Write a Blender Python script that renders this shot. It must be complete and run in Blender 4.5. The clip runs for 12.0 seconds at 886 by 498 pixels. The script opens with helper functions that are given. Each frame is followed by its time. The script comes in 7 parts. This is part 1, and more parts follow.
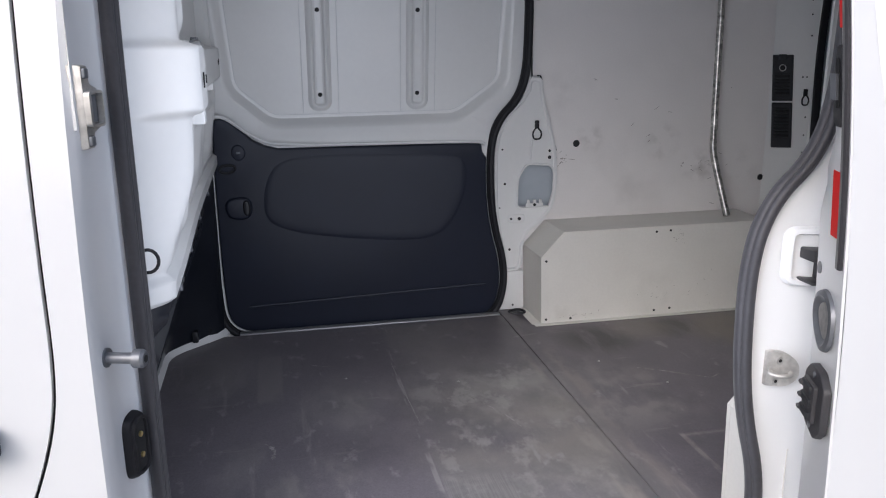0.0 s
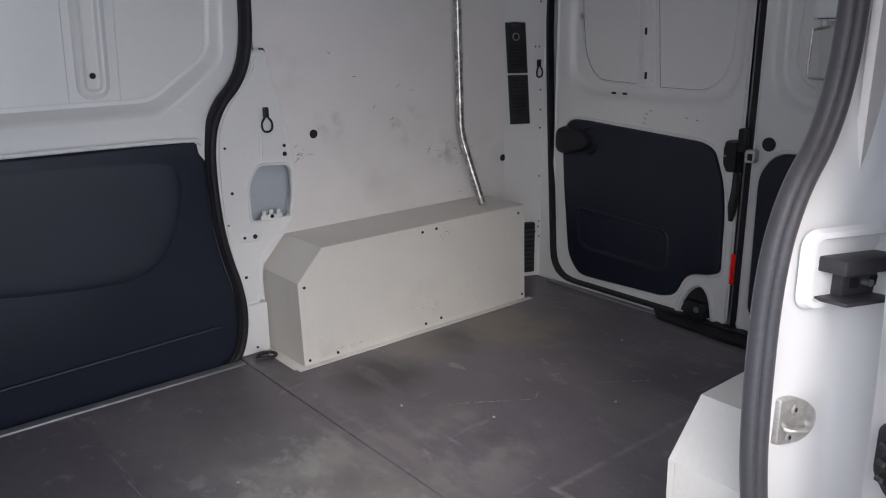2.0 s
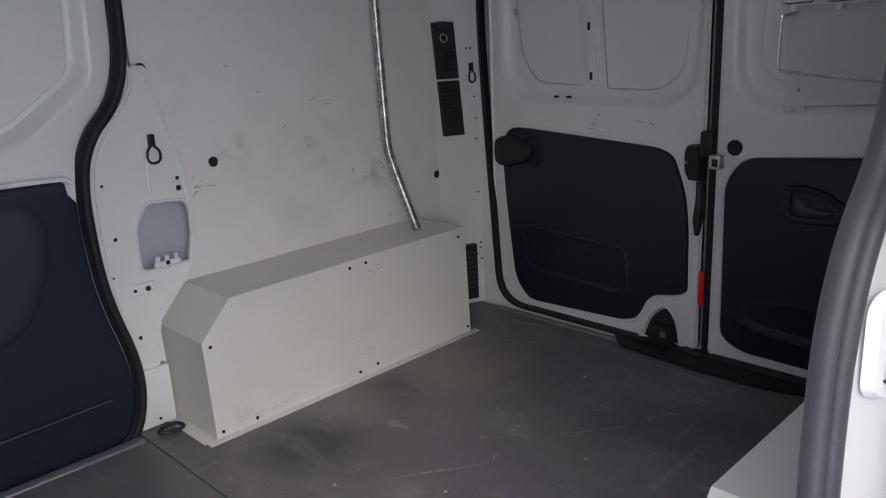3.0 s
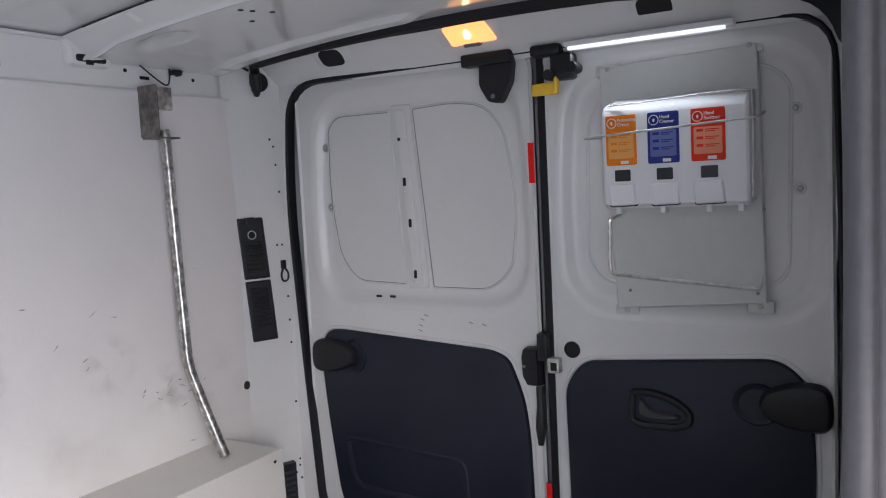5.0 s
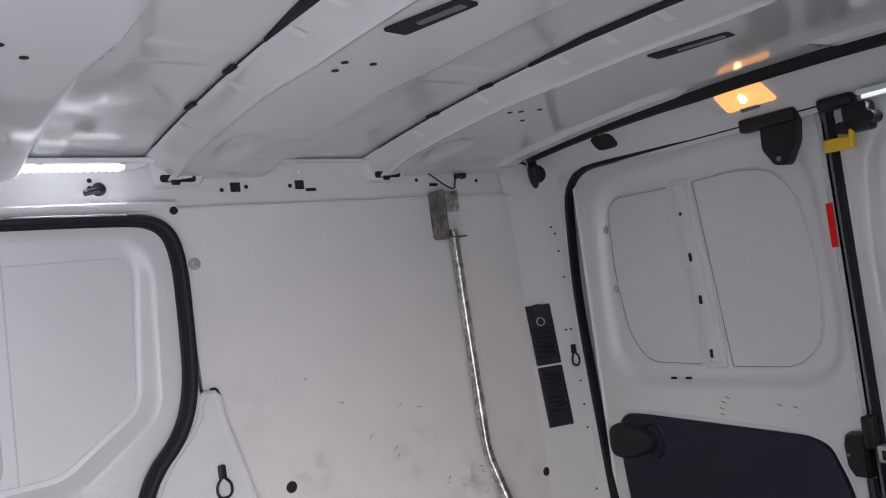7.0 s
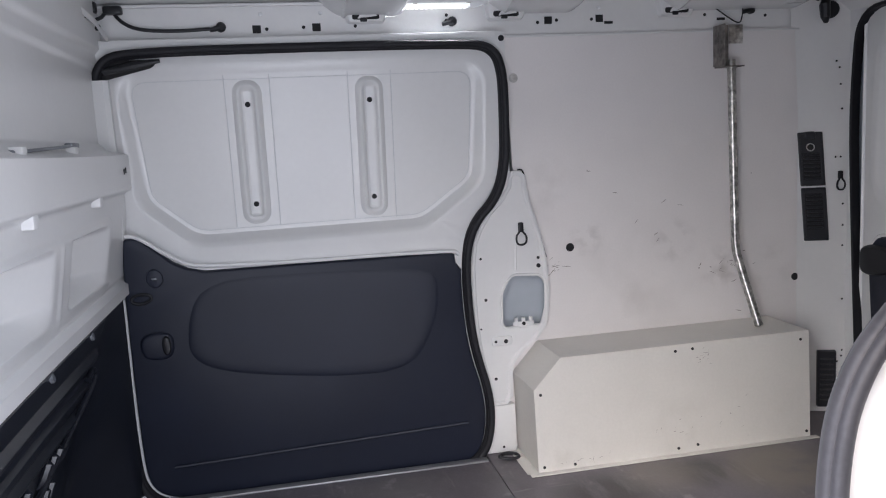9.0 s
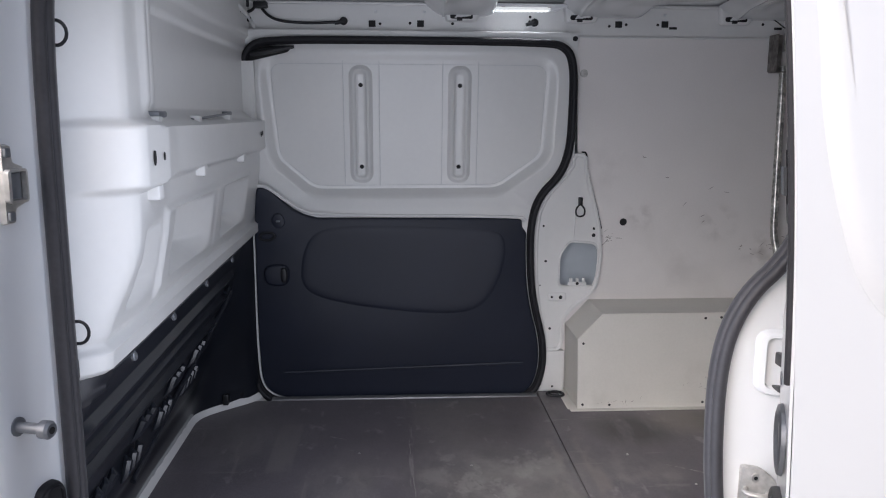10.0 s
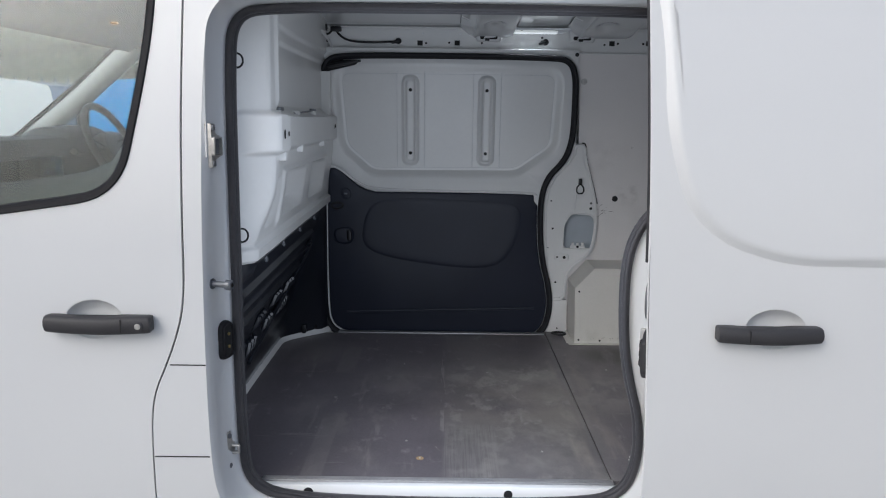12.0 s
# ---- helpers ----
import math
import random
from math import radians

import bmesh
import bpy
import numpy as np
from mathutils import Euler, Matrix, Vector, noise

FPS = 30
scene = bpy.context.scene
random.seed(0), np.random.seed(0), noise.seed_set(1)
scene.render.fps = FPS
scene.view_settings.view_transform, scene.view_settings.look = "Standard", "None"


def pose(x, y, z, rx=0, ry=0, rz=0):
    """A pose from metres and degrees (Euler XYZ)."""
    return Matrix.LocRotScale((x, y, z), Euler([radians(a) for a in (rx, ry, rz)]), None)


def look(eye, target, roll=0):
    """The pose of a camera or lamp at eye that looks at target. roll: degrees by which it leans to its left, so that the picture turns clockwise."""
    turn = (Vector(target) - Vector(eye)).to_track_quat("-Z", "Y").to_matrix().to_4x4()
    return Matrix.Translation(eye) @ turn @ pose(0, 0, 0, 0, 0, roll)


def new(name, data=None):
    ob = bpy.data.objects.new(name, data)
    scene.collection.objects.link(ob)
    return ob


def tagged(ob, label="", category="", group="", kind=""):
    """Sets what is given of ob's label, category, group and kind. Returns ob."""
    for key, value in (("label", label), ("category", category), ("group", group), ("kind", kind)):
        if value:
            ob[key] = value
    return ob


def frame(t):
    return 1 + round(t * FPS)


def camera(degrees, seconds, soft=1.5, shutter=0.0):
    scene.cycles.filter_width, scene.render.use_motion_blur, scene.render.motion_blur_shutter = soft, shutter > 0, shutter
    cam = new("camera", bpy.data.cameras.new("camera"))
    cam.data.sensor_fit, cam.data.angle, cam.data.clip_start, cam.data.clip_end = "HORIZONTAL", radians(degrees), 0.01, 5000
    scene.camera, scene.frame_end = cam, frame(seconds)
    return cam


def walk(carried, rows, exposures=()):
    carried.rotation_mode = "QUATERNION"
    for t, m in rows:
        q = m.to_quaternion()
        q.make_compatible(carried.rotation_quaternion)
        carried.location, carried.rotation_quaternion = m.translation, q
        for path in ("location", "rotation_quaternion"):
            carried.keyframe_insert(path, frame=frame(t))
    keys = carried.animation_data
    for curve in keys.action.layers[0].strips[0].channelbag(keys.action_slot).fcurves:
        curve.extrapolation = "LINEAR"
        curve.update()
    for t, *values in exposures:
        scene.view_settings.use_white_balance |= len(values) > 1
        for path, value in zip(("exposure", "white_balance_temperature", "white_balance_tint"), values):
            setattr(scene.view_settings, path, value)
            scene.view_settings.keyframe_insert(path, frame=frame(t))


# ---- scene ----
cam = camera(58.9, 12.0, 1.1)
PATH = [
    (0, (0.103, -1.153, 1.599), (0.507, 0.739, 1.093), -0.4),
    (0.5, (0.094, -0.962, 1.58), (0.667, 0.887, 1.075), -0.8),
    (1, (0.043, -0.759, 1.568), (0.815, 1.013, 1.054), -0.3),
    (1.5, (-0.044, -0.566, 1.561), (1.069, 1.006, 1.022), 0.2),
    (2, (0.0, -0.408, 1.542), (1.2295, 1.071, 0.9925), -0.6),
    (2.5, (0.133, -0.266, 1.531), (1.381, 1.202, 0.994), -2.1),
    (3, (0.236, -0.164, 1.534), (1.582, 1.211, 0.989), -2.8),
    (3.5, (0.313, -0.052, 1.546), (1.888, 1.069, 1.032), -1.9),
    (3.7, (0.333, -0.025, 1.551), (1.943, 1.053, 1.054), -2.0),
    (5.3, (0.413, 0.030, 1.632), (2.129, 1.051, 1.522), -3.4),
    (5.5, (0.412, 0.028, 1.639), (2.125, 1.056, 1.549), -3.7),
    (6, (0.4, 0.012, 1.642), (2.023, 1.181, 1.634), -5.0),
    (6.5, (0.41, 0.005, 1.647), (1.862, 1.379, 1.723), -6.7),
    (7, (0.436, -0.015, 1.636), (1.665, 1.559, 1.734), -7.6),
    (7.2, (0.435, -0.033, 1.633), (1.563, 1.615, 1.724), -7.7),
    (8.8, (0.353, -0.571, 1.590), (0.792, 1.372, 1.403), -3.8),
    (9, (0.36, -0.664, 1.584), (0.743, 1.281, 1.310), -3.0),
    (9.5, (0.329, -0.911, 1.613), (0.655, 1.03, 1.255), -0.1),
    (10, (0.399, -1.146, 1.623), (0.517, 0.821, 1.279), 0.3),
    (10.5, (0.417, -1.371, 1.621), (0.487, 0.598, 1.28), 0.9),
    (11, (0.382, -1.611, 1.607), (0.437, 0.358, 1.263), 1.2),
    (11.5, (0.412, -1.813, 1.602), (0.436, 0.158, 1.265), 1.1),
    (12, (0.441, -1.988, 1.602), (0.437, -0.016, 1.266), 0.7),
]
EXPOSURES = [(0.0, -0.12, 5620, 11), (1.0, -0.09, 5720, 11), (2.0, -0.05, 5690, 11), (2.6, -0.26, 5680, 11), (3.6, 0.05, 5560, 10), (5.3, 0.84, 5710, 13), (6.3, 0.70, 5760, 13), (7.2, 0.48, 5800, 14), (8.8, 0.46, 5740, 13), (9.5, 0.0, 5700, 13), (10.0, -0.16, 5690, 12), (11.0, -0.36, 5600, 9), (12.0, -0.70, 5520, 7)]
walk(cam, [(t, look(eye, target, roll)) for t, eye, target, roll in PATH], EXPOSURES)

# ---- world and light ----
world = bpy.data.worlds.new("sky")
scene.world = world
world.use_nodes = True
wn = world.node_tree
wn.nodes.clear()
w_out = wn.nodes.new("ShaderNodeOutputWorld")
w_bg = wn.nodes.new("ShaderNodeBackground")
w_sky = wn.nodes.new("ShaderNodeTexSky")
w_sky.sky_type = "NISHITA"
w_sky.sun_disc = False
w_sky.sun_elevation = radians(35)
w_sky.sun_rotation = radians(214)
w_sky.air_density, w_sky.dust_density, w_sky.ozone_density = 0.8, 7.0, 0.6
w_bg.inputs["Strength"].default_value = 0.15
wn.links.new(w_sky.outputs[0], w_bg.inputs["Color"])
wn.links.new(w_bg.outputs[0], w_out.inputs["Surface"])
sun_data = bpy.data.lights.new("sun", "SUN")
sun_data.energy, sun_data.angle, sun_data.color = 0.9, radians(174), (1.0, 0.99, 0.98)
sun = new("sun", sun_data)
sun.matrix_world = look((-3.0, -4.5, 4.2), (0, 0, 0))

for eye, to, length, watts in (((0.775, 1.683, 1.966), (0.775, 1.15, 1.25), 0.34, 0.6), ((2.150, 0.52, 1.912), (1.75, 0.60, 1.3), 0.35, 0.3)):
    lamp_data = bpy.data.lights.new("led", "AREA")
    lamp_data.shape, lamp_data.size, lamp_data.size_y = "RECTANGLE", length, 0.015
    lamp_data.energy, lamp_data.color, lamp_data.spread = watts, (1.0, 0.99, 0.97), radians(120)
    led_lamp = new("led_lamp", lamp_data)
    led_lamp.matrix_world = look(eye, to, 0)
# Fill lamp added in the door opening, boosting the sky's light inside only.
sky_data = bpy.data.lights.new("door_sky_fill", "AREA")
sky_data.shape, sky_data.size, sky_data.size_y = "RECTANGLE", 0.72, 1.16
sky_data.energy, sky_data.color = 7.6, (1.0, 0.975, 0.972)
door_sky_fill = new("door_sky_fill", sky_data)
door_sky_fill.matrix_world = look((0.49, -0.03, 1.215), (0.49, 1.0, 1.215))


# ---- materials ----
def material(name, color, rough=0.5, metal=0.0, grain=0.0, grain_scale=60.0, blotch=0.0, blotch_scale=4.0, bump=0.0, bump_scale=200.0, coat=0.0, tint=None, random_v=0.0):
    """A surface with two scales of colour variation, fine relief and uneven gloss."""
    m = bpy.data.materials.new(name)
    m.use_nodes = True
    nt = m.node_tree
    b = nt.nodes["Principled BSDF"]
    b.inputs["Roughness"].default_value = rough
    b.inputs["Metallic"].default_value = metal
    b.inputs["Coat Weight"].default_value = coat
    b.inputs["Coat Roughness"].default_value = 0.08
    tc = nt.nodes.new("ShaderNodeNewGeometry")
    col = nt.nodes.new("ShaderNodeRGB")
    col.outputs[0].default_value = (*color, 1)
    last = col.outputs[0]
    for amount, scale, detail in ((grain, grain_scale, 3), (blotch, blotch_scale, 6)):
        if amount:
            n = nt.nodes.new("ShaderNodeTexNoise")
            n.inputs["Scale"].default_value = scale
            n.inputs["Detail"].default_value = detail
            nt.links.new(tc.outputs["Position"], n.inputs["Vector"])
            r = nt.nodes.new("ShaderNodeMapRange")
            r.inputs["From Min"].default_value, r.inputs["From Max"].default_value = 0.3, 0.7
            r.inputs["To Min"].default_value, r.inputs["To Max"].default_value = 1 - amount, 1 + amount
            nt.links.new(n.outputs["Fac"], r.inputs["Value"])
            mix = nt.nodes.new("ShaderNodeMix")
            mix.data_type, mix.blend_type = "RGBA", "MULTIPLY"
            mix.inputs["Factor"].default_value = 1
            nt.links.new(last, mix.inputs["A"])
            nt.links.new(r.outputs[0], mix.inputs["B"])
            last = mix.outputs["Result"]
    nt.links.new(last, b.inputs["Base Color"])
    if bump:
        n = nt.nodes.new("ShaderNodeTexNoise")
        n.inputs["Scale"].default_value = bump_scale
        n.inputs["Detail"].default_value = 2
        nt.links.new(tc.outputs["Position"], n.inputs["Vector"])
        bp = nt.nodes.new("ShaderNodeBump")
        bp.inputs["Strength"].default_value = bump
        bp.inputs["Distance"].default_value = 0.002
        nt.links.new(n.outputs["Fac"], bp.inputs["Height"])
        nt.links.new(bp.outputs[0], b.inputs["Normal"])
    return m


def glow(name, color, strength):
    m = bpy.data.materials.new(name)
    m.use_nodes = True
    b = m.node_tree.nodes["Principled BSDF"]
    b.inputs["Base Color"].default_value = (*color, 1)
    b.inputs["Emission Color"].default_value = (*color, 1)
    b.inputs["Emission Strength"].default_value = strength
    return m


PAINT = material("white_paint", (0.78, 0.79, 0.80), 0.28, blotch=0.015, blotch_scale=2.0, bump=0.03, bump_scale=25, coat=0.5)
INNER = material("white_inner_paint", (0.69, 0.69, 0.68), 0.34, blotch=0.03, blotch_scale=3.0, grain=0.01, bump=0.04, bump_scale=40, coat=0.15)
LINING = material("white_ply_lining", (0.73, 0.705, 0.69), 0.5, grain=0.015, grain_scale=150, blotch=0.035, blotch_scale=3.5, bump=0.1, bump_scale=300)
CREAM = material("cream_box_paint", (0.64, 0.625, 0.585), 0.5, grain=0.02, grain_scale=120, blotch=0.03, blotch_scale=5, bump=0.1, bump_scale=300)
TRIM = material("black_trim_plastic", (0.0100, 0.0130, 0.0255), 0.46, grain=0.1, grain_scale=300, blotch=0.12, blotch_scale=5, bump=0.35, bump_scale=700)
BLACK = material("black_steel_paint", (0.012, 0.014, 0.020), 0.30, blotch=0.15, blotch_scale=6, bump=0.05, bump_scale=60)
PLASTIC = material("black_plastic", (0.014, 0.0145, 0.017), 0.42, grain=0.1, grain_scale=200, bump=0.1, bump_scale=400)
RUBBER = material("black_rubber", (0.015, 0.015, 0.018), 0.55, grain=0.12, grain_scale=120, blotch=0.1, bump=0.1, bump_scale=200)
DASH = material("grey_dashboard_plastic", (0.055, 0.060, 0.066), 0.55, grain=0.08, grain_scale=200, bump=0.15, bump_scale=400)
SEAL = material("dusty_black_seal", (0.036, 0.035, 0.040), 0.5, grain=0.12, grain_scale=120, blotch=0.18, blotch_scale=9, bump=0.1, bump_scale=200)
VENT = material("dull_black_vent", (0.016, 0.017, 0.021), 0.45, grain=0.08, grain_scale=250, bump=0.1, bump_scale=400)
HANDLE = material("dusty_black_handle", (0.045, 0.044, 0.048), 0.5, grain=0.08, grain_scale=300, blotch=0.1, blotch_scale=12, bump=0.15, bump_scale=500)
DARK = material("dark_cavity", (0.012, 0.012, 0.013), 0.8, grain=0.1)
STEEL = material("zinc_steel", (0.55, 0.54, 0.52), 0.48, 0.9, grain=0.12, grain_scale=80, blotch=0.2, blotch_scale=20, bump=0.1)
GALV = material("galvanised_pipe", (0.47, 0.46, 0.43), 0.30, 0.9, grain=0.45, grain_scale=70, blotch=0.45, blotch_scale=22, bump=0.5, bump_scale=90)
ALU = material("aluminium_strip", (0.36, 0.36, 0.37), 0.5, 0.7, grain=0.08, grain_scale=200, blotch=0.1, blotch_scale=12)
RED = material("red_reflector", (0.80, 0.012, 0.008), 0.5, grain=0.06, grain_scale=400, coat=0.05)
YELLOW = material("yellow_plastic", (0.85, 0.55, 0.03), 0.4, grain=0.05)
WHITE_PLASTIC = material("white_plastic", (0.78, 0.79, 0.80), 0.5, blotch=0.02, grain=0.01)
LED = glow("led_strip", (1.0, 0.98, 0.93), 1.05)
LED_DULL = glow("dull_led_diffuser", (0.95, 0.95, 0.92), 0.5)
LED_BASE = glow("led_diffuser", (0.95, 0.94, 0.86), 0.42)
AMBER = glow("warm_bulb_lens", (1.0, 0.42, 0.12), 0.8)
STEEL_GREY = material("grey_steel", (0.22, 0.23, 0.25), 0.4, 0.6, grain=0.08)
BRASS = material("brass_contact", (0.7, 0.55, 0.25), 0.35, 0.9, grain=0.05)
CAVITY_PAINT = material("blue_grey_primer", (0.42, 0.46, 0.50), 0.4, blotch=0.08, blotch_scale=8)
# Sealant lines along panel joints, the grooves' shade put into both greys.
JOINT_DARK = material("dark_sealant_groove_shade", (0.20, 0.20, 0.20), 0.7, grain=0.05)
JOINT = material("sealant_groove_shade", (0.60, 0.61, 0.61), 0.6, grain=0.05)
ROOF = material("white_roof_paint", (0.675, 0.68, 0.675), 0.10, blotch=0.03, blotch_scale=3.0, bump=0.012, bump_scale=14, coat=0.4)
RUSTY = material("rusty_bracket", (0.20, 0.185, 0.17), 0.6, 0.5, grain=0.3, grain_scale=70, blotch=0.5, blotch_scale=18, bump=0.3)
WOOD = material("bare_wood", (0.42, 0.30, 0.17), 0.7, grain=0.2, grain_scale=200)
SCUFF = material("dark_scuff", (0.26, 0.24, 0.225), 0.7, grain=0.3, grain_scale=300)
GREY_PLATE = material("grey_plate_paint", (0.56, 0.575, 0.555), 0.42, 0.0, grain=0.02, blotch=0.03, blotch_scale=5, bump=0.05)
ORANGE = material("orange_label", (0.83, 0.24, 0.012), 0.6, grain=0.02)
ORANGE_PALE = material("pale_orange_print", (0.83, 0.42, 0.12), 0.45, grain=0.02)
BLUE = material("blue_label", (0.035, 0.05, 0.26), 0.6, grain=0.02)
BLUE_PALE = material("pale_blue_print", (0.16, 0.19, 0.43), 0.45, grain=0.02)
RED_LABEL = material("red_label", (0.74, 0.045, 0.018), 0.6, grain=0.02)
RED_PALE = material("pale_red_print", (0.77, 0.30, 0.18), 0.45, grain=0.02)
WHITE_PRINT = material("white_print", (0.82, 0.82, 0.82), 0.5, grain=0.01)
SMOKE = material("smoked_plastic", (0.03, 0.033, 0.036), 0.12, grain=0.05)
PILLAR_TRIM = material("pale_pillar_plastic", (0.50, 0.50, 0.48), 0.6, grain=0.05, grain_scale=300, bump=0.15)
HEADLINER = material("pale_grey_fabric", (0.36, 0.37, 0.37), 0.9, grain=0.05, grain_scale=300, bump=0.2)
FENCE = material("galvanised_fence", (0.45, 0.46, 0.46), 0.6, 0.2, grain=0.08, blotch=0.1)
BLUE_CAR = material("bright_blue_paint", (0.005, 0.32, 0.74), 0.25, blotch=0.02, coat=0.6)
FOLIAGE = material("dull_foliage", (0.11, 0.12, 0.095), 0.9, grain=0.4, grain_scale=6, blotch=0.5, blotch_scale=0.8, bump=0.8, bump_scale=5)
# Ground out of view; its invented pale grey bounces light up into the van.
BOUNCE_GROUND = material("pale_bounce_ground", (0.34, 0.337, 0.325), 0.85, grain=0.15, grain_scale=60, blotch=0.15, blotch_scale=1.0, bump=0.4, bump_scale=100)
BULB = glow("bulb_glow", (1.0, 0.72, 0.30), 3.0)
for low_gloss, level in ((TRIM, 0.4), (BLACK, 0.6), (SEAL, 0.4), (RUBBER, 0.25), (PLASTIC, 0.35), (ORANGE, 0.15), (BLUE, 0.15), (RED_LABEL, 0.15), (ORANGE_PALE, 0.15), (BLUE_PALE, 0.15), (RED_PALE, 0.15), (RED, 0.2)):
    low_gloss.node_tree.nodes["Principled BSDF"].inputs["Specular IOR Level"].default_value = level
sb = SEAL.node_tree.nodes["Principled BSDF"]
sb.inputs["Sheen Weight"].default_value, sb.inputs["Sheen Roughness"].default_value = 0.16, 0.5
GLASS = bpy.data.materials.new("window_glass")
GLASS.use_nodes = True
gb = GLASS.node_tree.nodes["Principled BSDF"]
gb.inputs["Base Color"].default_value = (0.80, 0.90, 0.90, 1)
gb.inputs["Roughness"].default_value = 0.0
gb.inputs["Transmission Weight"].default_value = 1.0
gb.inputs["IOR"].default_value = 1.42


def smudge(m, spots, color=(0.40, 0.375, 0.355)):
    """Soft rubbed-in dirt round a few places: x, y, z, reach, strength."""
    nt = m.node_tree
    b = nt.nodes["Principled BSDF"]
    last = b.inputs["Base Color"].links[0].from_socket
    geo = nt.nodes.new("ShaderNodeNewGeometry")
    for x, y, z, reach, amount in spots:
        n = nt.nodes.new("ShaderNodeTexNoise")
        n.inputs["Scale"].default_value, n.inputs["Detail"].default_value = 1.6 / reach, 7
        d = nt.nodes.new("ShaderNodeVectorMath")
        d.operation = "DISTANCE"
        d.inputs[1].default_value = (x, y, z)
        near = nt.nodes.new("ShaderNodeMapRange")
        near.inputs["From Min"].default_value, near.inputs["From Max"].default_value = reach, 0.0
        cut = nt.nodes.new("ShaderNodeMapRange")
        cut.inputs["From Min"].default_value, cut.inputs["From Max"].default_value, cut.inputs["To Max"].default_value = 0.45, 0.65, amount
        mul = nt.nodes.new("ShaderNodeMath")
        mul.operation = "MULTIPLY"
        mix = nt.nodes.new("ShaderNodeMix")
        mix.data_type = "RGBA"
        mix.inputs["B"].default_value = (*color, 1)
        nt.links.new(geo.outputs["Position"], n.inputs["Vector"])
        nt.links.new(geo.outputs["Position"], d.inputs[0])
        nt.links.new(d.outputs["Value"], near.inputs["Value"])
        nt.links.new(n.outputs["Fac"], cut.inputs["Value"])
        nt.links.new(near.outputs[0], mul.inputs[0])
        nt.links.new(cut.outputs[0], mul.inputs[1])
        nt.links.new(mul.outputs[0], mix.inputs["Factor"])
        nt.links.new(last, mix.inputs["A"])
        last = mix.outputs["Result"]
    nt.links.new(last, b.inputs["Base Color"])


smudge(LINING, ((1.775, 1.70, 1.115, 0.10, 0.7), (1.60, 1.70, 1.22, 0.09, 0.7), (1.30, 1.70, 1.25, 0.07, 0.6), (1.45, 1.70, 1.05, 0.30, 0.30), (1.16, 1.70, 1.42, 0.16, 0.25), (1.95, 1.70, 1.10, 0.12, 0.35)))
smudge(CREAM, ((1.12, 1.48, 0.62, 0.12, 0.25), (1.50, 1.48, 0.68, 0.14, 0.2), (1.85, 1.48, 0.64, 0.16, 0.2)), (0.36, 0.34, 0.30))


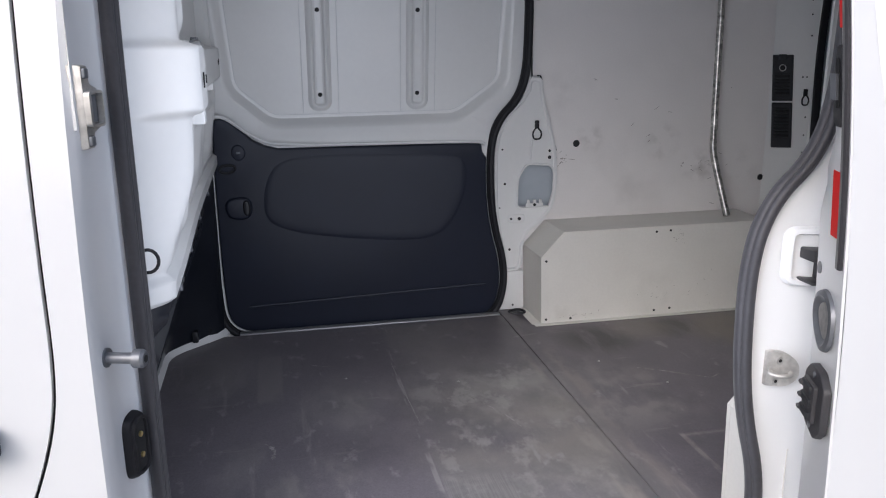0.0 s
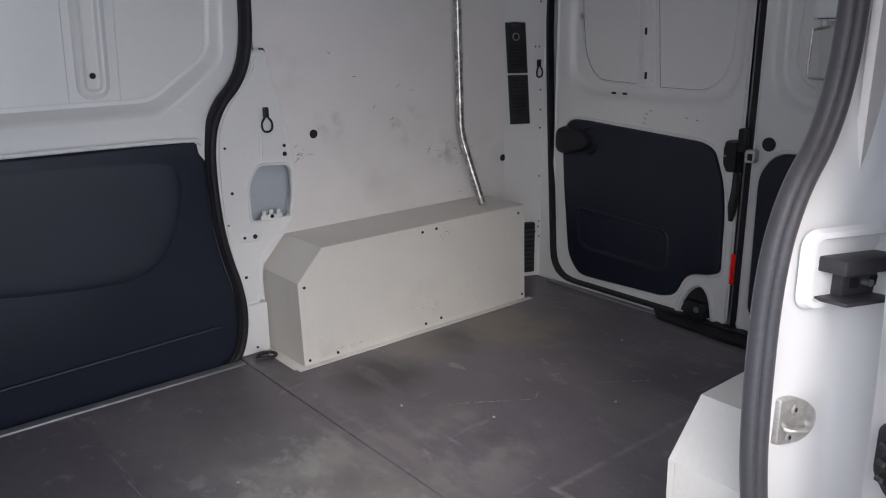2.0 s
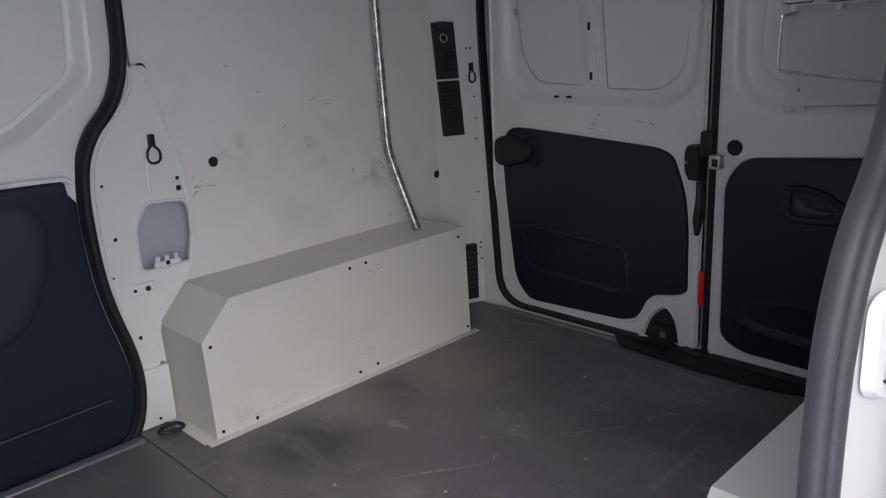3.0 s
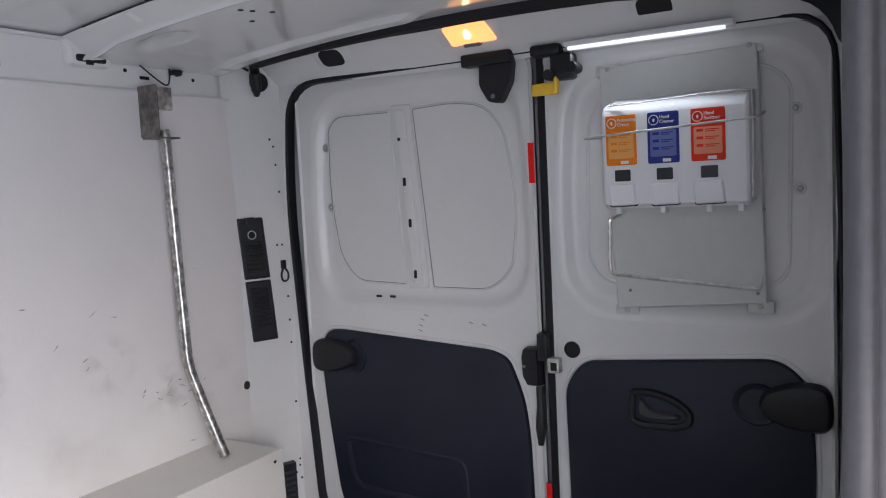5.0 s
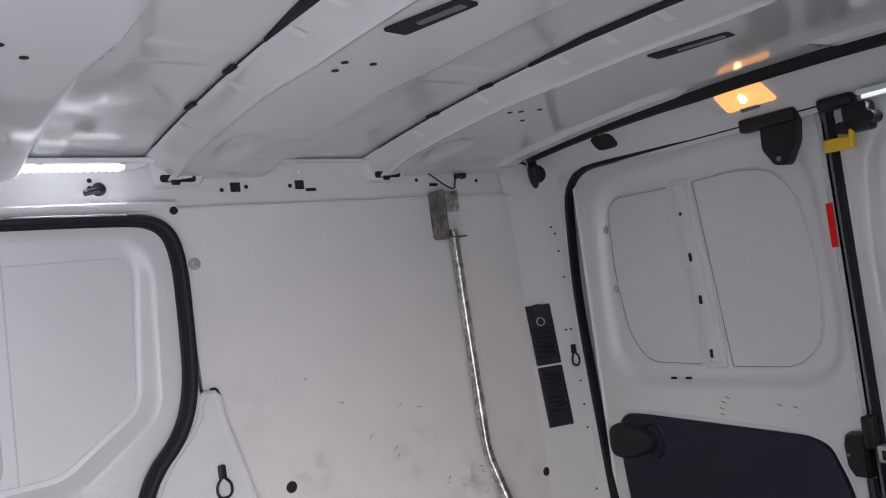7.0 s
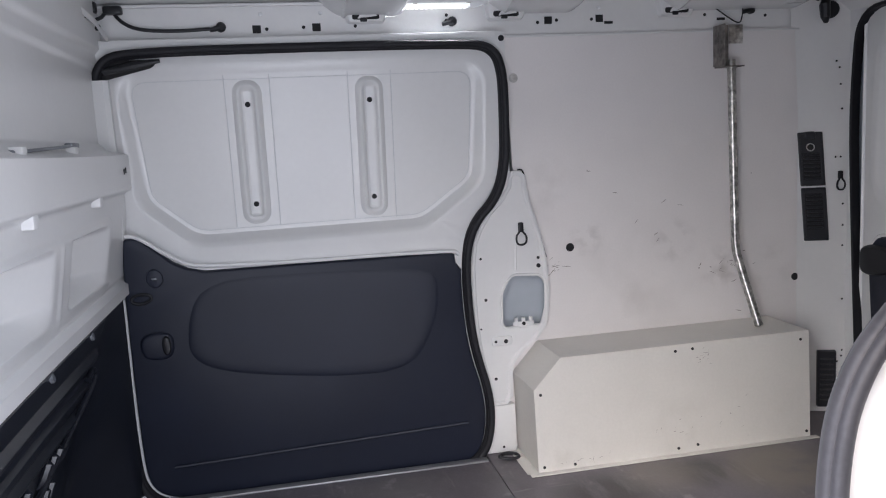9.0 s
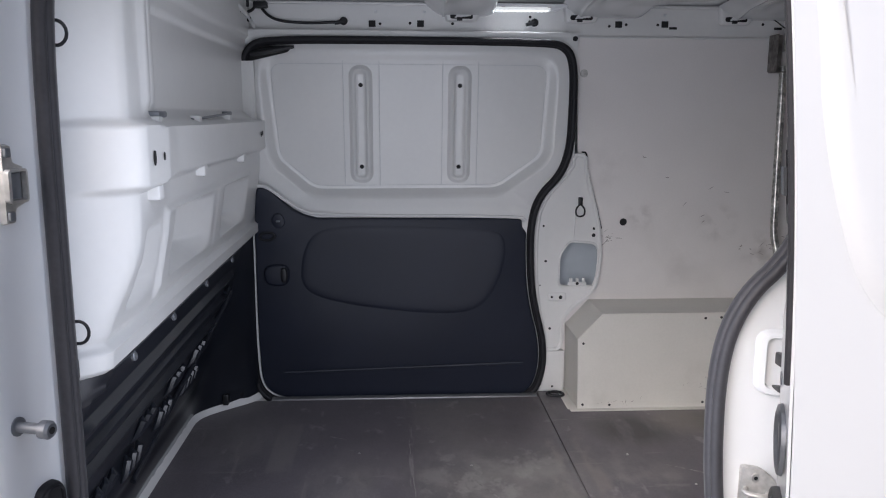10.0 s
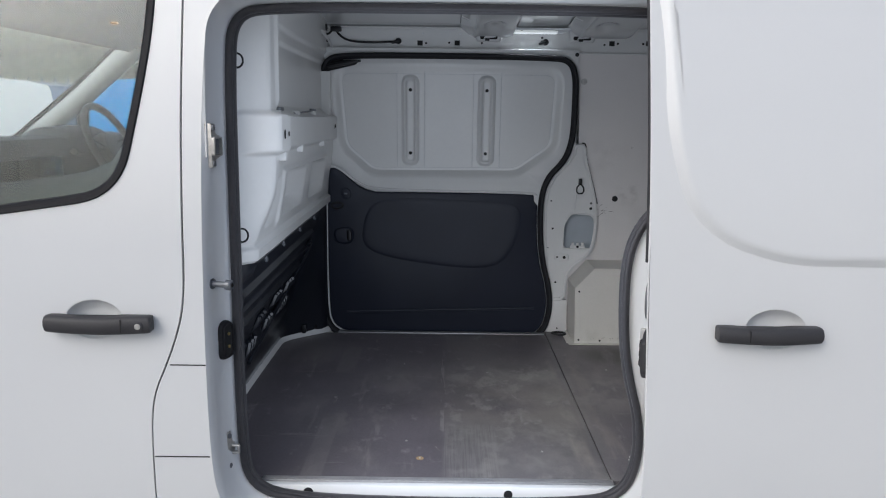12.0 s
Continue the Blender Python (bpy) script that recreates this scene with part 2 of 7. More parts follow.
def floor_material():
    """Film-faced plywood: dark brown-grey, dusty smears, long scratches, a fine mesh print and a few oil stains."""
    m = material("phenolic_ply_floor", (0.128, 0.116, 0.130), 0.42, grain=0.12, grain_scale=180, blotch=0.16, blotch_scale=2.5, bump=0.2, bump_scale=450)
    nt = m.node_tree
    b = nt.nodes["Principled BSDF"]
    geo = nt.nodes.new("ShaderNodeNewGeometry")
    last = b.inputs["Base Color"].links[0].from_socket

    def layer(scale, stretch, lo, hi, amount, color, detail=5, turn=0.0, where=None, area=None):
        mp = nt.nodes.new("ShaderNodeMapping")
        mp.inputs["Scale"].default_value = stretch
        mp.inputs["Rotation"].default_value = (0, 0, turn)
        nt.links.new(geo.outputs["Position"], mp.inputs["Vector"])
        n = nt.nodes.new("ShaderNodeTexNoise")
        n.inputs["Scale"].default_value, n.inputs["Detail"].default_value = scale, detail
        n.inputs["Roughness"].default_value = 0.62
        nt.links.new(mp.outputs[0], n.inputs["Vector"])
        r = nt.nodes.new("ShaderNodeMapRange")
        r.inputs["From Min"].default_value, r.inputs["From Max"].default_value = lo, hi
        r.inputs["To Max"].default_value = amount
        nt.links.new(n.outputs["Fac"], r.inputs["Value"])
        fac = r.outputs[0]
        if where:
            d = nt.nodes.new("ShaderNodeVectorMath")
            d.operation = "DISTANCE"
            d.inputs[1].default_value = (where[0], where[1], FZ_LEVEL)
            nt.links.new(geo.outputs["Position"], d.inputs[0])
            q = nt.nodes.new("ShaderNodeMapRange")
            q.inputs["From Min"].default_value, q.inputs["From Max"].default_value = where[2], where[2] * 0.4
            nt.links.new(d.outputs["Value"], q.inputs["Value"])
            mm = nt.nodes.new("ShaderNodeMath")
            mm.operation = "MULTIPLY"
            nt.links.new(fac, mm.inputs[0])
            nt.links.new(q.outputs[0], mm.inputs[1])
            fac = mm.outputs[0]
        if area:
            xyz = nt.nodes.new("ShaderNodeSeparateXYZ")
            nt.links.new(geo.outputs["Position"], xyz.inputs[0])
            for axis, e0, e1 in ((0, area[0], area[0] + area[4]), (0, area[1], area[1] - area[4]), (1, area[2], area[2] + 3 * area[4]), (1, area[3], area[3] - 3 * area[4])):
                q = nt.nodes.new("ShaderNodeMapRange")
                q.inputs["From Min"].default_value, q.inputs["From Max"].default_value = e0, e1
                nt.links.new(xyz.outputs[axis], q.inputs["Value"])
                mm = nt.nodes.new("ShaderNodeMath")
                mm.operation = "MULTIPLY"
                nt.links.new(fac, mm.inputs[0])
                nt.links.new(q.outputs[0], mm.inputs[1])
                fac = mm.outputs[0]
        mix = nt.nodes.new("ShaderNodeMix")
        mix.data_type = "RGBA"
        mix.inputs["B"].default_value = (*color, 1)
        nt.links.new(fac, mix.inputs["Factor"])
        nt.links.new(state["last"], mix.inputs["A"])
        state["last"] = mix.outputs["Result"]

    state = {"last": last}
    dust = (0.265, 0.25, 0.238)
    layer(2.2, (1.0, 0.55, 1.0), 0.50, 0.74, 0.36, dust)
    layer(5.0, (1.0, 0.5, 1.0), 0.55, 0.70, 0.36, dust, 8)
    layer(6.0, (3.0, 0.35, 1.0), 0.62, 0.70, 0.40, dust, 6, 0.35)
    layer(9.0, (0.35, 2.5, 1.0), 0.64, 0.72, 0.40, dust, 4, -0.3)
    layer(2.6, (1.0, 0.8, 1.0), 0.54, 0.70, 0.45, (0.055, 0.050, 0.056), 7, 0.6)
    # the rear half of the front board is dusty, trodden in patches, with a mesh print near the sill
    layer(3.0, (1, 0.7, 1), 0.30, 0.62, 0.55, (0.235, 0.224, 0.210), 8, 0.0, None, (0.440, 0.96, 0.02, 1.05, 0.020))
    layer(3.0, (1, 0.7, 1), 0.32, 0.66, 0.40, (0.220, 0.210, 0.198), 8, 0.0, None, (0.440, 0.96, 0.90, 1.62, 0.020))
    layer(7.0, (1, 0.8, 1), 0.50, 0.60, 0.50, (0.275, 0.262, 0.248), 10, 0.4, None, (0.440, 0.96, 0.02, 1.15, 0.035))
    layer(16.0, (1, 0.6, 1), 0.54, 0.62, 0.55, (0.32, 0.305, 0.29), 8, -0.5, None, (0.440, 0.90, 0.30, 1.20, 0.04))
    layer(4.5, (1, 1, 1), 0.50, 0.60, 0.60, (0.115, 0.108, 0.112), 9, 1.1, None, (0.440, 0.96, 0.02, 1.30, 0.03))
    layer(4.0, (1, 1, 1), 0.36, 0.60, 0.55, (0.225, 0.205, 0.182), 7, 0.0, (0.70, 0.68, 0.36))
    layer(260.0, (1, 0.015, 1), 0.44, 0.56, 0.16, (0.34, 0.325, 0.315), 1, 0.0, None, (0.438, 0.62, 0.06, 0.52, 0.01))
    # smears on the front half, pale strips by the front and along the joint
    layer(8.0, (1, 0.5, 1), 0.34, 0.56, 0.42, (0.225, 0.212, 0.204), 6, 0.0, None, (0.004, 0.088, 1.02, 1.40, 0.008))
    layer(12.0, (1, 0.5, 1), 0.48, 0.60, 0.50, (0.25, 0.236, 0.222), 6, 0.3, (0.16, 0.55, 0.16))
    layer(10.0, (1, 0.6, 1), 0.50, 0.62, 0.45, (0.25, 0.236, 0.222), 7, 0.8, (0.30, 0.95, 0.14))
    layer(5.0, (1, 0.6, 1), 0.30, 0.60, 0.60, (0.235, 0.222, 0.216), 6, 0.0, None, (0.030, 0.098, 0.05, 0.56, 0.006))
    layer(9.0, (1, 0.4, 1), 0.42, 0.58, 0.66, (0.30, 0.272, 0.24), 6, 0.0, None, (0.842, 0.905, 0.10, 1.25, 0.014))
    layer(9.0, (1, 0.4, 1), 0.46, 0.62, 0.45, (0.26, 0.235, 0.21), 6, 0.0, None, (0.95, 1.02, 0.10, 1.30, 0.02))
    layer(14.0, (1, 0.3, 1), 0.48, 0.58, 0.6, (0.31, 0.295, 0.285), 3, 0.0, None, (0.432, 0.448, 0.30, 1.45, 0.003))
    layer(8.0, (3.0, 0.5, 1.0), 0.65, 0.72, 0.5, (0.30, 0.285, 0.28), 6, 0.9)
    layer(7.0, (0.6, 3.0, 1.0), 0.66, 0.74, 0.5, (0.30, 0.285, 0.28), 6, 0.25)
    layer(13.0, (1.2, 0.8, 1.0), 0.61, 0.70, 0.45, (0.33, 0.315, 0.31), 9, -0.4)
    # oily streaks beside the wheel box, brown stains towards the rear
    layer(5.0, (2.5, 0.6, 1), 0.34, 0.50, 0.85, (0.038, 0.035, 0.035), 5, 0.0, (1.18, 1.30, 0.17))
    layer(5.0, (2.5, 0.6, 1), 0.36, 0.52, 0.80, (0.042, 0.039, 0.039), 5, 0.0, (1.51, 1.35, 0.13))
    layer(4.0, (1, 1, 1), 0.34, 0.54, 0.80, (0.20, 0.176, 0.148), 5, 0.0, (1.74, 1.30, 0.24))
    layer(3.0, (1, 1, 1), 0.38, 0.58, 0.6, (0.205, 0.184, 0.160), 5, 0.0, (1.38, 1.38, 0.16))
    layer(7.0, (1, 0.8, 1), 0.48, 0.60, 0.5, (0.25, 0.238, 0.224), 9, 0.2, (1.08, 0.85, 0.28))
    layer(20.0, (1, 1, 1), 0.35, 0.60, 0.55, (0.30, 0.285, 0.26), 5, 0.0, None, (1.118, 1.138, 0.26, 0.60, 0.005))
    layer(20.0, (1, 1, 1), 0.35, 0.60, 0.50, (0.30, 0.285, 0.26), 5, 0.0, None, (1.12, 1.75, 0.565, 0.592, 0.004))
    nt.links.new(state["last"], b.inputs["Base Color"])
    return m


FZ_LEVEL = 0.58
FLOOR = floor_material()
DUST = material("pale_floor_scrape", (0.25, 0.235, 0.23), 0.6, grain=0.35, grain_scale=140, blotch=0.3, blotch_scale=25)


# ---- mesh helpers ----
def thing(name, at, label, category, group="", kind=""):
    e = new(name)
    e.location = at
    e.empty_display_size = 0.05
    return tagged(e, label, category, group, kind)


def finish(bm, sharp=32):
    bmesh.ops.remove_doubles(bm, verts=bm.verts, dist=1e-6)
    bmesh.ops.recalc_face_normals(bm, faces=bm.faces)
    for f in bm.faces:
        f.smooth = True
    lim = radians(sharp)
    for e in bm.edges:
        if len(e.link_faces) != 2 or e.calc_face_angle(0) > lim:
            e.smooth = False


def link(name, bm, mat, sharp=32):
    finish(bm, sharp)
    me = bpy.data.meshes.new(name)
    bm.to_mesh(me)
    bm.free()
    me.materials.append(mat)
    return new(name, me)


def part(name, bm, mat, parent, label="", sharp=32):
    """A mesh of its own under a thing or a part; bm is in world coordinates."""
    ob = link(name, bm, mat, sharp)
    ob.parent = parent
    ob.matrix_parent_inverse = Matrix.Translation(-parent.location)
    return tagged(ob, label) if label else ob


def structure(name, bm, mat, label, category, sharp=32):
    return tagged(link(name, bm, mat, sharp), label, category, "", "structure")


def box(lo, hi, bevel=0.0, seg=2, bm=None):
    bm2 = bmesh.new()
    bmesh.ops.create_cube(bm2, size=1)
    for v in bm2.verts:
        v.co = Vector([lo[i] + (v.co[i] + 0.5) * (hi[i] - lo[i]) for i in range(3)])
    if bevel:
        bmesh.ops.bevel(bm2, geom=bm2.edges[:], offset=bevel, segments=seg, affect="EDGES", profile=0.5)
    return join(bm, bm2)


def join(bm, bm2):
    if bm is None:
        return bm2
    me = bpy.data.meshes.new("tmp")
    bm2.to_mesh(me)
    bm2.free()
    bm.from_mesh(me)
    bpy.data.meshes.remove(me)
    return bm


def loft(rings, closed=True, cap=False, bm=None):
    bm = bm or bmesh.new()
    rows = [[bm.verts.new(p) for p in r] for r in rings]
    n = len(rows[0])
    for a, b in zip(rows, rows[1:]):
        for i in range(n if closed else n - 1):
            j = (i + 1) % n
            bm.faces.new((a[i], a[j], b[j], b[i]))
    if cap:
        bm.faces.new(rows[0])
        bm.faces.new(rows[-1])
    return bm


def tube(points, radius, sides=10, bm=None, cap=True):
    """A round bar along a line of points."""
    pts = [Vector(p) for p in points]
    rings, ref = [], None
    for i, p in enumerate(pts):
        d = (pts[min(i + 1, len(pts) - 1)] - pts[max(i - 1, 0)]).normalized()
        if ref is None:
            ref = Vector((0, 0, 1)) if abs(d.z) < 0.9 else Vector((1, 0, 0))
        u = (ref - d * ref.dot(d)).normalized()
        v = d.cross(u)
        ref = u
        r = radius[i] if isinstance(radius, (list, tuple)) else radius
        rings.append([p + (u * math.cos(a) + v * math.sin(a)) * r for a in [2 * math.pi * k / sides for k in range(sides)]])
    return loft(rings, True, cap, bm)


def smooth(points, rounds=2, closed=True):
    """Corner cutting."""
    pts = [Vector(p) for p in points]
    for _ in range(rounds):
        out = []
        n = len(pts)
        for i in range(n if closed else n - 1):
            a, b = pts[i], pts[(i + 1) % n]
            out += [a * 0.75 + b * 0.25, a * 0.25 + b * 0.75]
        if not closed:
            out = [pts[0]] + out + [pts[-1]]
        pts = out
    return pts


def rounded(poly, r, seg=5):
    """A 2D polygon with its corners rounded."""
    out = []
    n = len(poly)
    for i in range(n):
        p, a, b = Vector(poly[i]), Vector(poly[i - 1]), Vector(poly[(i + 1) % n])
        rr = r[i] if isinstance(r, (list, tuple)) else r
        da, db = a - p, b - p
        k = min(rr, da.length * 0.45, db.length * 0.45)
        s, e = p + da.normalized() * k, p + db.normalized() * k
        for j in range(seg + 1):
            t = j / seg
            out.append(s * (1 - t) ** 2 + p * 2 * t * (1 - t) + e * t ** 2)
    return out


def rect(u0, v0, u1, v1, r=0.0, seg=4):
    poly = [(u0, v0), (u1, v0), (u1, v1), (u0, v1)]
    return rounded(poly, r, seg) if r else [Vector(p) for p in poly]


def area2(poly):
    return 0.5 * sum(poly[i][0] * poly[(i + 1) % len(poly)][1] - poly[(i + 1) % len(poly)][0] * poly[i][1] for i in range(len(poly)))


def offset(poly, d):
    """A 2D polygon moved outwards by d (inwards: minus)."""
    poly = [Vector(p) for p in poly]
    s = 1 if area2(poly) > 0 else -1
    out, n = [], len(poly)
    for i in range(n):
        a, p, b = poly[i - 1], poly[i], poly[(i + 1) % n]
        n1 = Vector(((p - a).y, -(p - a).x)).normalized() * s
        n2 = Vector(((b - p).y, -(b - p).x)).normalized() * s
        m = n1 + n2
        m = m.normalized() if m.length > 1e-6 else n1
        out.append(p + m * d / max(0.5, m.dot(n1)))
    return out


def on_y(y):
    """Maps (u, v, w) to x = u, z = v, with w along +y from y (a number or a function of z)."""
    return (lambda u, v, w: Vector((u, (y(v) if callable(y) else y) + w, v)))


def on_x(x):
    return (lambda u, v, w: Vector(((x(v) if callable(x) else x) + w, u, v)))


def on_z(z):
    return (lambda u, v, w: Vector((u, v, z + w)))


def sheet(loops, place, depth, cuts=(), bm=None):
    """A plate with an outline and holes (2D loops), from w = 0 to w = depth, cut along v at the given heights so that it can bend."""
    b = bmesh.new()
    for lp in loops:
        vs = [b.verts.new((p[0], p[1], 0)) for p in lp]
        for i in range(len(vs)):
            b.edges.new((vs[i], vs[(i + 1) % len(vs)]))
    bmesh.ops.triangle_fill(b, use_beauty=True, use_dissolve=False, edges=b.edges[:])
    for c in cuts:
        bmesh.ops.bisect_plane(b, geom=b.verts[:] + b.edges[:] + b.faces[:], plane_co=(0, c, 0), plane_no=(0, 1, 0))
    if depth:
        top = bmesh.ops.extrude_face_region(b, geom=b.faces[:])
        for v in top["geom"]:
            if isinstance(v, bmesh.types.BMVert):
                v.co.z = depth
    for v in b.verts:
        v.co = place(*v.co)
    return join(bm, b)


def raised(outline, place, height, soft, depth=0.0, seg=3, bm=None, steps=None):
    """A plate with a rounded rim: the outline at w = 0, drawn in by soft as it rises to height."""
    rings = []
    for k in range(seg + 1):
        a = k / seg * math.pi / 2
        o = offset(outline, -soft * (1 - math.cos(a)))
        rings.append([place(p[0], p[1], height * math.sin(a)) for p in o])
    if depth:
        rings.insert(0, [place(p[0], p[1], -depth) for p in outline])
    b = loft(rings)
    top = offset(outline, -soft)
    vs = [v for v in b.verts][-len(top):]
    es = [b.edges.get((vs[i], vs[(i + 1) % len(vs)])) for i in range(len(vs))]
    bmesh.ops.triangle_fill(b, use_beauty=True, edges=[e for e in es if e])
    return join(bm, b)


def field(us, vs, f, bm=None):
    """A grid sheet: f(u, v) gives the place."""
    bm = bm or bmesh.new()
    rows = [[bm.verts.new(f(u, v)) for u in us] for v in vs]
    for a, b in zip(rows, rows[1:]):
        for i in range(len(us) - 1):
            bm.faces.new((a[i], a[i + 1], b[i + 1], b[i]))
    return bm


def span(a, b, n):
    return [a + (b - a) * i / (n - 1) for i in range(n)]


def step(e0, e1, x):
    t = max(0.0, min(1.0, (x - e0) / (e1 - e0)))
    return t * t * (3 - 2 * t)


def disc(c, axis, r, depth, sides=16, bm=None, bevel=0.0):
    c, axis = Vector(c), Vector(axis).normalized()
    pts = [c, c + axis * (depth - bevel), c + axis * depth] if bevel else [c, c + axis * depth]
    return tube(pts, [r, r, r - bevel] if bevel else r, sides, bm)


# ---- plan: x to the rear, y across the van, z up; ground 0, load floor at 0.58 ----
FZ = 0.58
MID = 0.87
NEAR_SEAL, FAR_SEAL = 0.058, 1.665
OPENING = smooth([(-0.120, 0.72), (-0.10, 0.588), (0.02, 0.552), (0.40, 0.542), (0.80, 0.547), (0.905, 0.578), (0.937, 0.68), (0.932, 0.79), (0.898, 0.91), (0.880, 1.03), (0.876, 1.23),
                  (0.912, 1.335), (0.985, 1.405), (1.016, 1.50), (1.020, 1.64), (1.020, 1.78), (0.995, 1.845), (0.91, 1.855), (0.45, 1.858), (-0.03, 1.856), (-0.105, 1.835), (-0.120, 1.74), (-0.120, 1.3)], 3)


def skin_y(z):
    """The outer side's bulge: upright low down, leaning in towards the roof."""
    return -0.085 + 0.12 * max(0.0, (z - 1.05) / 0.9) ** 2 + 0.05 * max(0.0, (0.9 - z) / 0.6) ** 2


def spot(name, parent, c, axis, r, mat=None, depth=0.0015, sides=12):
    """A small round hole, plug or screw head on a panel."""
    return part(name, disc(c, axis, r, depth, sides), mat or DARK, parent)


def screw(parent, c, axis, r=0.006):
    bm = disc(c, axis, r, 0.003, 14, None, 0.0015)
    a = Vector(axis).normalized()
    disc(Vector(c) + a * 0.003, axis, r * 0.45, 0.0012, 6, bm)
    return part("screw", bm, STEEL, parent)


# ---- ground ----
bm = field(span(-300, 300, 3), span(-300, 300, 3), lambda u, v: Vector((u, v, 0)))
structure("ground", bm, BOUNCE_GROUND, "pale grey yard ground, toned to bounce light into the van", "ground")

# ---- load floor ----
bm = box((-0.42, 0.112, FZ - 0.03), (0.9245, 1.615, FZ), 0.0015, 1)
floor = structure("floor", bm, FLOOR, "worn grey-brown phenolic plywood load floor with scuffs", "floor")
part("floor_board", box((0.9275, 0.112, FZ - 0.03), (2.195, 1.70, FZ - 0.0008), 0.0015, 1), FLOOR, floor)
part("floor_patch", sheet([[Vector(p) for p in ((1.137, 0.28), (1.135, 0.575), (1.30, 0.575), (2.16, 0.60), (2.16, 0.28))]], on_z(FZ - 0.0006), 0.0016), FLOOR, floor)
bm = box((-0.067, 0.088, FZ - 0.03), (0.928, 0.1105, FZ + 0.003), 0.001)
for y in (0.093, 0.099, 0.105):
    box((-0.062, y, FZ + 0.003), (0.923, y + 0.002, FZ + 0.0045), 0, 1, bm)
part("door_sill", box((-0.082, 0.0645, 0.52), (0.953, 0.0875, FZ - 0.002), 0.004), PAINT, floor, "white painted door sill")
part("edge_strip", bm, ALU, floor, "ribbed aluminium floor edge strip")
part("sill_strip", box((-0.06, 1.617, FZ - 0.02), (0.92, 1.648, FZ + 0.004), 0.002), ALU, floor, "dull aluminium sill strip")
part("rear_sill_strip", box((2.165, 1.02, FZ), (2.19, 1.56, FZ + 0.005), 0.002), ALU, floor)
part("rear_sill_strip", box((2.165, 0.20, FZ), (2.19, 0.52, FZ + 0.005), 0.002), ALU, floor)
part("rear_mat", sheet([[Vector(p) for p in ((2.19, 1.09), (2.14, 1.04), (2.122, 0.80), (2.126, 0.58), (2.15, 0.50), (2.19, 0.48))]], on_z(FZ - 0.001), 0.012), RUBBER, floor, "black rubber rear sill mat")
for x, y in ((0.327, 0.37), (0.374, 0.242), (0.28, 1.15), (0.62, 1.05), (0.75, 0.30), (1.11, 1.104), (1.25, 0.9), (1.55, 0.75), (1.9, 1.0)):
    screw(floor, (x, y, FZ - 0.0015), (0, 0, 1), 0.0042)
part("worn_hole", disc((0.374, 0.242, FZ - 0.0005), (0, 0, 1), 0.012, 0.0012, 14), WOOD, floor, "bare wood floor hole")

random.seed(12)


def scrape(points, width):
    """A ragged dusty scrape lying on the boards."""
    line = smooth([(x, y, FZ + 0.0006) for x, y in points], 3, False)
    bm = bmesh.new()
    last = None
    for i, p in enumerate(line):
        d = (line[min(i + 1, len(line) - 1)] - line[max(i - 1, 0)]).normalized()
        n = Vector((-d.y, d.x, 0))
        w = width * math.sin(math.pi * (i + 0.5) / len(line)) * random.uniform(0.35, 1.0)
        row = (bm.verts.new(p - n * w * random.uniform(0.3, 1.0)), bm.verts.new(p + n * w * random.uniform(0.3, 1.0)))
        if last and random.random() < 0.9:
            bm.faces.new((last[0], row[0], row[1], last[1]))
        last = row
    tagged(part("dust_scrape", bm, DUST, floor), "", "", "", "stuff")


for line, width in ((((1.955, 1.395), (1.975, 1.32), (2.005, 1.25), (2.065, 1.18)), 0.006), (((2.05, 1.39), (2.02, 1.32), (2.03, 1.26), (2.06, 1.20)), 0.004),
                    (((1.60, 0.86), (1.66, 0.815), (1.73, 0.765)), 0.007), (((1.60, 0.86), (1.625, 0.82)), 0.005), (((1.20, 1.03), (1.27, 0.99), (1.33, 0.945), (1.40, 0.90)), 0.006),
                    (((1.40, 0.90), (1.445, 0.925)), 0.005), (((1.65, 0.535), (1.81, 0.525), (1.965, 0.51)), 0.007), (((0.03, 0.78), (0.06, 0.74), (0.05, 0.69)), 0.010),
                    (((-0.10, 0.41), (-0.03, 0.40), (-0.015, 0.44)), 0.003), (((0.42, 0.33), (0.435, 0.29), (0.46, 0.285)), 0.004), (((0.437, 1.25), (0.44, 1.05), (0.452, 0.80)), 0.004),
                    (((0.62, 0.95), (0.70, 0.80), (0.72, 0.72)), 0.005), (((0.18, 1.28), (0.25, 1.25)), 0.004)):
    scrape(line, width)

# ---- near body side with its door opening ----
def near_ring(d_left, d_right, y):
    out = []
    for p, q in zip(OPENING, offset(OPENING, 1.0)):
        n = q - p
        k = step(0.2, 0.7, p.x) * step(0.60, 0.75, p.y) * step(1.87, 1.80, p.y)
        d = d_left + (d_right - d_left) * k
        qq = p + n.normalized() * d
        out.append(Vector((qq.x, y(k, qq.y) if callable(y) else y, qq.y)))
    return out


def blend(a, b):
    return lambda k, z: a + (b - a) * k


bm = loft([near_ring(0.06, 0.06, 0.063), near_ring(0.006, 0.006, 0.062), near_ring(0.004, 0.004, 0.052), near_ring(0.018, 0.03, blend(0.046, 0.048)), near_ring(0.024, 0.06, blend(0.034, 0.045)),
           near_ring(0.031, 0.09, blend(0.008, 0.034)), near_ring(0.038, 0.125, blend(-0.02, 0.020)), near_ring(0.045, 0.155, blend(-0.045, 0.006)),
           near_ring(0.049, 0.165, lambda k, z: skin_y(z) + 0.01), near_ring(0.056, 0.175, lambda k, z: skin_y(z))])
wall_near = structure("wall_near", bm, PAINT, "white painted door jamb of the van side", "body panel", 60)
ring = [Vector((p.x, p.z)) for p in near_ring(0.056, 0.175, 0.0)]
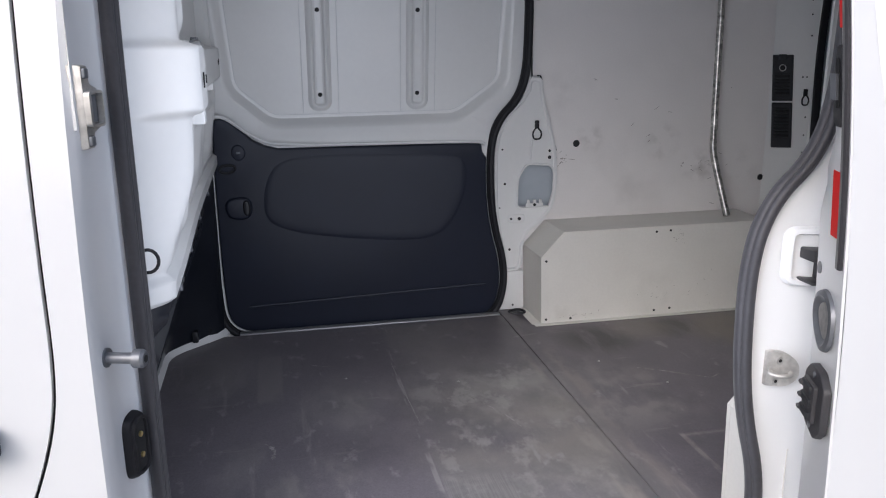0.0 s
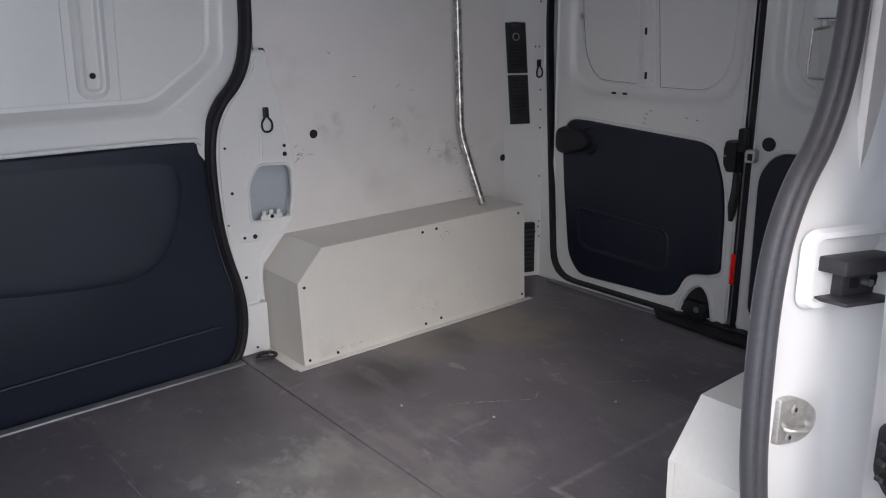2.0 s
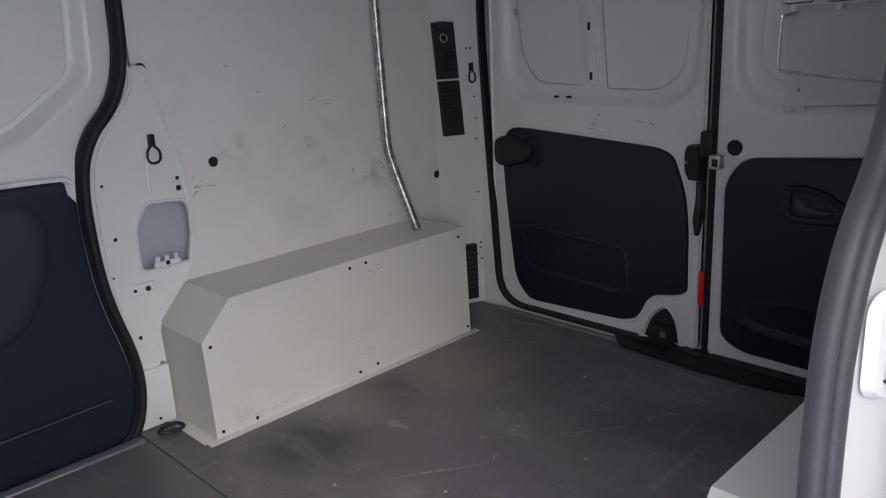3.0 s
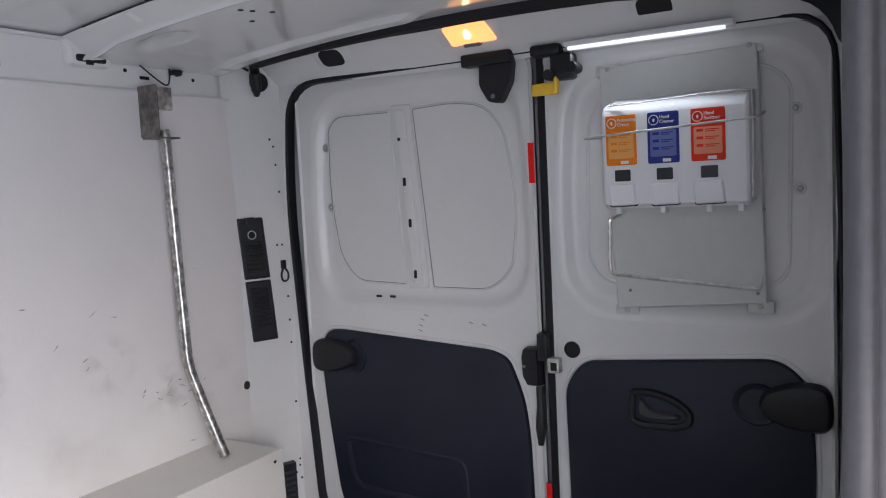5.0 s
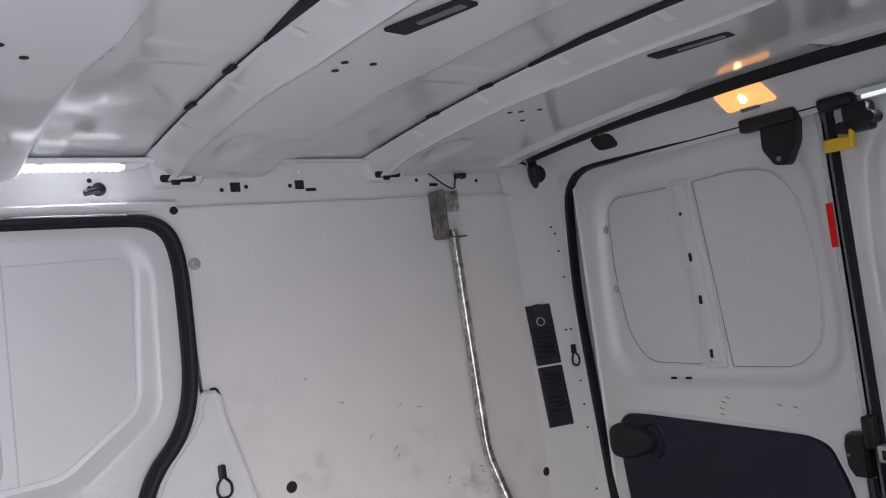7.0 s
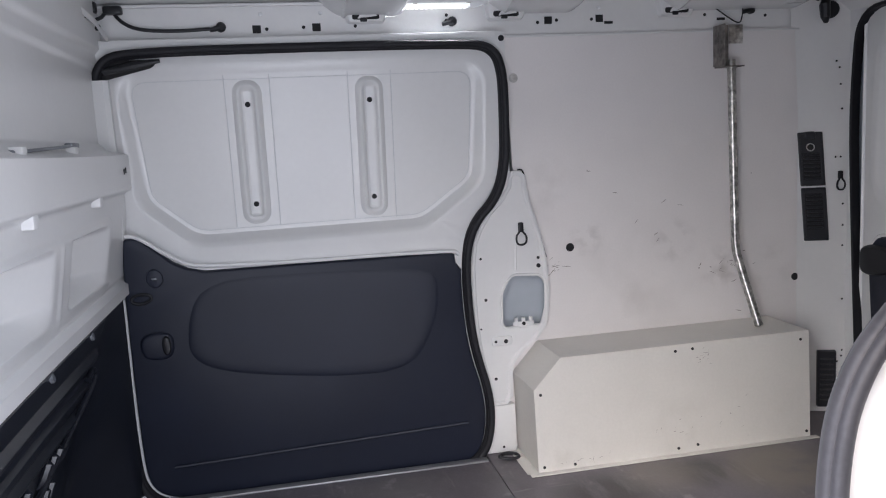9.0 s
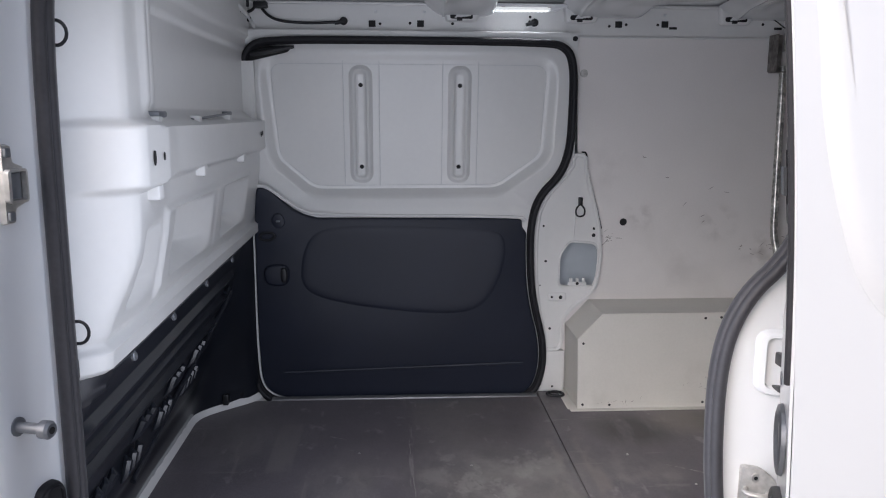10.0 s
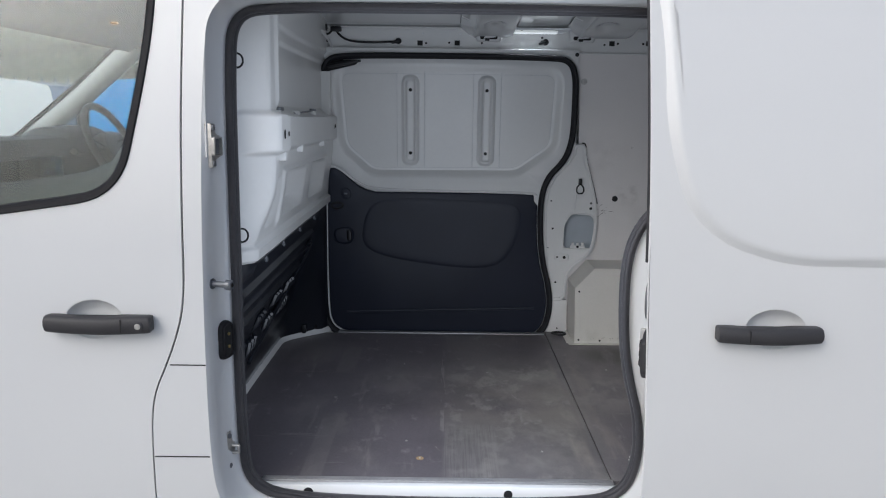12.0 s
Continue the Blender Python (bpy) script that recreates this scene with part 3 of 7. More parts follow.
CUTS = span(0.35, 2.0, 23)
GAP = smooth([(-0.226, 2.02), (-0.224, 1.86), (-0.223, 1.6), (-0.221, 1.33), (-0.219, 1.17), (-0.232, 1.08), (-0.267, 0.98), (-0.308, 0.89), (-0.318, 0.77), (-0.319, 0.40)], 2, False)
outer = [p.copy() for p in GAP] + [Vector((2.45, 0.40)), Vector((2.45, 2.0))]
part("side_panel", sheet([outer, ring], on_y(skin_y), 0.012, CUTS), PAINT, wall_near)
for z, x0 in ((0.972, -0.264), (0.724, -0.315)):
    part("panel_gap", box((x0, skin_y(z) - 0.0012, z - 0.0014), (-0.176, skin_y(z) + 0.004, z + 0.0014)), DARK, wall_near)
for x in (0.047, 0.597):
    part("drain_plug", disc((x, 0.066, 0.557), (0, -1, 0.1), 0.014, 0.006, 16, None, 0.003), PLASTIC, wall_near, "black rubber drain plug")
# inner side behind the opening
part("inner_side_panel", box((1.06, 0.030, FZ), (2.06, 0.042, 1.93)), LINING, wall_near, "white plywood lining")
part("inner_rail", loft([[Vector((x, y, z)) for y, z in ((0.064, 1.87), (0.05, 1.90), (0.03, 1.96), (0.05, 2.01))] for x in (-0.3, 1.0, 2.2)], False), INNER, wall_near)
bm = loft([[Vector((x, y, z)) for x, y in ((2.04, 0.043), (2.06, 0.046), (2.13, 0.085), (2.175, 0.118), (2.203, 0.140))] for z in span(FZ, 1.96, 10)], False)
trim = part("pillar_trim", bm, PLASTIC, wall_near, "black plastic rear pillar trim")
for k in range(7):
    z = 1.36 + k * 0.018
    part("slot", box((2.135, 0.084, z), (2.168, 0.116, z + 0.007), 0.001), DARK, trim)
bm = sheet([smooth([(0.02, 2.06), (0.02, 1.80), (0.13, 1.83), (0.165, 1.93), (0.24, 1.965), (0.33, 2.0), (0.33, 2.06)], 2)], on_x(2.12), 0.04)
part("corner_trim", bm, PLASTIC, wall_near, "black plastic roof corner trim")
part("roof_edge", box((-0.6, 0.0, 1.955), (2.4, 0.05, 2.09), 0.015), PAINT, wall_near)


# ---- door seals: a flat lip and a round bulb, one endless run ----
def seal_run(ring_y, parent, lip, bulb, label, mat):
    rings = []
    for du, y in lip:
        rings.append([Vector((p.x, ring_y + y, p.y)) for p in offset(OPENING, du)])
    part("seal_lip", loft(rings), mat, parent, "dusty black rubber seal lip", 60)
    rings = []
    cu, cy, r = bulb
    for k in range(17):
        a = 2 * math.pi * k / 16
        rings.append([Vector((p.x, ring_y + cy + r * math.sin(a), p.y)) for p in offset(OPENING, cu + r * math.cos(a))])
    part("seal_bulb", loft(rings), mat, parent, label, 60)


seal_run(NEAR_SEAL, wall_near, ((0.012, 0.010), (0.0, 0.009), (-0.004, 0.004), (-0.005, -0.009), (0.0, -0.014), (0.007, -0.015)), (0.010, -0.016, 0.0100), "black rubber door seal", SEAL)

# near jamb fittings
def on_jamb(u, v, w):
    """The front jamb's slanted face: u inwards along it, v up, w out of it."""
    return Vector((-0.1625 + 0.29 * u + 0.956 * w, -0.028 + 0.956 * u - 0.29 * w, v))


def jamb_up(lift):
    return lambda u, v, w: on_jamb(u, v, w + lift)


def on_striker(u, v, w):
    return on_jamb(u - 0.012, v, w + 0.006)


st = part("door_striker", raised(rounded([(0.0, 1.466), (0.020, 1.466), (0.022, 1.486), (0.040, 1.492), (0.040, 1.546), (0.022, 1.552), (0.020, 1.576), (0.0, 1.576)], 0.003, 2), on_striker, 0.006, 0.002, 0.022, 1), STEEL, wall_near, "steel striker plate on the front jamb")
part("striker_frame", loft([[on_striker(p.x, p.y, w) for p in offset(rect(0.006, 1.499, 0.034, 1.539, 0.003), d)] for d, w in ((0.004, 0.005), (0.004, 0.014), (0.0, 0.015), (-0.001, 0.007))]), STEEL, st)
part("striker_slot", raised(rect(0.008, 1.501, 0.032, 1.537, 0.002), lambda u, v, w: on_striker(u, v, w + 0.0062), 0.001, 0.0005), STEEL_GREY, st)
for z in (1.477, 1.565):
    part("screw_head", raised(rect(0.004, z - 0.007, 0.016, z + 0.007, 0.003), lambda u, v, w: on_striker(u, v, w + 0.006), 0.004, 0.002), STEEL_GREY, st)
PIN = -0.016
bm = tube([on_jamb(PIN, 1.174, -0.004), on_jamb(PIN, 1.174, 0.018), on_jamb(PIN, 1.174, 0.048)], 0.008, 14)
tube([on_jamb(PIN, 1.174, -0.004), on_jamb(PIN, 1.174, 0.006)], 0.014, 16, bm)
tube([on_jamb(PIN, 1.174, 0.044), on_jamb(PIN, 1.174, 0.056), on_jamb(PIN, 1.174, 0.060)], [0.0135, 0.0135, 0.010], 16, bm)
part("pin_socket", tube([on_jamb(PIN, 1.174, 0.0598), on_jamb(PIN, 1.174, 0.0606)], 0.0055, 10), DARK, wall_near)
part("guide_pin", bm, STEEL_GREY, wall_near, "grey steel door guide pin")
ov = rect(0.002, 0.962, 0.058, 1.066, 0.026, 6)
gr = part("contact_plate", raised(ov, on_jamb, 0.014, 0.006, 0.01), RUBBER, wall_near, "black rubber oval contact socket")
part("socket_rim", loft([[on_jamb(p.x, p.y, w) for p in offset(ov, d)] for d, w in ((-0.006, 0.013), (-0.007, 0.018), (-0.011, 0.018), (-0.012, 0.0142))]), RUBBER, gr)
part("socket_inner", raised(offset(ov, -0.012), jamb_up(0.0141), 0.001, 0.001), DARK, gr)
for z in (0.998, 1.032):
    part("contact", tube([on_jamb(0.030, z, 0.015), on_jamb(0.030, z, 0.018)], 0.0045, 10), BRASS, gr)
hp = part("hinge_plate", raised(rounded([(0.020, 0.652), (0.048, 0.652), (0.050, 0.684), (0.060, 0.690), (0.060, 0.722), (0.048, 0.728), (0.040, 0.760), (0.020, 0.760)], 0.004, 2), on_jamb, 0.006, 0.002, 0.008, 1), STEEL, wall_near, "steel lower striker plate")
part("hinge_hook", tube([on_jamb(0.046, 0.716, 0.004), on_jamb(0.050, 0.714, 0.022), on_jamb(0.050, 0.696, 0.022), on_jamb(0.046, 0.694, 0.004)], 0.005, 8), STEEL, hp)
for z in (0.664, 0.748):
    part("bolt", tube([on_jamb(0.030, z, 0.005), on_jamb(0.030, z, 0.010)], 0.007, 12), STEEL_GREY, hp)
# rear jamb: rail recess, latch plate
rec = rect(0.952, 1.186, 1.06, 1.272, 0.012)
rrings = [[Vector((p.x, y - 0.42 * (p.x - 0.95), p.y)) for p in offset(rec, d)] for d, y in ((0.012, 0.036), (0.008, 0.026), (0.0, 0.025), (-0.004, 0.036))]
rr = part("rail_recess", loft(rrings), PAINT, wall_near)
part("recess_back", sheet([offset(rec, -0.003)], lambda u, v, w: Vector((u, 0.035 - 0.42 * (u - 0.95) + w, v)), 0.002), PAINT, wall_near)
def in_recess(b):
    """Leans a bar built along x so that it follows the recess."""
    for v in b.verts:
        v.co.y += 0.030 - 0.42 * (v.co.x - 0.95)
    return b


bm = box((0.968, -0.030, 1.226), (1.10, 0.008, 1.247), 0.003)
box((0.990, -0.010, 1.190), (1.10, 0.006, 1.230), 0.002, 2, bm)
box((0.966, -0.038, 1.186), (1.10, 0.006, 1.192), 0.002, 2, bm)
rail_bar = part("door_rail", in_recess(bm), HANDLE, wall_near, "black sliding door guide rail")
for x in (1.000, 1.030):
    part("rail_window", in_recess(box((x, -0.0115, 1.202), (x + 0.012, -0.0095, 1.216), 0.0005, 1)), DARK, rail_bar)
part("rail_roller", in_recess(disc((1.021, -0.0095, 1.209), (0, -1, 0), 0.005, 0.010, 12)), STEEL_GREY, rail_bar)
def on_rear_jamb(u, v, w):
    return Vector((u - 0.010, 0.038 - 0.55 * (u - 0.95) - w, v - 0.005))


pl = rounded([(0.942, 1.052), (0.972, 1.052), (0.992, 1.034), (0.994, 1.004), (0.974, 0.983), (0.942, 0.983)], [0.004, 0.02, 0.02, 0.02, 0.012, 0.004], 4)
latch = part("latch_plate", raised(pl, on_rear_jamb, 0.0035, 0.0012, 0.012, 1), STEEL, wall_near, "zinc latch striker plate")
part("latch_pin", tube(smooth([on_rear_jamb(0.950, 1.014, 0.003), on_rear_jamb(0.942, 1.012, 0.016), on_rear_jamb(0.956, 1.010, 0.019), on_rear_jamb(0.974, 1.011, 0.016), on_rear_jamb(0.980, 1.013, 0.003)], 1, False), 0.0042, 10), STEEL, latch)
for u, z in ((0.961, 1.036), (0.957, 0.995)):
    part("bolt", tube([on_rear_jamb(u, z, 0.003), on_rear_jamb(u, z, 0.0065)], 0.0075, 14), STEEL, latch)
    part("bolt_socket", tube([on_rear_jamb(u, z, 0.0064), on_rear_jamb(u, z, 0.0070)], 0.0035, 6), DARK, latch)

NEAR_SHIFT = Matrix.Translation((0.018, 0, 0)) @ Matrix.Diagonal((1.007, 1, 1, 1))
# the rear jamb lies deeper than the front one
wall_near.matrix_basis = Matrix(((1.018, 0, 0, 0.020), (0.007, 1, 0, 0.001), (0, 0, 1, 0), (0, 0, 0, 1))) @ wall_near.matrix_basis

# ---- far body side ----
outer = [Vector(p) for p in ((-0.42, FZ - 0.05), (0.985, FZ - 0.05), (0.985, 1.25), (1.043, 1.40), (1.043, 1.90), (-0.42, 1.90))]
bm = sheet([outer, [Vector(p) for p in offset(OPENING, 0.014)]], on_y(FAR_SEAL + 0.012), 0.03)
wall_far = structure("wall_far", bm, INNER, "white painted inner van side with pressed pillar", "body panel")
seal_run(FAR_SEAL, wall_far, ((0.0, 0.03), (-0.004, 0.0), (0.004, -0.008), (0.020, -0.004), (0.022, 0.012)), (0.012, -0.006, 0.011), "black rubber door seal", RUBBER)
ply = [(1.045, 1.888), (1.06, 1.485), (1.09, 1.40), (1.12, 1.31), (1.150, 1.19), (1.154, 1.05), (1.13, 0.965), (1.045, 0.90), (1.02, 0.85), (1.02, FZ), (2.095, FZ), (2.09, 0.9), (2.058, 1.55), (2.040, 1.893)]
part("ply_lining", sheet([[Vector(p) for p in ply]], on_y(1.70), 0.012), LINING, wall_far, "scuffed white plywood lining")
pillar = smooth([(1.036, 1.480), (1.092, 1.479), (1.096, 1.41), (1.128, 1.305), (1.156, 1.19), (1.160, 1.05), (1.135, 0.955), (1.05, 0.893), (1.026, 0.85), (1.024, 0.735), (0.945, 0.735), (0.945, 0.79), (0.918, 0.91), (0.905, 1.04), (0.905, 1.24), (0.945, 1.335), (1.03, 1.42)], 1)
hole = rounded([(1.003, 1.10), (1.036, 1.153), (1.13, 1.146), (1.147, 1.118), (1.143, 0.988), (1.002, 0.988)], 0.02, 4)
pp = part("pressed_pillar", sheet([pillar, hole], on_y(1.678), 0.016), INNER, wall_far, "white pressed steel pillar")
part("pillar_rim", loft([[Vector((p.x, 1.678 + y, p.y)) for p in offset(pillar, d)] for d, y in ((-0.001, 0.0005), (-0.004, -0.0045), (-0.011, -0.0045), (-0.017, 0.0005))]), INNER, pp)
part("pillar_gap", tube(smooth([(1.075, 1.698, 1.4815), (1.094, 1.698, 1.481), (1.0975, 1.698, 1.41), (1.130, 1.698, 1.306), (1.158, 1.698, 1.20)], 2, False), 0.0028, 6), DARK, pp)
part("hole_rim", loft([[Vector((p.x, 1.678 + y, p.y)) for p in offset(hole, d)] for d, y in ((0.007, 0.0), (0.005, -0.004), (0.0, -0.004), (-0.002, 0.006))]), INNER, pp)
part("hole_backing", sheet([rect(0.98, 0.965, 1.165, 1.175)], on_y(1.735), 0.002), CAVITY_PAINT, wall_far)
bm = box((1.035, 1.678, 0.984), (1.105, 1.684, 1.002), 0.002)
for x in (1.04, 1.064, 1.088):
    box((x, 1.678, 0.998), (x + 0.012, 1.684, 1.016), 0.002, 1, bm)
part("clip_bracket", bm, INNER, pp)
part("bracket_hole", disc((1.07, 1.678, 0.996), (0, -1, 0), 0.006, 0.001), DARK, pp)
part("swage", tube([(1.055, 1.68, 1.27), (1.052, 1.679, 1.22), (1.05, 1.68, 1.17)], 0.004, 8), INNER, pp)
tab = rect(0.962, 0.93, 1.03, 0.962, 0.012)
part("tab_pressing", raised(tab, lambda u, v, w: Vector((u, 1.678 - w, v)), 0.004, 0.004), INNER, pp)
for x, z, r in ((0.938, 1.213, 0.004), (1.125, 1.203, 0.005), (1.125, 1.178, 0.007), (0.949, 1.082, 0.005), (0.975, 0.946, 0.0045), (1.008, 0.945, 0.007), (0.971, 0.824, 0.005), (0.93, 0.99, 0.003), (1.15, 1.08, 0.003), (1.145, 1.13, 0.003)):
    spot("hole", pp, (x, 1.678 if z not in (0.946, 0.945) else 1.674, z), (0, -1, 0), r)
part("pillar_foot", box((0.938, 1.668, FZ + 0.002), (1.028, 1.70, 0.738), 0.003), INNER, wall_far)
spot("hole", wall_far, (0.985, 1.668, 0.60), (0, -1, 0), 0.004)


def lash_ring(parent, x, y, z, size=1.0):
    s = size
    b = part("lash_ring_mount", box((x - 0.008 * s, y - 0.012, z + 0.004), (x + 0.008 * s, y, z + 0.034 * s), 0.003), PLASTIC, parent)
    part("lash_ring", tube(smooth([(x - 0.004, y - 0.008, z + 0.006), (x - 0.018 * s, y - 0.01, z - 0.01), (x - 0.014 * s, y - 0.01, z - 0.036 * s), (x + 0.014 * s, y - 0.01, z - 0.036 * s), (x + 0.018 * s, y - 0.01, z - 0.01), (x + 0.004, y - 0.008, z + 0.006)], 2, False), 0.0032, 8), PLASTIC, b, "black steel lashing ring")


lash_ring(pp, 1.070, 1.678, 1.285)
part("lash_ring", tube(smooth([(0.955, 1.62, FZ + 0.012), (0.985, 1.64, FZ + 0.01), (1.015, 1.635, FZ + 0.008), (1.02, 1.605, FZ + 0.006), (0.985, 1.60, FZ + 0.006), (0.955, 1.612, FZ + 0.01)], 2), 0.005, 8), PLASTIC, wall_far, "black lashing ring lying on the floor")
# roof rail above the far side
def rail_y(z):
    return 1.712 - 0.004 * step(1.94, 1.995, z)


rail = part("roof_rail", sheet([rect(-0.30, 1.880, 2.16, 1.998)], on_y(rail_y), 0.01, (1.91, 1.94, 1.955, 1.97, 1.985)), INNER, wall_far)
part("rail_bottom", box((-0.30, 1.699, 1.884), (2.10, 1.714, 1.8905), 0.001), INNER, wall_far)
part("rail_ledge", box((-0.16, 1.675, 1.880), (1.015, 1.712, 1.902), 0.004), INNER, wall_far)
part("rail_cap", box((-0.30, 1.698, 1.990), (2.14, 1.712, 1.999), 0.003), INNER, wall_far)
for x, z in ((0.317, 1.927), (0.487, 1.929), (1.195, 1.934), (1.363, 1.936)):
    part("square_hole", box((x - 0.012, 1.7095, z - 0.011), (x + 0.012, 1.7125, z + 0.011)), DARK, rail)
for x, z in ((1.161, 1.928), (1.222, 1.934), (1.337, 1.934), (1.723, 1.940), (1.939, 1.934), (0.875, 1.956), (0.874, 1.940), (0.345, 1.927), (0.45, 1.93), (0.60, 1.93)):
    spot("hole", rail, (x, 1.7112, z), (0, -1, 0), 0.005)
for x, z in ((1.393, 1.923), (1.780, 1.926)):
    part("slot", box((x - 0.014, 1.7095, z - 0.004), (x + 0.014, 1.7125, z + 0.004)), DARK, rail)
for x in (0.635, 1.06, 1.62):
    b = part("bow_bracket", raised(rounded([(x - 0.07, 1.998), (x - 0.06, 1.935), (x + 0.05, 1.935), (x + 0.075, 1.998)], 0.012, 3), lambda u, v, w: Vector((u, 1.710 - w, v)), 0.02, 0.01, 0.004), INNER, wall_far)
    part("oval_hole", sheet([rect(x - 0.045, 1.945, x + 0.035, 1.962, 0.008)], on_y(1.6885), 0.001), DARK, b)
    part("oval_tongue", sheet([rounded([(x - 0.03, 1.947), (x + 0.03, 1.955), (x + 0.02, 1.962), (x - 0.02, 1.962)], 0.003, 2)], on_y(1.6875), 0.001), INNER, b)
    part("clip", box((x - 0.022, 1.683, 1.938), (x - 0.002, 1.6878, 1.950), 0.002), PLASTIC, b)
for x, y0 in ((1.235, 0), (1.36, 0), (1.86, 0), (2.0, 0), (0.33, 0), (0.5, 0)):
    part("clip", disc((x, 1.709, 1.968), (0, -1, 0), 0.005, 0.008, 10, None, 0.002), WHITE_PLASTIC, rail)
spot("grommet", wall_far, (1.032, 1.677, 1.880), (0, -1, 0), 0.009, PLASTIC, 0.004)
for x, z in ((0.217, 1.934), (0.890, 1.936), (1.884, 1.952)):
    bm = disc((x, 1.712, z), (0.2, -1, 0.1), 0.014, 0.014, 14, None, 0.004)
    tube([(x, 1.704, z), (x - 0.03, 1.700, z - 0.008)], [0.009, 0.006], 10, bm)
    part("cable_clip", bm, PLASTIC, rail, "black plastic cable clip")
part("cable", tube(smooth([(0.19, 1.700, 1.93), (0.1, 1.700, 1.925), (0.0, 1.700, 1.93), (-0.045, 1.700, 1.95), (-0.07, 1.698, 1.985)], 2, False), 0.005, 8), PLASTIC, rail, "black wiring cable")
part("cable_plug", box((-0.088, 1.672, 1.972), (-0.040, 1.706, 1.994), 0.005), PLASTIC, rail)
part("wiring_plug", join(box((-0.132, 1.648, 1.972), (-0.100, 1.676, 2.002), 0.005), tube(smooth([(-0.118, 1.662, 1.976), (-0.112, 1.668, 1.955), (-0.092, 1.676, 1.962), (-0.082, 1.684, 1.978)], 2, False), 0.005, 8)), PLASTIC, rail, "black wiring plug")
part("cable", tube(smooth([(1.700, 1.700, 1.988), (1.76, 1.699, 1.955), (1.80, 1.695, 1.925), (1.835, 1.69, 1.905), (1.845, 1.692, 1.93), (1.85, 1.698, 1.955)], 2, False), 0.0022, 6), PLASTIC, rail)
part("outer_side", box((-0.36, 1.845, 0.40), (2.30, 1.86, 2.0), 0.004), PAINT, wall_far, "white outer side skin")
part("roof_gutter", box((-0.5, 1.714, 1.994), (2.30, 1.86, 2.073), 0.006), PAINT, wall_far)
# LED strip under the rail
led = thing("led_light", (0.77, 1.72, 1.985), "lit white LED strip light along the roof rail", "light", "led lights")
part("housing", box((0.585, 1.668, 1.985), (1.00, 1.708, 1.997), 0.003), WHITE_PLASTIC, led)
part("diffuser", box((0.60, 1.672, 1.972), (0.94, 1.694, 1.9848), 0.003), LED_BASE, led, "glowing LED diffuser")
for k in range(23):
    part("led_cell", box((0.606 + k * 0.0144, 1.6695, 1.9705), (0.614 + k * 0.0144, 1.6925, 1.976), 0.001, 1), LED, led)
part("end_cap", loft([[Vector((x, y, z)) for y, z in ((1.672, z0), (1.694, z0), (1.694, 1.9848), (1.672, 1.9848))] for x, z0 in ((0.9405, 1.972), (0.962, 1.973), (0.985, 1.981))], True, True), WHITE_PLASTIC, led, "clear plastic end cap")
for x in (0.60, 0.77, 0.93):
    part("mounting_clip", box((x, 1.670, 1.983), (x + 0.012, 1.698, 1.992), 0.001), STEEL, led)
# rear corner pillar, vents and small holes
PIL = ((2.03, 1.705), (2.055, 1.700), (2.10, 1.682), (2.15, 1.662), (2.185, 1.650), (2.204, 1.642))
pil = part("rear_pillar", loft([[Vector((x, y, z)) for x, y in PIL] for z in span(FZ, 1.99, 10)], False), INNER, wall_far, "white painted rear corner pillar")


def on_pillar(u, v, w):
    """u metres along the pillar's slanted face from its front edge, w out of it."""
    d = Vector((0.095, -0.038)).normalized()
    n = Vector((-d.y, d.x)) * -1
    return Vector((2.053 + d.x * u + n.x * w, 1.700 + d.y * u + n.y * w, v))


def on_vent(lift):
    """The pillar face, drawn rearwards as it goes down."""
    return lambda u, v, w: on_pillar(u + 0.070 * (1.55 - v), v, w + lift)


for z0, z1, top in ((1.368, 1.548, True), (1.182, 1.362, False)):
    v = part("vent", raised(rect(0.0, z0, 0.078, z1, 0.004), on_vent(0.0), 0.008, 0.002, 0.004), VENT, pil, "black plastic air vent")
    n, s0, s1 = (7, z0 + 0.026, z0 + 0.105) if top else (9, z0 + 0.045, z0 + 0.155)
    part("louvre_field", raised(rect(0.010, s0 - 0.006, 0.064, s1 + 0.006, 0.003), on_vent(0.0078), 0.0009, 0.0004), DARK, v)
    for k in range(n):
        z = s0 + (s1 - s0) * k / (n - 1)
        part("louvre", raised(rect(0.012, z - 0.0034, 0.062, z + 0.0034, 0.001), on_vent(0.0084), 0.0045, 0.002), VENT, v)
    part("vent_rim", loft([[on_vent(0.0)(p.x, p.y, w) for p in offset(rect(0.003, z0 + 0.003, 0.075, z1 - 0.003, 0.004), d)] for d, w in ((0.0, 0.0078), (-0.001, 0.0095), (-0.003, 0.0095), (-0.004, 0.0078))]), VENT, v)
    if top:
        part("switch_ring", tube([on_vent(0.0)(0.036 + 0.012 * math.cos(a), z1 - 0.050 + 0.012 * math.sin(a), 0.010) for a in span(0, 2 * math.pi, 17)], 0.002, 6, None, False), STEEL, v)
        part("switch_core", raised([Vector((0.036 + 0.009 * math.cos(a), z1 - 0.050 + 0.009 * math.sin(a))) for a in span(0, 5.8, 12)], on_vent(0.0078), 0.004, 0.002), DARK, v)
        part("switch", raised(rect(0.018, z1 - 0.022, 0.054, z1 + 0.002, 0.008), on_vent(0.0078), 0.008, 0.005), VENT, v)
v = part("vent", raised(rect(0.070, 0.60, 0.130, 0.80, 0.004), on_pillar, 0.018, 0.002, 0.004), VENT, pil, "black plastic air vent")
for k in range(9):
    part("louvre", raised(rect(0.078, 0.625 + k * 0.018, 0.122, 0.632 + k * 0.018, 0.001), lambda u, vv, w: on_pillar(u, vv, w + 0.0175), 0.005, 0.002), HANDLE, v)
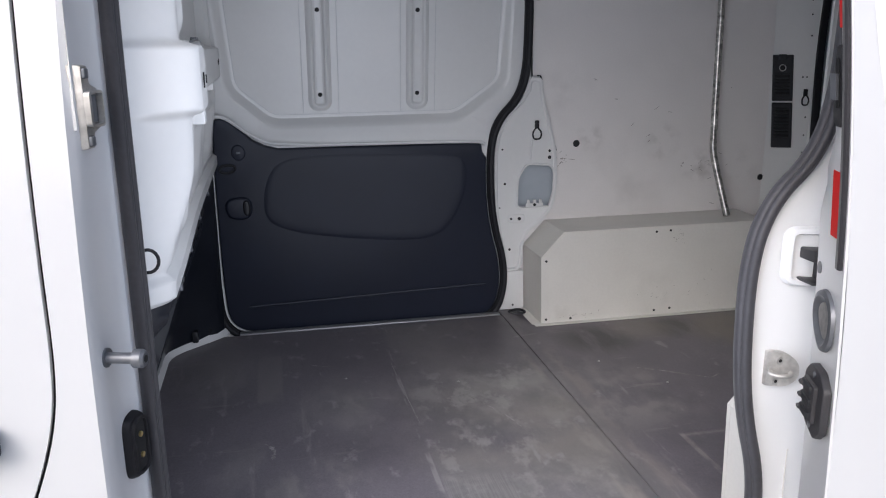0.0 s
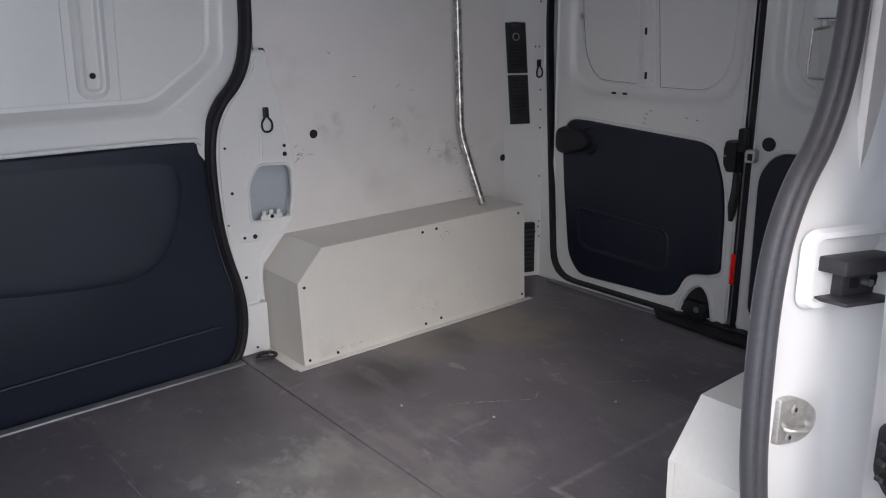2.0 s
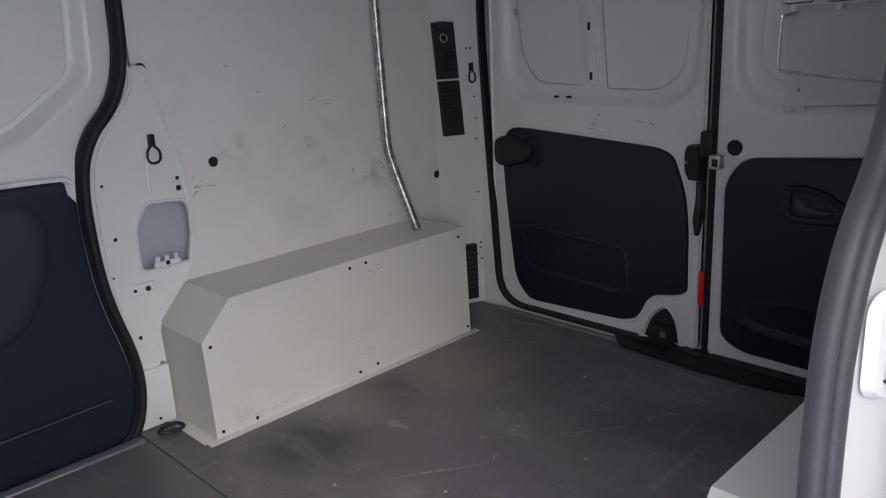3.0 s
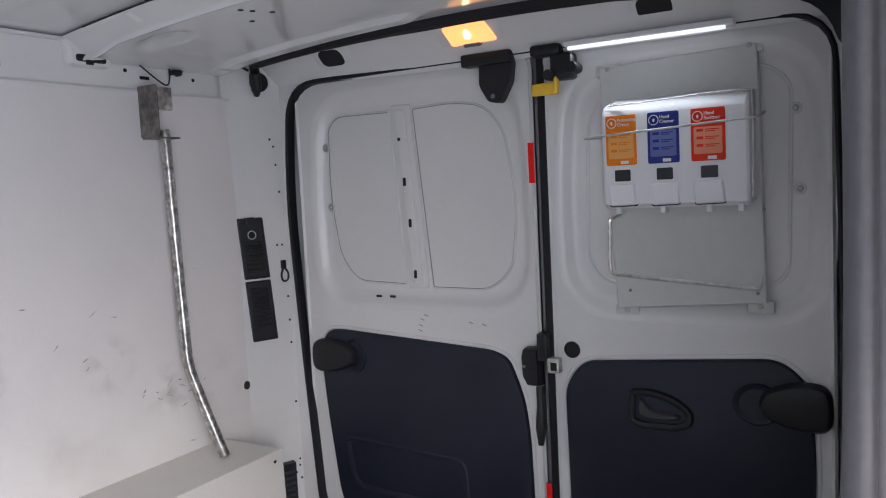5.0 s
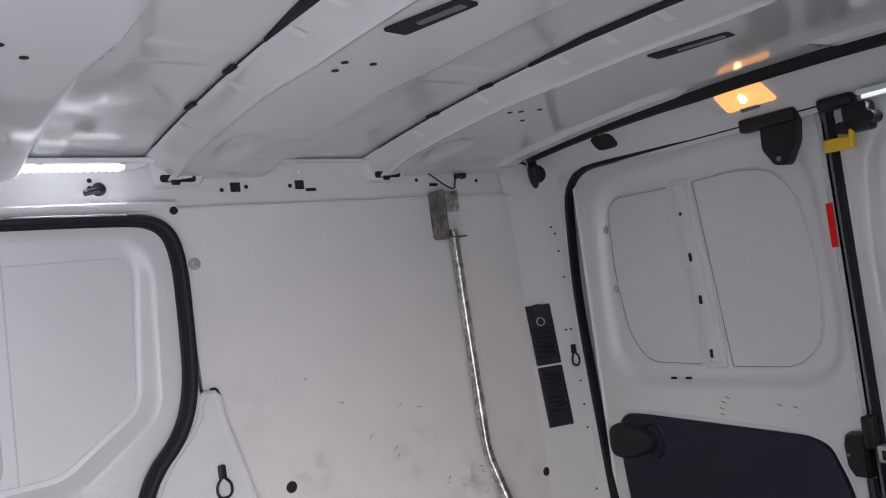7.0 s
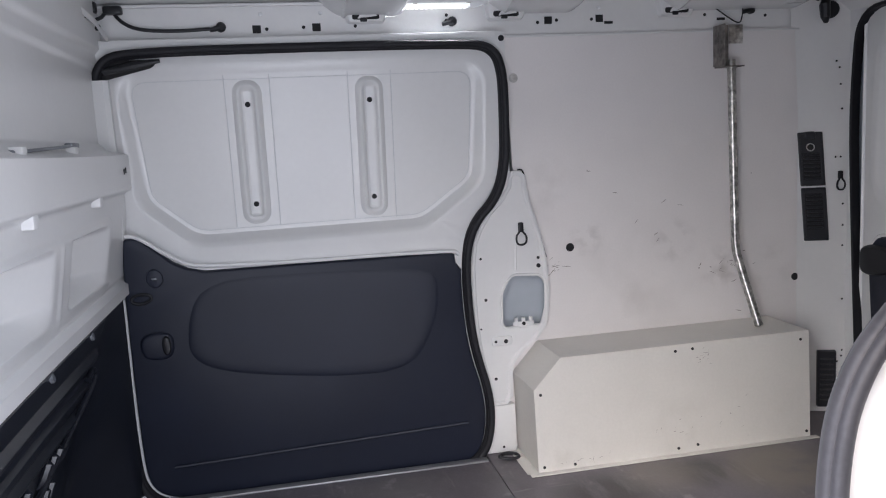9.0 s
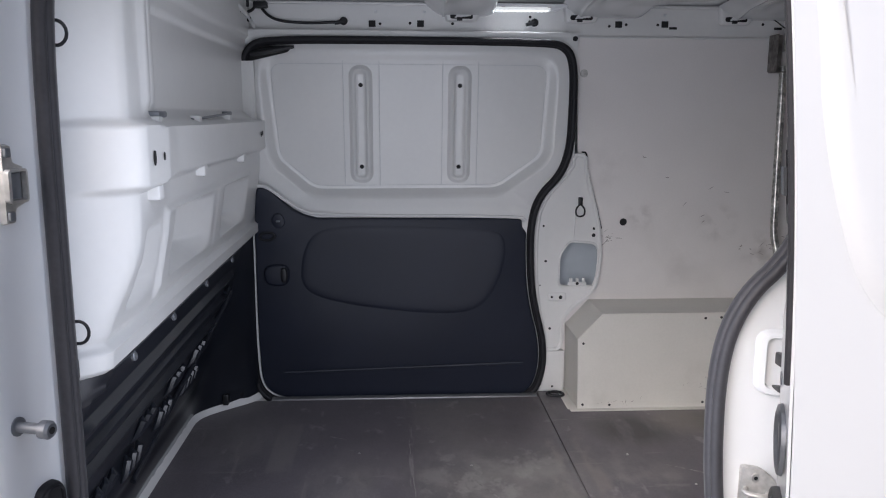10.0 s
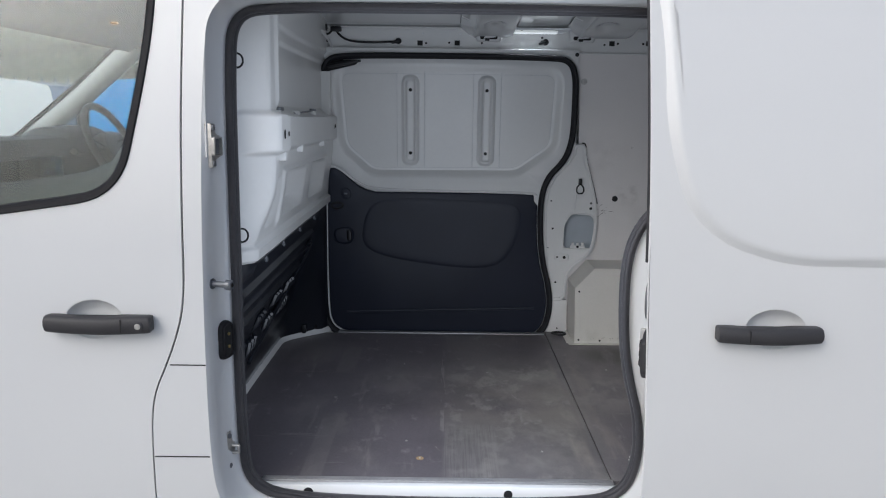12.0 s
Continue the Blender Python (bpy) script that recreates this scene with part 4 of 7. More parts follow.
for u, z in ((0.118, 1.775), (0.128, 1.754), (0.132, 1.70), (0.138, 1.62), (0.120, 1.462), (0.136, 1.462), (0.145, 1.305), (0.146, 1.233), (0.146, 1.164), (0.148, 0.98), (0.15, 0.80), (0.135, 0.76), (0.148, 0.78), (0.152, 0.74), (0.135, 0.64)):
    part("hole", raised([Vector((u + 0.0035 * math.cos(a), z + 0.0035 * math.sin(a))) for a in span(0, 5.5, 8)], lambda uu, vv, w: on_pillar(uu, vv, w + 0.004 - 0.05 * max(0, uu - 0.115)), 0.002, 0.001), DARK, pil)
part("pressing", raised(rect(0.10, 0.60, 0.145, 0.68, 0.01), on_pillar, 0.008, 0.006), INNER, pil)
lash_ring(pil, 2.178, 1.652, 1.385, 0.9)

# ---- fittings on the ply lining ----
for x, z, r in ((1.240, 1.224, 0.0135), (2.048, 1.060, 0.0125)):
    spot("hole", wall_far, (x, 1.70, z), (0, -1, 0), r, DARK, 0.0015, 20)
part("lining_screw", join(disc((1.073, 1.70, 1.762), (0, -1, 0), 0.014, 0.003, 18, None, 0.001), disc((1.073, 1.697, 1.762), (0, -1, 0), 0.006, 0.003, 8)), STEEL, wall_far, "zinc screw and washer")
random.seed(5)
bm = bmesh.new()
for cx, cz, n, sx, sz in ((1.185, 1.17, 12, 0.02, 0.03), (1.74, 1.12, 16, 0.06, 0.010), (1.50, 1.33, 5, 0.10, 0.05), (1.40, 1.06, 4, 0.15, 0.10), (1.86, 1.2, 4, 0.08, 0.15), (1.3, 1.45, 2, 0.1, 0.05)):
    for _ in range(n):
        x, z = random.gauss(cx, sx), random.gauss(cz, sz)
        a, l = random.uniform(-0.5, 0.9), random.uniform(0.002, 0.014)
        dx, dz, t = math.cos(a) * l, math.sin(a) * l, random.uniform(0.0005, 0.0016)
        vs = [bm.verts.new((x + sx_ * dx - sz_ * t * math.sin(a), 1.6994, z + sx_ * dz + sz_ * t * math.cos(a))) for sx_, sz_ in ((-1, -0.3), (0, -1), (1, -0.4), (1, 0.2), (0.2, 1), (-1, 0.5))]
        bm.faces.new(vs)
tagged(part("scuff_marks", bm, SCUFF, wall_far, "dark scuffs and scratches on the lining"), "", "", "", "stuff")

# ---- pipe on the lining ----
pole = thing("metal_pole", (1.8130, 1.6300, 0.94), "bent galvanised pipe fixed upright on the lining", "pipe")
pts = [(1.7840, 1.6580, 1.79), (1.7845, 1.6550, 1.76), (1.7860, 1.6500, 1.5), (1.7870, 1.6420, 1.25), (1.7880, 1.6400, 1.185), (1.7960, 1.6320, 1.14), (1.8130, 1.6100, 1.05), (1.8250, 1.5950, 0.99), (1.8360, 1.5820, 0.935)]
part("pipe", tube(smooth(pts, 2, False), 0.0135, 14), GALV, pole, "galvanised steel pipe")
part("pipe_end", tube([(1.8359, 1.5821, 0.9358), (1.8362, 1.5817, 0.9343)], 0.011, 14), DARK, pole)
bm = box((1.7450, 1.6650, 1.772), (1.7800, 1.6990, 1.90), 0.002)
box((1.7450, 1.6300, 1.772), (1.7490, 1.6650, 1.90), 0.001, 1, bm)
box((1.7490, 1.6420, 1.768), (1.8220, 1.6980, 1.772), 0.001, 1, bm)
part("bracket", bm, RUSTY, pole, "rust-stained galvanised angle bracket")
part("bracket_tab", box((1.8000, 1.6930, 1.845), (1.8480, 1.6990, 1.905), 0.002), GALV, pole)

# ---- far sliding door, closed, seen from inside ----
far_door = thing("sliding_door", (0.45, 1.70, 0.59), "closed white sliding door with black trim inside", "door", "sliding doors")
part("door_shell", sheet([offset(OPENING, 0.01)], on_y(1.82), 0.02), INNER, far_door)
lower = [a if a.x < 0.4 else b for a, b in zip(offset(OPENING, -0.011), offset(OPENING, -0.005)) if a.y < 1.2]
i0 = max(range(len(lower)), key=lambda i: (lower[i] - lower[i - 1]).length)
lower = lower[i0:] + lower[:i0]
trim_out = lower + [Vector(p) for p in ((-0.104, 1.33), (-0.098, 1.352), (-0.075, 1.357), (-0.05, 1.348), (0.03, 1.278), (0.07, 1.258), (0.115, 1.247), (0.845, 1.244), (0.855, 1.235), (0.858, 1.21))][::(1 if lower[-1].x < 0.3 else -1)]
low_frame = [p for p in offset(OPENING, 0.006) if p.y < 1.25]
i0 = max(range(len(low_frame)), key=lambda i: (low_frame[i] - low_frame[i - 1]).length)
low_frame = low_frame[i0:] + low_frame[:i0]
part("door_frame", sheet([low_frame], on_y(1.676), 0.01), INNER, far_door)
dtrim = part("trim_panel", raised(trim_out, lambda u, v, w: Vector((u, 1.674 - w, v)), 0.014, 0.01, 0.01), TRIM, far_door, "black moulded plastic trim panel")
arm = smooth([(0.06, 1.00), (0.065, 1.10), (0.10, 1.185), (0.20, 1.212), (0.45, 1.208), (0.74, 1.195), (0.79, 1.17), (0.785, 1.07), (0.735, 0.95), (0.66, 0.90), (0.51, 0.90), (0.30, 0.925), (0.14, 0.955)], 2)
arings = [[Vector((p.x, 1.660 + y, p.y)) for p in offset(arm, d)] for d, y in ((0.012, 0.001), (0.007, -0.0006), (0.002, -0.002), (-0.004, -0.003), (-0.016, -0.0038), (-0.028, -0.004))]
b = loft(arings)
sheet([offset(arm, -0.0278)], on_y(1.656), 0.0, (), b)
part("panel_contour", b, TRIM, dtrim)
part("panel_crease", tube([Vector((x, 1.6585, 0.672 + 0.03 * (x + 0.02))) for x in span(-0.02, 0.87, 8)], 0.006, 8), TRIM, dtrim)
cup = smooth([(-0.075, 1.01), (-0.083, 1.06), (-0.055, 1.082), (0.01, 1.08), (0.016, 1.03), (0.0, 1.0), (-0.045, 0.998)], 2)
c = part("handle_cup", raised(cup, lambda u, v, w: Vector((u, 1.661 - w, v)), 0.012, 0.012), TRIM, dtrim, "black moulded finger cup")
part("cup_lip", raised(smooth([(-0.018, 1.012), (-0.02, 1.07), (0.006, 1.07), (0.008, 1.015)], 2), lambda u, v, w: Vector((u, 1.652 - w, v)), 0.012, 0.008), PLASTIC, c)
lk = part("lock_bezel", raised(smooth([(-0.046, 1.225), (-0.045, 1.255), (-0.022, 1.268), (0.0, 1.252), (0.002, 1.222), (-0.022, 1.205)], 1), lambda u, v, w: Vector((u, 1.661 - w, v)), 0.008, 0.004), TRIM, dtrim, "black lock bezel")
part("lock_knob", box((-0.030, 1.645, 1.234), (-0.014, 1.654, 1.241), 0.003), STEEL_GREY, lk)
part("pull_loop", tube(smooth([(-0.092, 1.657, 1.172), (-0.088, 1.657, 1.192), (-0.045, 1.657, 1.196), (-0.032, 1.657, 1.180), (-0.06, 1.657, 1.165)], 2), 0.005, 8), PLASTIC, dtrim, "black pull loop")
WIN = rounded([(-0.055, 1.80), (-0.03, 1.455), (0.10, 1.343), (0.775, 1.348), (0.938, 1.465), (0.952, 1.80)], [0.06, 0.035, 0.035, 0.035, 0.035, 0.06], 6)


def win_y(z):
    return 1.748 - 0.12 * (z - 1.40)


upper = [p for p in offset(OPENING, 0.006) if p.y > 1.25]
i0 = max(range(len(upper)), key=lambda i: (upper[i] - upper[i - 1]).length)
upper = upper[i0:] + upper[:i0]
up_out = upper + [Vector(p) for p in ((-0.125, 1.335), (-0.06, 1.335), (0.03, 1.262), (0.115, 1.236), (0.845, 1.232), (0.872, 1.225))][::(1 if upper[-1].x < 0.3 else -1)]


def shelf_y(z):
    return 1.676 + 0.030 * step(1.24, 1.33, z) - 0.016 * step(1.45, 1.85, z)


part("upper_panel", sheet([up_out, offset(WIN, 0.035)], on_y(shelf_y), 0.008, span(1.245, 1.85, 14)), INNER, far_door)
part("panel_bead", tube([Vector((p[0], 1.668, p[1])) for p in smooth([(-0.10, 1.362), (-0.06, 1.36), (0.035, 1.284), (0.12, 1.254), (0.85, 1.251), (0.868, 1.235)], 2, False)], 0.006, 8), INNER, far_door)
rings = [[Vector((p.x, shelf_y(p.y) + (win_y(p.y) - shelf_y(p.y)) * k, p.y)) for p in offset(WIN, d)] for d, k in ((0.035, 0.0), (0.028, 0.04), (0.018, 0.3), (0.008, 0.75), (0.0, 0.96), (-0.01, 1.0))]
part("window_rim", loft(rings), INNER, far_door)
wl = offset(WIN, -0.012)
part("panel_joint", tube([Vector((p.x, win_y(p.y) - 0.0004, p.y)) for p in wl + wl[:1]], 0.0012, 5, None, False), JOINT, far_door)
part("window_panel", sheet([offset(WIN, -0.010)], on_y(win_y), 0.008, span(1.38, 1.78, 6)), INNER, far_door)
for x in (0.274, 0.628):
    for side in (-0.062, 0.066):
        part("panel_joint", tube([Vector((x + side, win_y(z) - 0.0005, z)) for z in (1.355 if side > 0 else 1.36, 1.6, 1.80)], 0.0014, 6), JOINT, far_door)
    rb = rect(x - 0.022, 1.385, x + 0.022, 1.765, 0.022, 6)
    rr = [[Vector((p.x, win_y(p.y) + y, p.y)) for p in offset(rb, d)] for d, y in ((0.020, 0.0), (0.012, -0.010), (0.006, -0.013), (0.0, -0.011), (-0.006, -0.003), (-0.012, -0.001))]
    rib = part("pressed_rib", loft(rr), INNER, far_door)
    for z in (1.425, 1.716):
        part("hole", disc((x, win_y(z) - 0.0005, z), (0, -1, 0), 0.008, 0.0015, 14), DARK, rib)
part("corner_gap", loft([[Vector((p.x, y, p.y)) for p in rounded([(-0.115, 1.848), (0.04, 1.845), (0.03, 1.825), (-0.115, 1.79)], 0.01, 3)] for y in (1.668, 1.672)], True, True), DARK, far_door)
part("closer_bracket", tube([(-0.10, 1.66, 1.815), (-0.02, 1.655, 1.83), (0.05, 1.66, 1.842)], [0.010, 0.012, 0.005], 8), PLASTIC, far_door, "black plastic roller bracket")

# ---- bulkhead ----
BZ = 1.196


def bulk_top(y):
    return -0.098 - 0.012 * (y - 0.3) / 1.3


def near_warp(p):
    """The bulkhead's near end stands a little further back and in than its middle."""
    k = step(1.0, 0.1, p.y)
    return p + Vector((0.014 * k, 0.014 * k, 0.006 * k))


def bulk_low(u, v):
    t = max(0.0, (v - FZ) / (BZ - FZ))
    x = -0.302 + (bulk_top(u) + 0.302) * t ** 1.15
    x += (-0.112 - x) * step(1.40, 1.66, u) ** 1.3
    k = step(1.44, 1.36, u)
    x += k * sum(0.018 * step(c - 0.018, c - 0.005, v) * step(c + 0.020, c + 0.006, v) for c in (0.965, 1.03, 1.095))
    x += k * (0.008 * math.sin((v - FZ) * 42) * step(0.66, 0.72, v) * step(0.90, 0.86, v) + 0.012 * step(1.145, 1.155, v) * step(1.20, 1.19, v))
    return near_warp(Vector((min(x, -0.128 + 0.75 * max(0.0, u - 0.060)), u, v)))


bm = field(span(0.060, 1.655, 71), span(FZ + 0.012, BZ + 0.008, 90), bulk_low)
bulkhead = structure("wall_bulkhead", bm, BLACK, "white and black pressed steel bulkhead behind the cab", "bulkhead")
bm = bmesh.new()
edge = [bulk_low(u, FZ + 0.02) for u in span(0.09, 1.655, 60)]
for i, p in enumerate(edge):
    j = noise.noise(Vector((i * 0.9, 0, 0))) * 0.006
    edge[i] = (p + Vector((0.004, 0, j + 0.002)), p + Vector((0.016, -0.004, -0.018)))
loft([[e[0] for e in edge], [e[1] for e in edge]], False, False, bm)
part("floor_flange", bm, INNER, bulkhead, "white sealed floor flange with ragged black paint edge")
part("door_flange", loft([[Vector((x, y, z)) for x, y in ((-0.150, 1.668), (-0.140, 1.640), (-0.100 + k, 1.636), (-0.088 + k, 1.644), (-0.088 + k, 1.668))] for z, k in ((1.352, -0.006), (1.40, 0.0), (1.60, 0.002), (1.792, 0.0))], True, True), INNER, bulkhead, "white flange beside the far door")
part("corner_post", box((-0.155, 1.632, FZ), (-0.118, 1.675, 1.36), 0.006), INNER, bulkhead, "white corner post")
for y0, z0, n in ((0.30, 0.73, 3), (0.56, 0.78, 3), (0.82, 0.80, 3), (1.06, 0.80, 4)):
    for row in (0.0, 0.085):
        for m in range(n):
            y, z = y0 + 0.045 * m + 0.3 * row, z0 + row
            p0, p1 = bulk_low(y, z), bulk_low(y + 0.022, z + 0.060)
            part("louvre", tube([p0 + Vector((0.002, 0, 0)), p0.lerp(p1, 0.3) + Vector((0.009, 0, 0)), p0.lerp(p1, 0.8) + Vector((0.011, 0, 0)), p1 + Vector((0.002, 0, 0))], [0.002, 0.010, 0.011, 0.002], 7), BLACK, bulkhead)
for y in (0.236, 0.53, 0.88, 1.22):
    part("bolt", disc(bulk_low(y, 1.180) + Vector((0.0, 0, 0)), (1, 0, 0.2), 0.010, 0.006, 12, None, 0.002), STEEL_GREY, bulkhead)
part("clip", box((-0.215, 1.52, 0.60), (-0.195, 1.55, 0.64), 0.004), PLASTIC, bulkhead)
spot("hole", bulkhead, (-0.16, 1.585, 0.618), (0.7, -0.7, 0), 0.008)
part("stiffener", tube(smooth([bulk_low(1.33, 1.05) + Vector((0.012, 0, 0)), bulk_low(1.38, 1.07) + Vector((0.012, 0, 0)), bulk_low(1.40, 1.03) + Vector((0.012, 0, 0)), bulk_low(1.1, 0.86) + Vector((0.012, 0, 0)), bulk_low(0.7, 0.72) + Vector((0.012, 0, 0))], 2, False), 0.008, 8), BLACK, bulkhead)


def pocket(u, v, a, b, c, d, near=0.025, far=0.07):
    """1 inside a four-sided pocket that leans with height, its far wall a broad slanted facet."""
    lean = 0.22 * (v - c)
    across = step(a + lean, a + lean + near, u) * max(0.0, min(1.0, (b + lean + far - u) / far))
    return across * max(0.0, min(1.0, (v - c) / 0.035)) * step(d + 0.012, d - 0.006, v)


def bulk_up(u, v):
    base = bulk_top(u) + 0.004
    near = step(0.50, 0.22, u)
    x = base + 0.020 * step(1.23, 1.46, v)
    # rounded bulge at the near end
    x += 0.034 * step(0.52, 0.16, u) * step(1.20, 1.40, v)
    x = min(x, -0.128 + 0.9 * max(0.0, u - 0.060))
    # cross beam, deeper at the bulge
    x += (0.022 + 0.010 * near) * step(0.055, 0.14, u) * step(1.480, 1.496, v) * step(1.604, 1.590, v)
    x -= (0.010 + 0.010 * (1 - near)) * step(1.588, 1.600, v)
    # double ridge beside the bulge, sunk panel beyond a folded upright
    x += 0.012 * step(0.250, 0.275, u) * step(0.345, 0.315, u) * step(1.6, 1.64, v)
    x -= 0.012 * step(0.36, 0.40, u) * step(1.60, 1.62, v)
    x += 0.014 * step(0.43, 0.455, u) * step(0.500, 0.490, u) * step(1.6, 1.64, v)
    x -= 0.010 * step(0.492, 0.505, u) * step(1.615, 1.625, v) * step(1.835, 1.820, v)
    x += 0.012 * step(1.865, 1.880, v) * (1 - near)
    # pockets between slanted fins
    x -= 0.042 * pocket(u, v, 0.17, 0.22, 1.275, 1.405, 0.03, 0.15)
    for a, b in ((0.47, 0.72), (1.02, 1.22)):
        x += 0.010 * pocket(u, v, a - 0.10, b + 0.20, 1.240, 1.425, 0.02, 0.03)
        x -= 0.058 * pocket(u, v, a, b, 1.280, 1.408, 0.014, 0.17)
    # lower flange and its groove
    x += 0.012 * step(1.192, 1.200, v) * step(1.236, 1.228, v)
    x -= 0.004 * step(1.236, 1.240, v) * step(1.252, 1.246, v)
    return near_warp(Vector((min(x, -0.018), u, v)))


ub = part("upper_bulkhead", field(span(0.060, 1.70, 152), span(BZ - 0.004, 2.03, 210), bulk_up), INNER, bulkhead, "white pressed steel upper bulkhead", 50)
for y in (0.46, 0.84, 1.22):
    p = bulk_up(y, 1.60)
    part("shelf_clip", box((p.x - 0.02, y - 0.014, 1.586), (p.x + 0.014, y + 0.014, 1.612), 0.004), INNER, ub)
for y in (0.245, 0.77, 1.30):
    p = bulk_up(y, 1.485)
    part("shelf_clip", box((p.x - 0.02, y - 0.016, 1.470), (p.x + 0.016, y + 0.016, 1.496), 0.004), INNER, ub)
for y, r in ((0.195, 0.009), (0.252, 0.005)):
    p = bulk_up(y, 1.545)
    part("hole", sheet([[Vector((y + 0.55 * r * math.cos(a), 1.545 + 1.4 * r * math.sin(a))) for a in span(0, 5.9, 14)]], on_x(p.x + 0.0015), 0.002), DARK, ub)
for y, z in ((1.60, 1.545), (1.625, 1.548)):
    part("hole", sheet([rect(y - 0.003, z - 0.008, y + 0.003, z + 0.008, 0.002)], on_x(bulk_up(y, z).x + 0.0012), 0.002), DARK, ub)
part("hook_pad", box((bulk_up(0.48, 1.62).x - 0.004, 0.455, 1.609), (bulk_up(0.48, 1.62).x + 0.024, 0.510, 1.622), 0.004), STEEL_GREY, ub)
part("wire_hook", tube([(bulk_up(0.84, 1.62).x + 0.006, 0.80, 1.604), (bulk_up(0.84, 1.62).x + 0.022, 0.83, 1.602), (bulk_up(1.1, 1.62).x + 0.022, 1.10, 1.610), (bulk_up(1.25, 1.62).x + 0.020, 1.27, 1.616)], 0.0035, 6), STEEL_GREY, ub, "grey bent wire hook")
part("hook_end", box((bulk_up(1.25, 1.62).x + 0.008, 1.225, 1.610), (bulk_up(1.25, 1.62).x + 0.026, 1.285, 1.622), 0.003), STEEL_GREY, ub)
for z in (1.734, 1.282):
    part("lash_ring", tube([(-0.096 + 0.016 * math.cos(a), 0.066, z + 0.018 * math.sin(a)) for a in span(0, 2 * math.pi, 19)], 0.0027, 8, None, False), PLASTIC, ub, "black lashing ring")

bm = loft([[Vector(p) + Vector((0, dy, dz)) for dy, dz in ((-0.030, 0.010), (-0.026, -0.008), (0.022, -0.014), (0.030, 0.004))] for p in ((-0.150, 1.46, 1.985), (-0.112, 1.52, 1.962), (-0.088, 1.585, 1.935), (-0.080, 1.64, 1.908))], True, True)
cbk = part("corner_bracket", bm, INNER, bulkhead, "white pressed roof corner bracket")
for p in ((-0.104, 1.535, 1.948), (-0.088, 1.590, 1.924)):
    spot("hole", cbk, p, (0.75, -0.5, -0.45), 0.009)
part("front_pillar", box((-0.235, 0.066, FZ), (-0.134, 0.100, 2.0), 0.004), INNER, bulkhead, "white inner front pillar")

# ---- roof ----
def roof_z(y):
    return 2.055 - 0.055 * ((y - MID) / 0.86) ** 2


def roof_skin(u, v):
    """Shallow panels along the van, with slanted ends running out before each bow."""
    k = 0.0
    for c in (0.30, 0.87, 1.44):
        k = max(k, step(c - 0.255, c - 0.235, v) * step(c + 0.255, c + 0.235, v))
    ends = max(step(a, a + 0.03, u) * step(b, b - 0.03, u) for a, b in ((-0.4, 0.46), (0.78, 0.955), (1.37, 1.52)))
    return Vector((u, v, roof_z(v) + 0.0025 * k * ends))


bm = field(span(-0.5, 2.3, 180), span(0.0, 1.72, 230), roof_skin)
roof = structure("ceiling", bm, ROOF, "bare white painted steel van roof with cross bows", "ceiling")
part("roof_skin", box((-1.0, -0.02, 2.075), (2.4, 1.78, 2.10), 0.01, 2), PAINT, roof)


def bow_depth(u, v, a, b, h):
    """A pressed bow: a slanted front lip, a crease, a flat underside and a soft rear edge; broader across its middle."""
    c = abs(v - MID)
    wide = step(0.36, 0.16, c)
    crease = a + 0.066 + 0.016 * wide
    rear = b + 0.022 * wide * (b < 2.0)
    lip = 0.10 + 0.90 * max(0.0, min(1.0, (u - a) / (crease - a)))
    d = h * min(lip, 1.0) * step(a - 0.001, a + 0.004, u)
    d += 0.004 * step(crease - 0.006, crease, u) * step(crease + 0.012, crease, u)
    d *= step(rear, rear - 0.022, u)
    dome = 1.0 - min(1.0, math.hypot((u - a - 0.15) / 0.055, (v - 1.53) / 0.10))
    return d - 0.012 * step(0.0, 0.7, dome)


for x0, x1, dep in ((0.50, 0.76, 0.030), (0.985, 1.30, 0.030), (1.55, 2.080, 0.032)):
    def bow(u, v, a=x0, b=x1, h=dep):
        end = (0.012 * step(1.58, 1.68, v) + 0.012 * step(0.24, 0.12, v)) * step(a, a + 0.05, u) * step(b, b - 0.05, u)
        pad = 0.0
        if b - a > 0.4:
            pad = -0.012 * step(1.965, 1.980, u) * step(2.035, 2.020, u) * max(step(1.02, 1.06, v) * step(1.66, 1.62, v), step(0.10, 0.14, v) * step(0.72, 0.68, v))
        return Vector((u, v, roof_z(v) - 0.005 - bow_depth(u, v, a, b, h) - end + pad))
    bw = part("roof_bow", field(span(x0, x1 + (0.056 if x1 < 2.0 else 0.0), 64 if x1 - x0 < 0.4 else 130), span(0.04, 1.71, 110), bow), ROOF, roof, "white pressed roof bow", 40)
    part("bow_gap", tube([(x0 - 0.001, y, roof_z(y) - 0.0055) for y in span(0.15, 1.62, 24)], 0.0014, 6), DARK, bw)
    part("bow_gap", loft([[Vector((x0 + dx * k, y, roof_z(y) - 0.004 + dz)) for dx, dz in ((-0.018, 0.0035), (-0.016, -0.001), (0.004, -0.004), (0.004, 0.002))] for y, k in ((0.42, 0.1), (0.50, 0.7), (0.60, 1.0), (0.75, 0.8), (0.90, 0.9), (0.98, 0.5), (1.06, 0.1))], True, True), DARK, bw)
    for y in (1.17, 1.36, 0.30):
        part("bow_notch", box((x0 - 0.009, y, roof_z(y) - 0.0085), (x0 + 0.003, y + 0.04, roof_z(y) - 0.003), 0.001), DARK, bw)
    for y in (0.62, 0.74, 0.86, 0.98, 1.22, 1.46):
        part("tab", loft([[bow(x0 + dx, yy) + Vector((0, 0, -0.0016)) for dx in (0.003, 0.012, 0.024, 0.034)] for yy in (y, y + 0.009, y + 0.018)], False), INNER, bw)
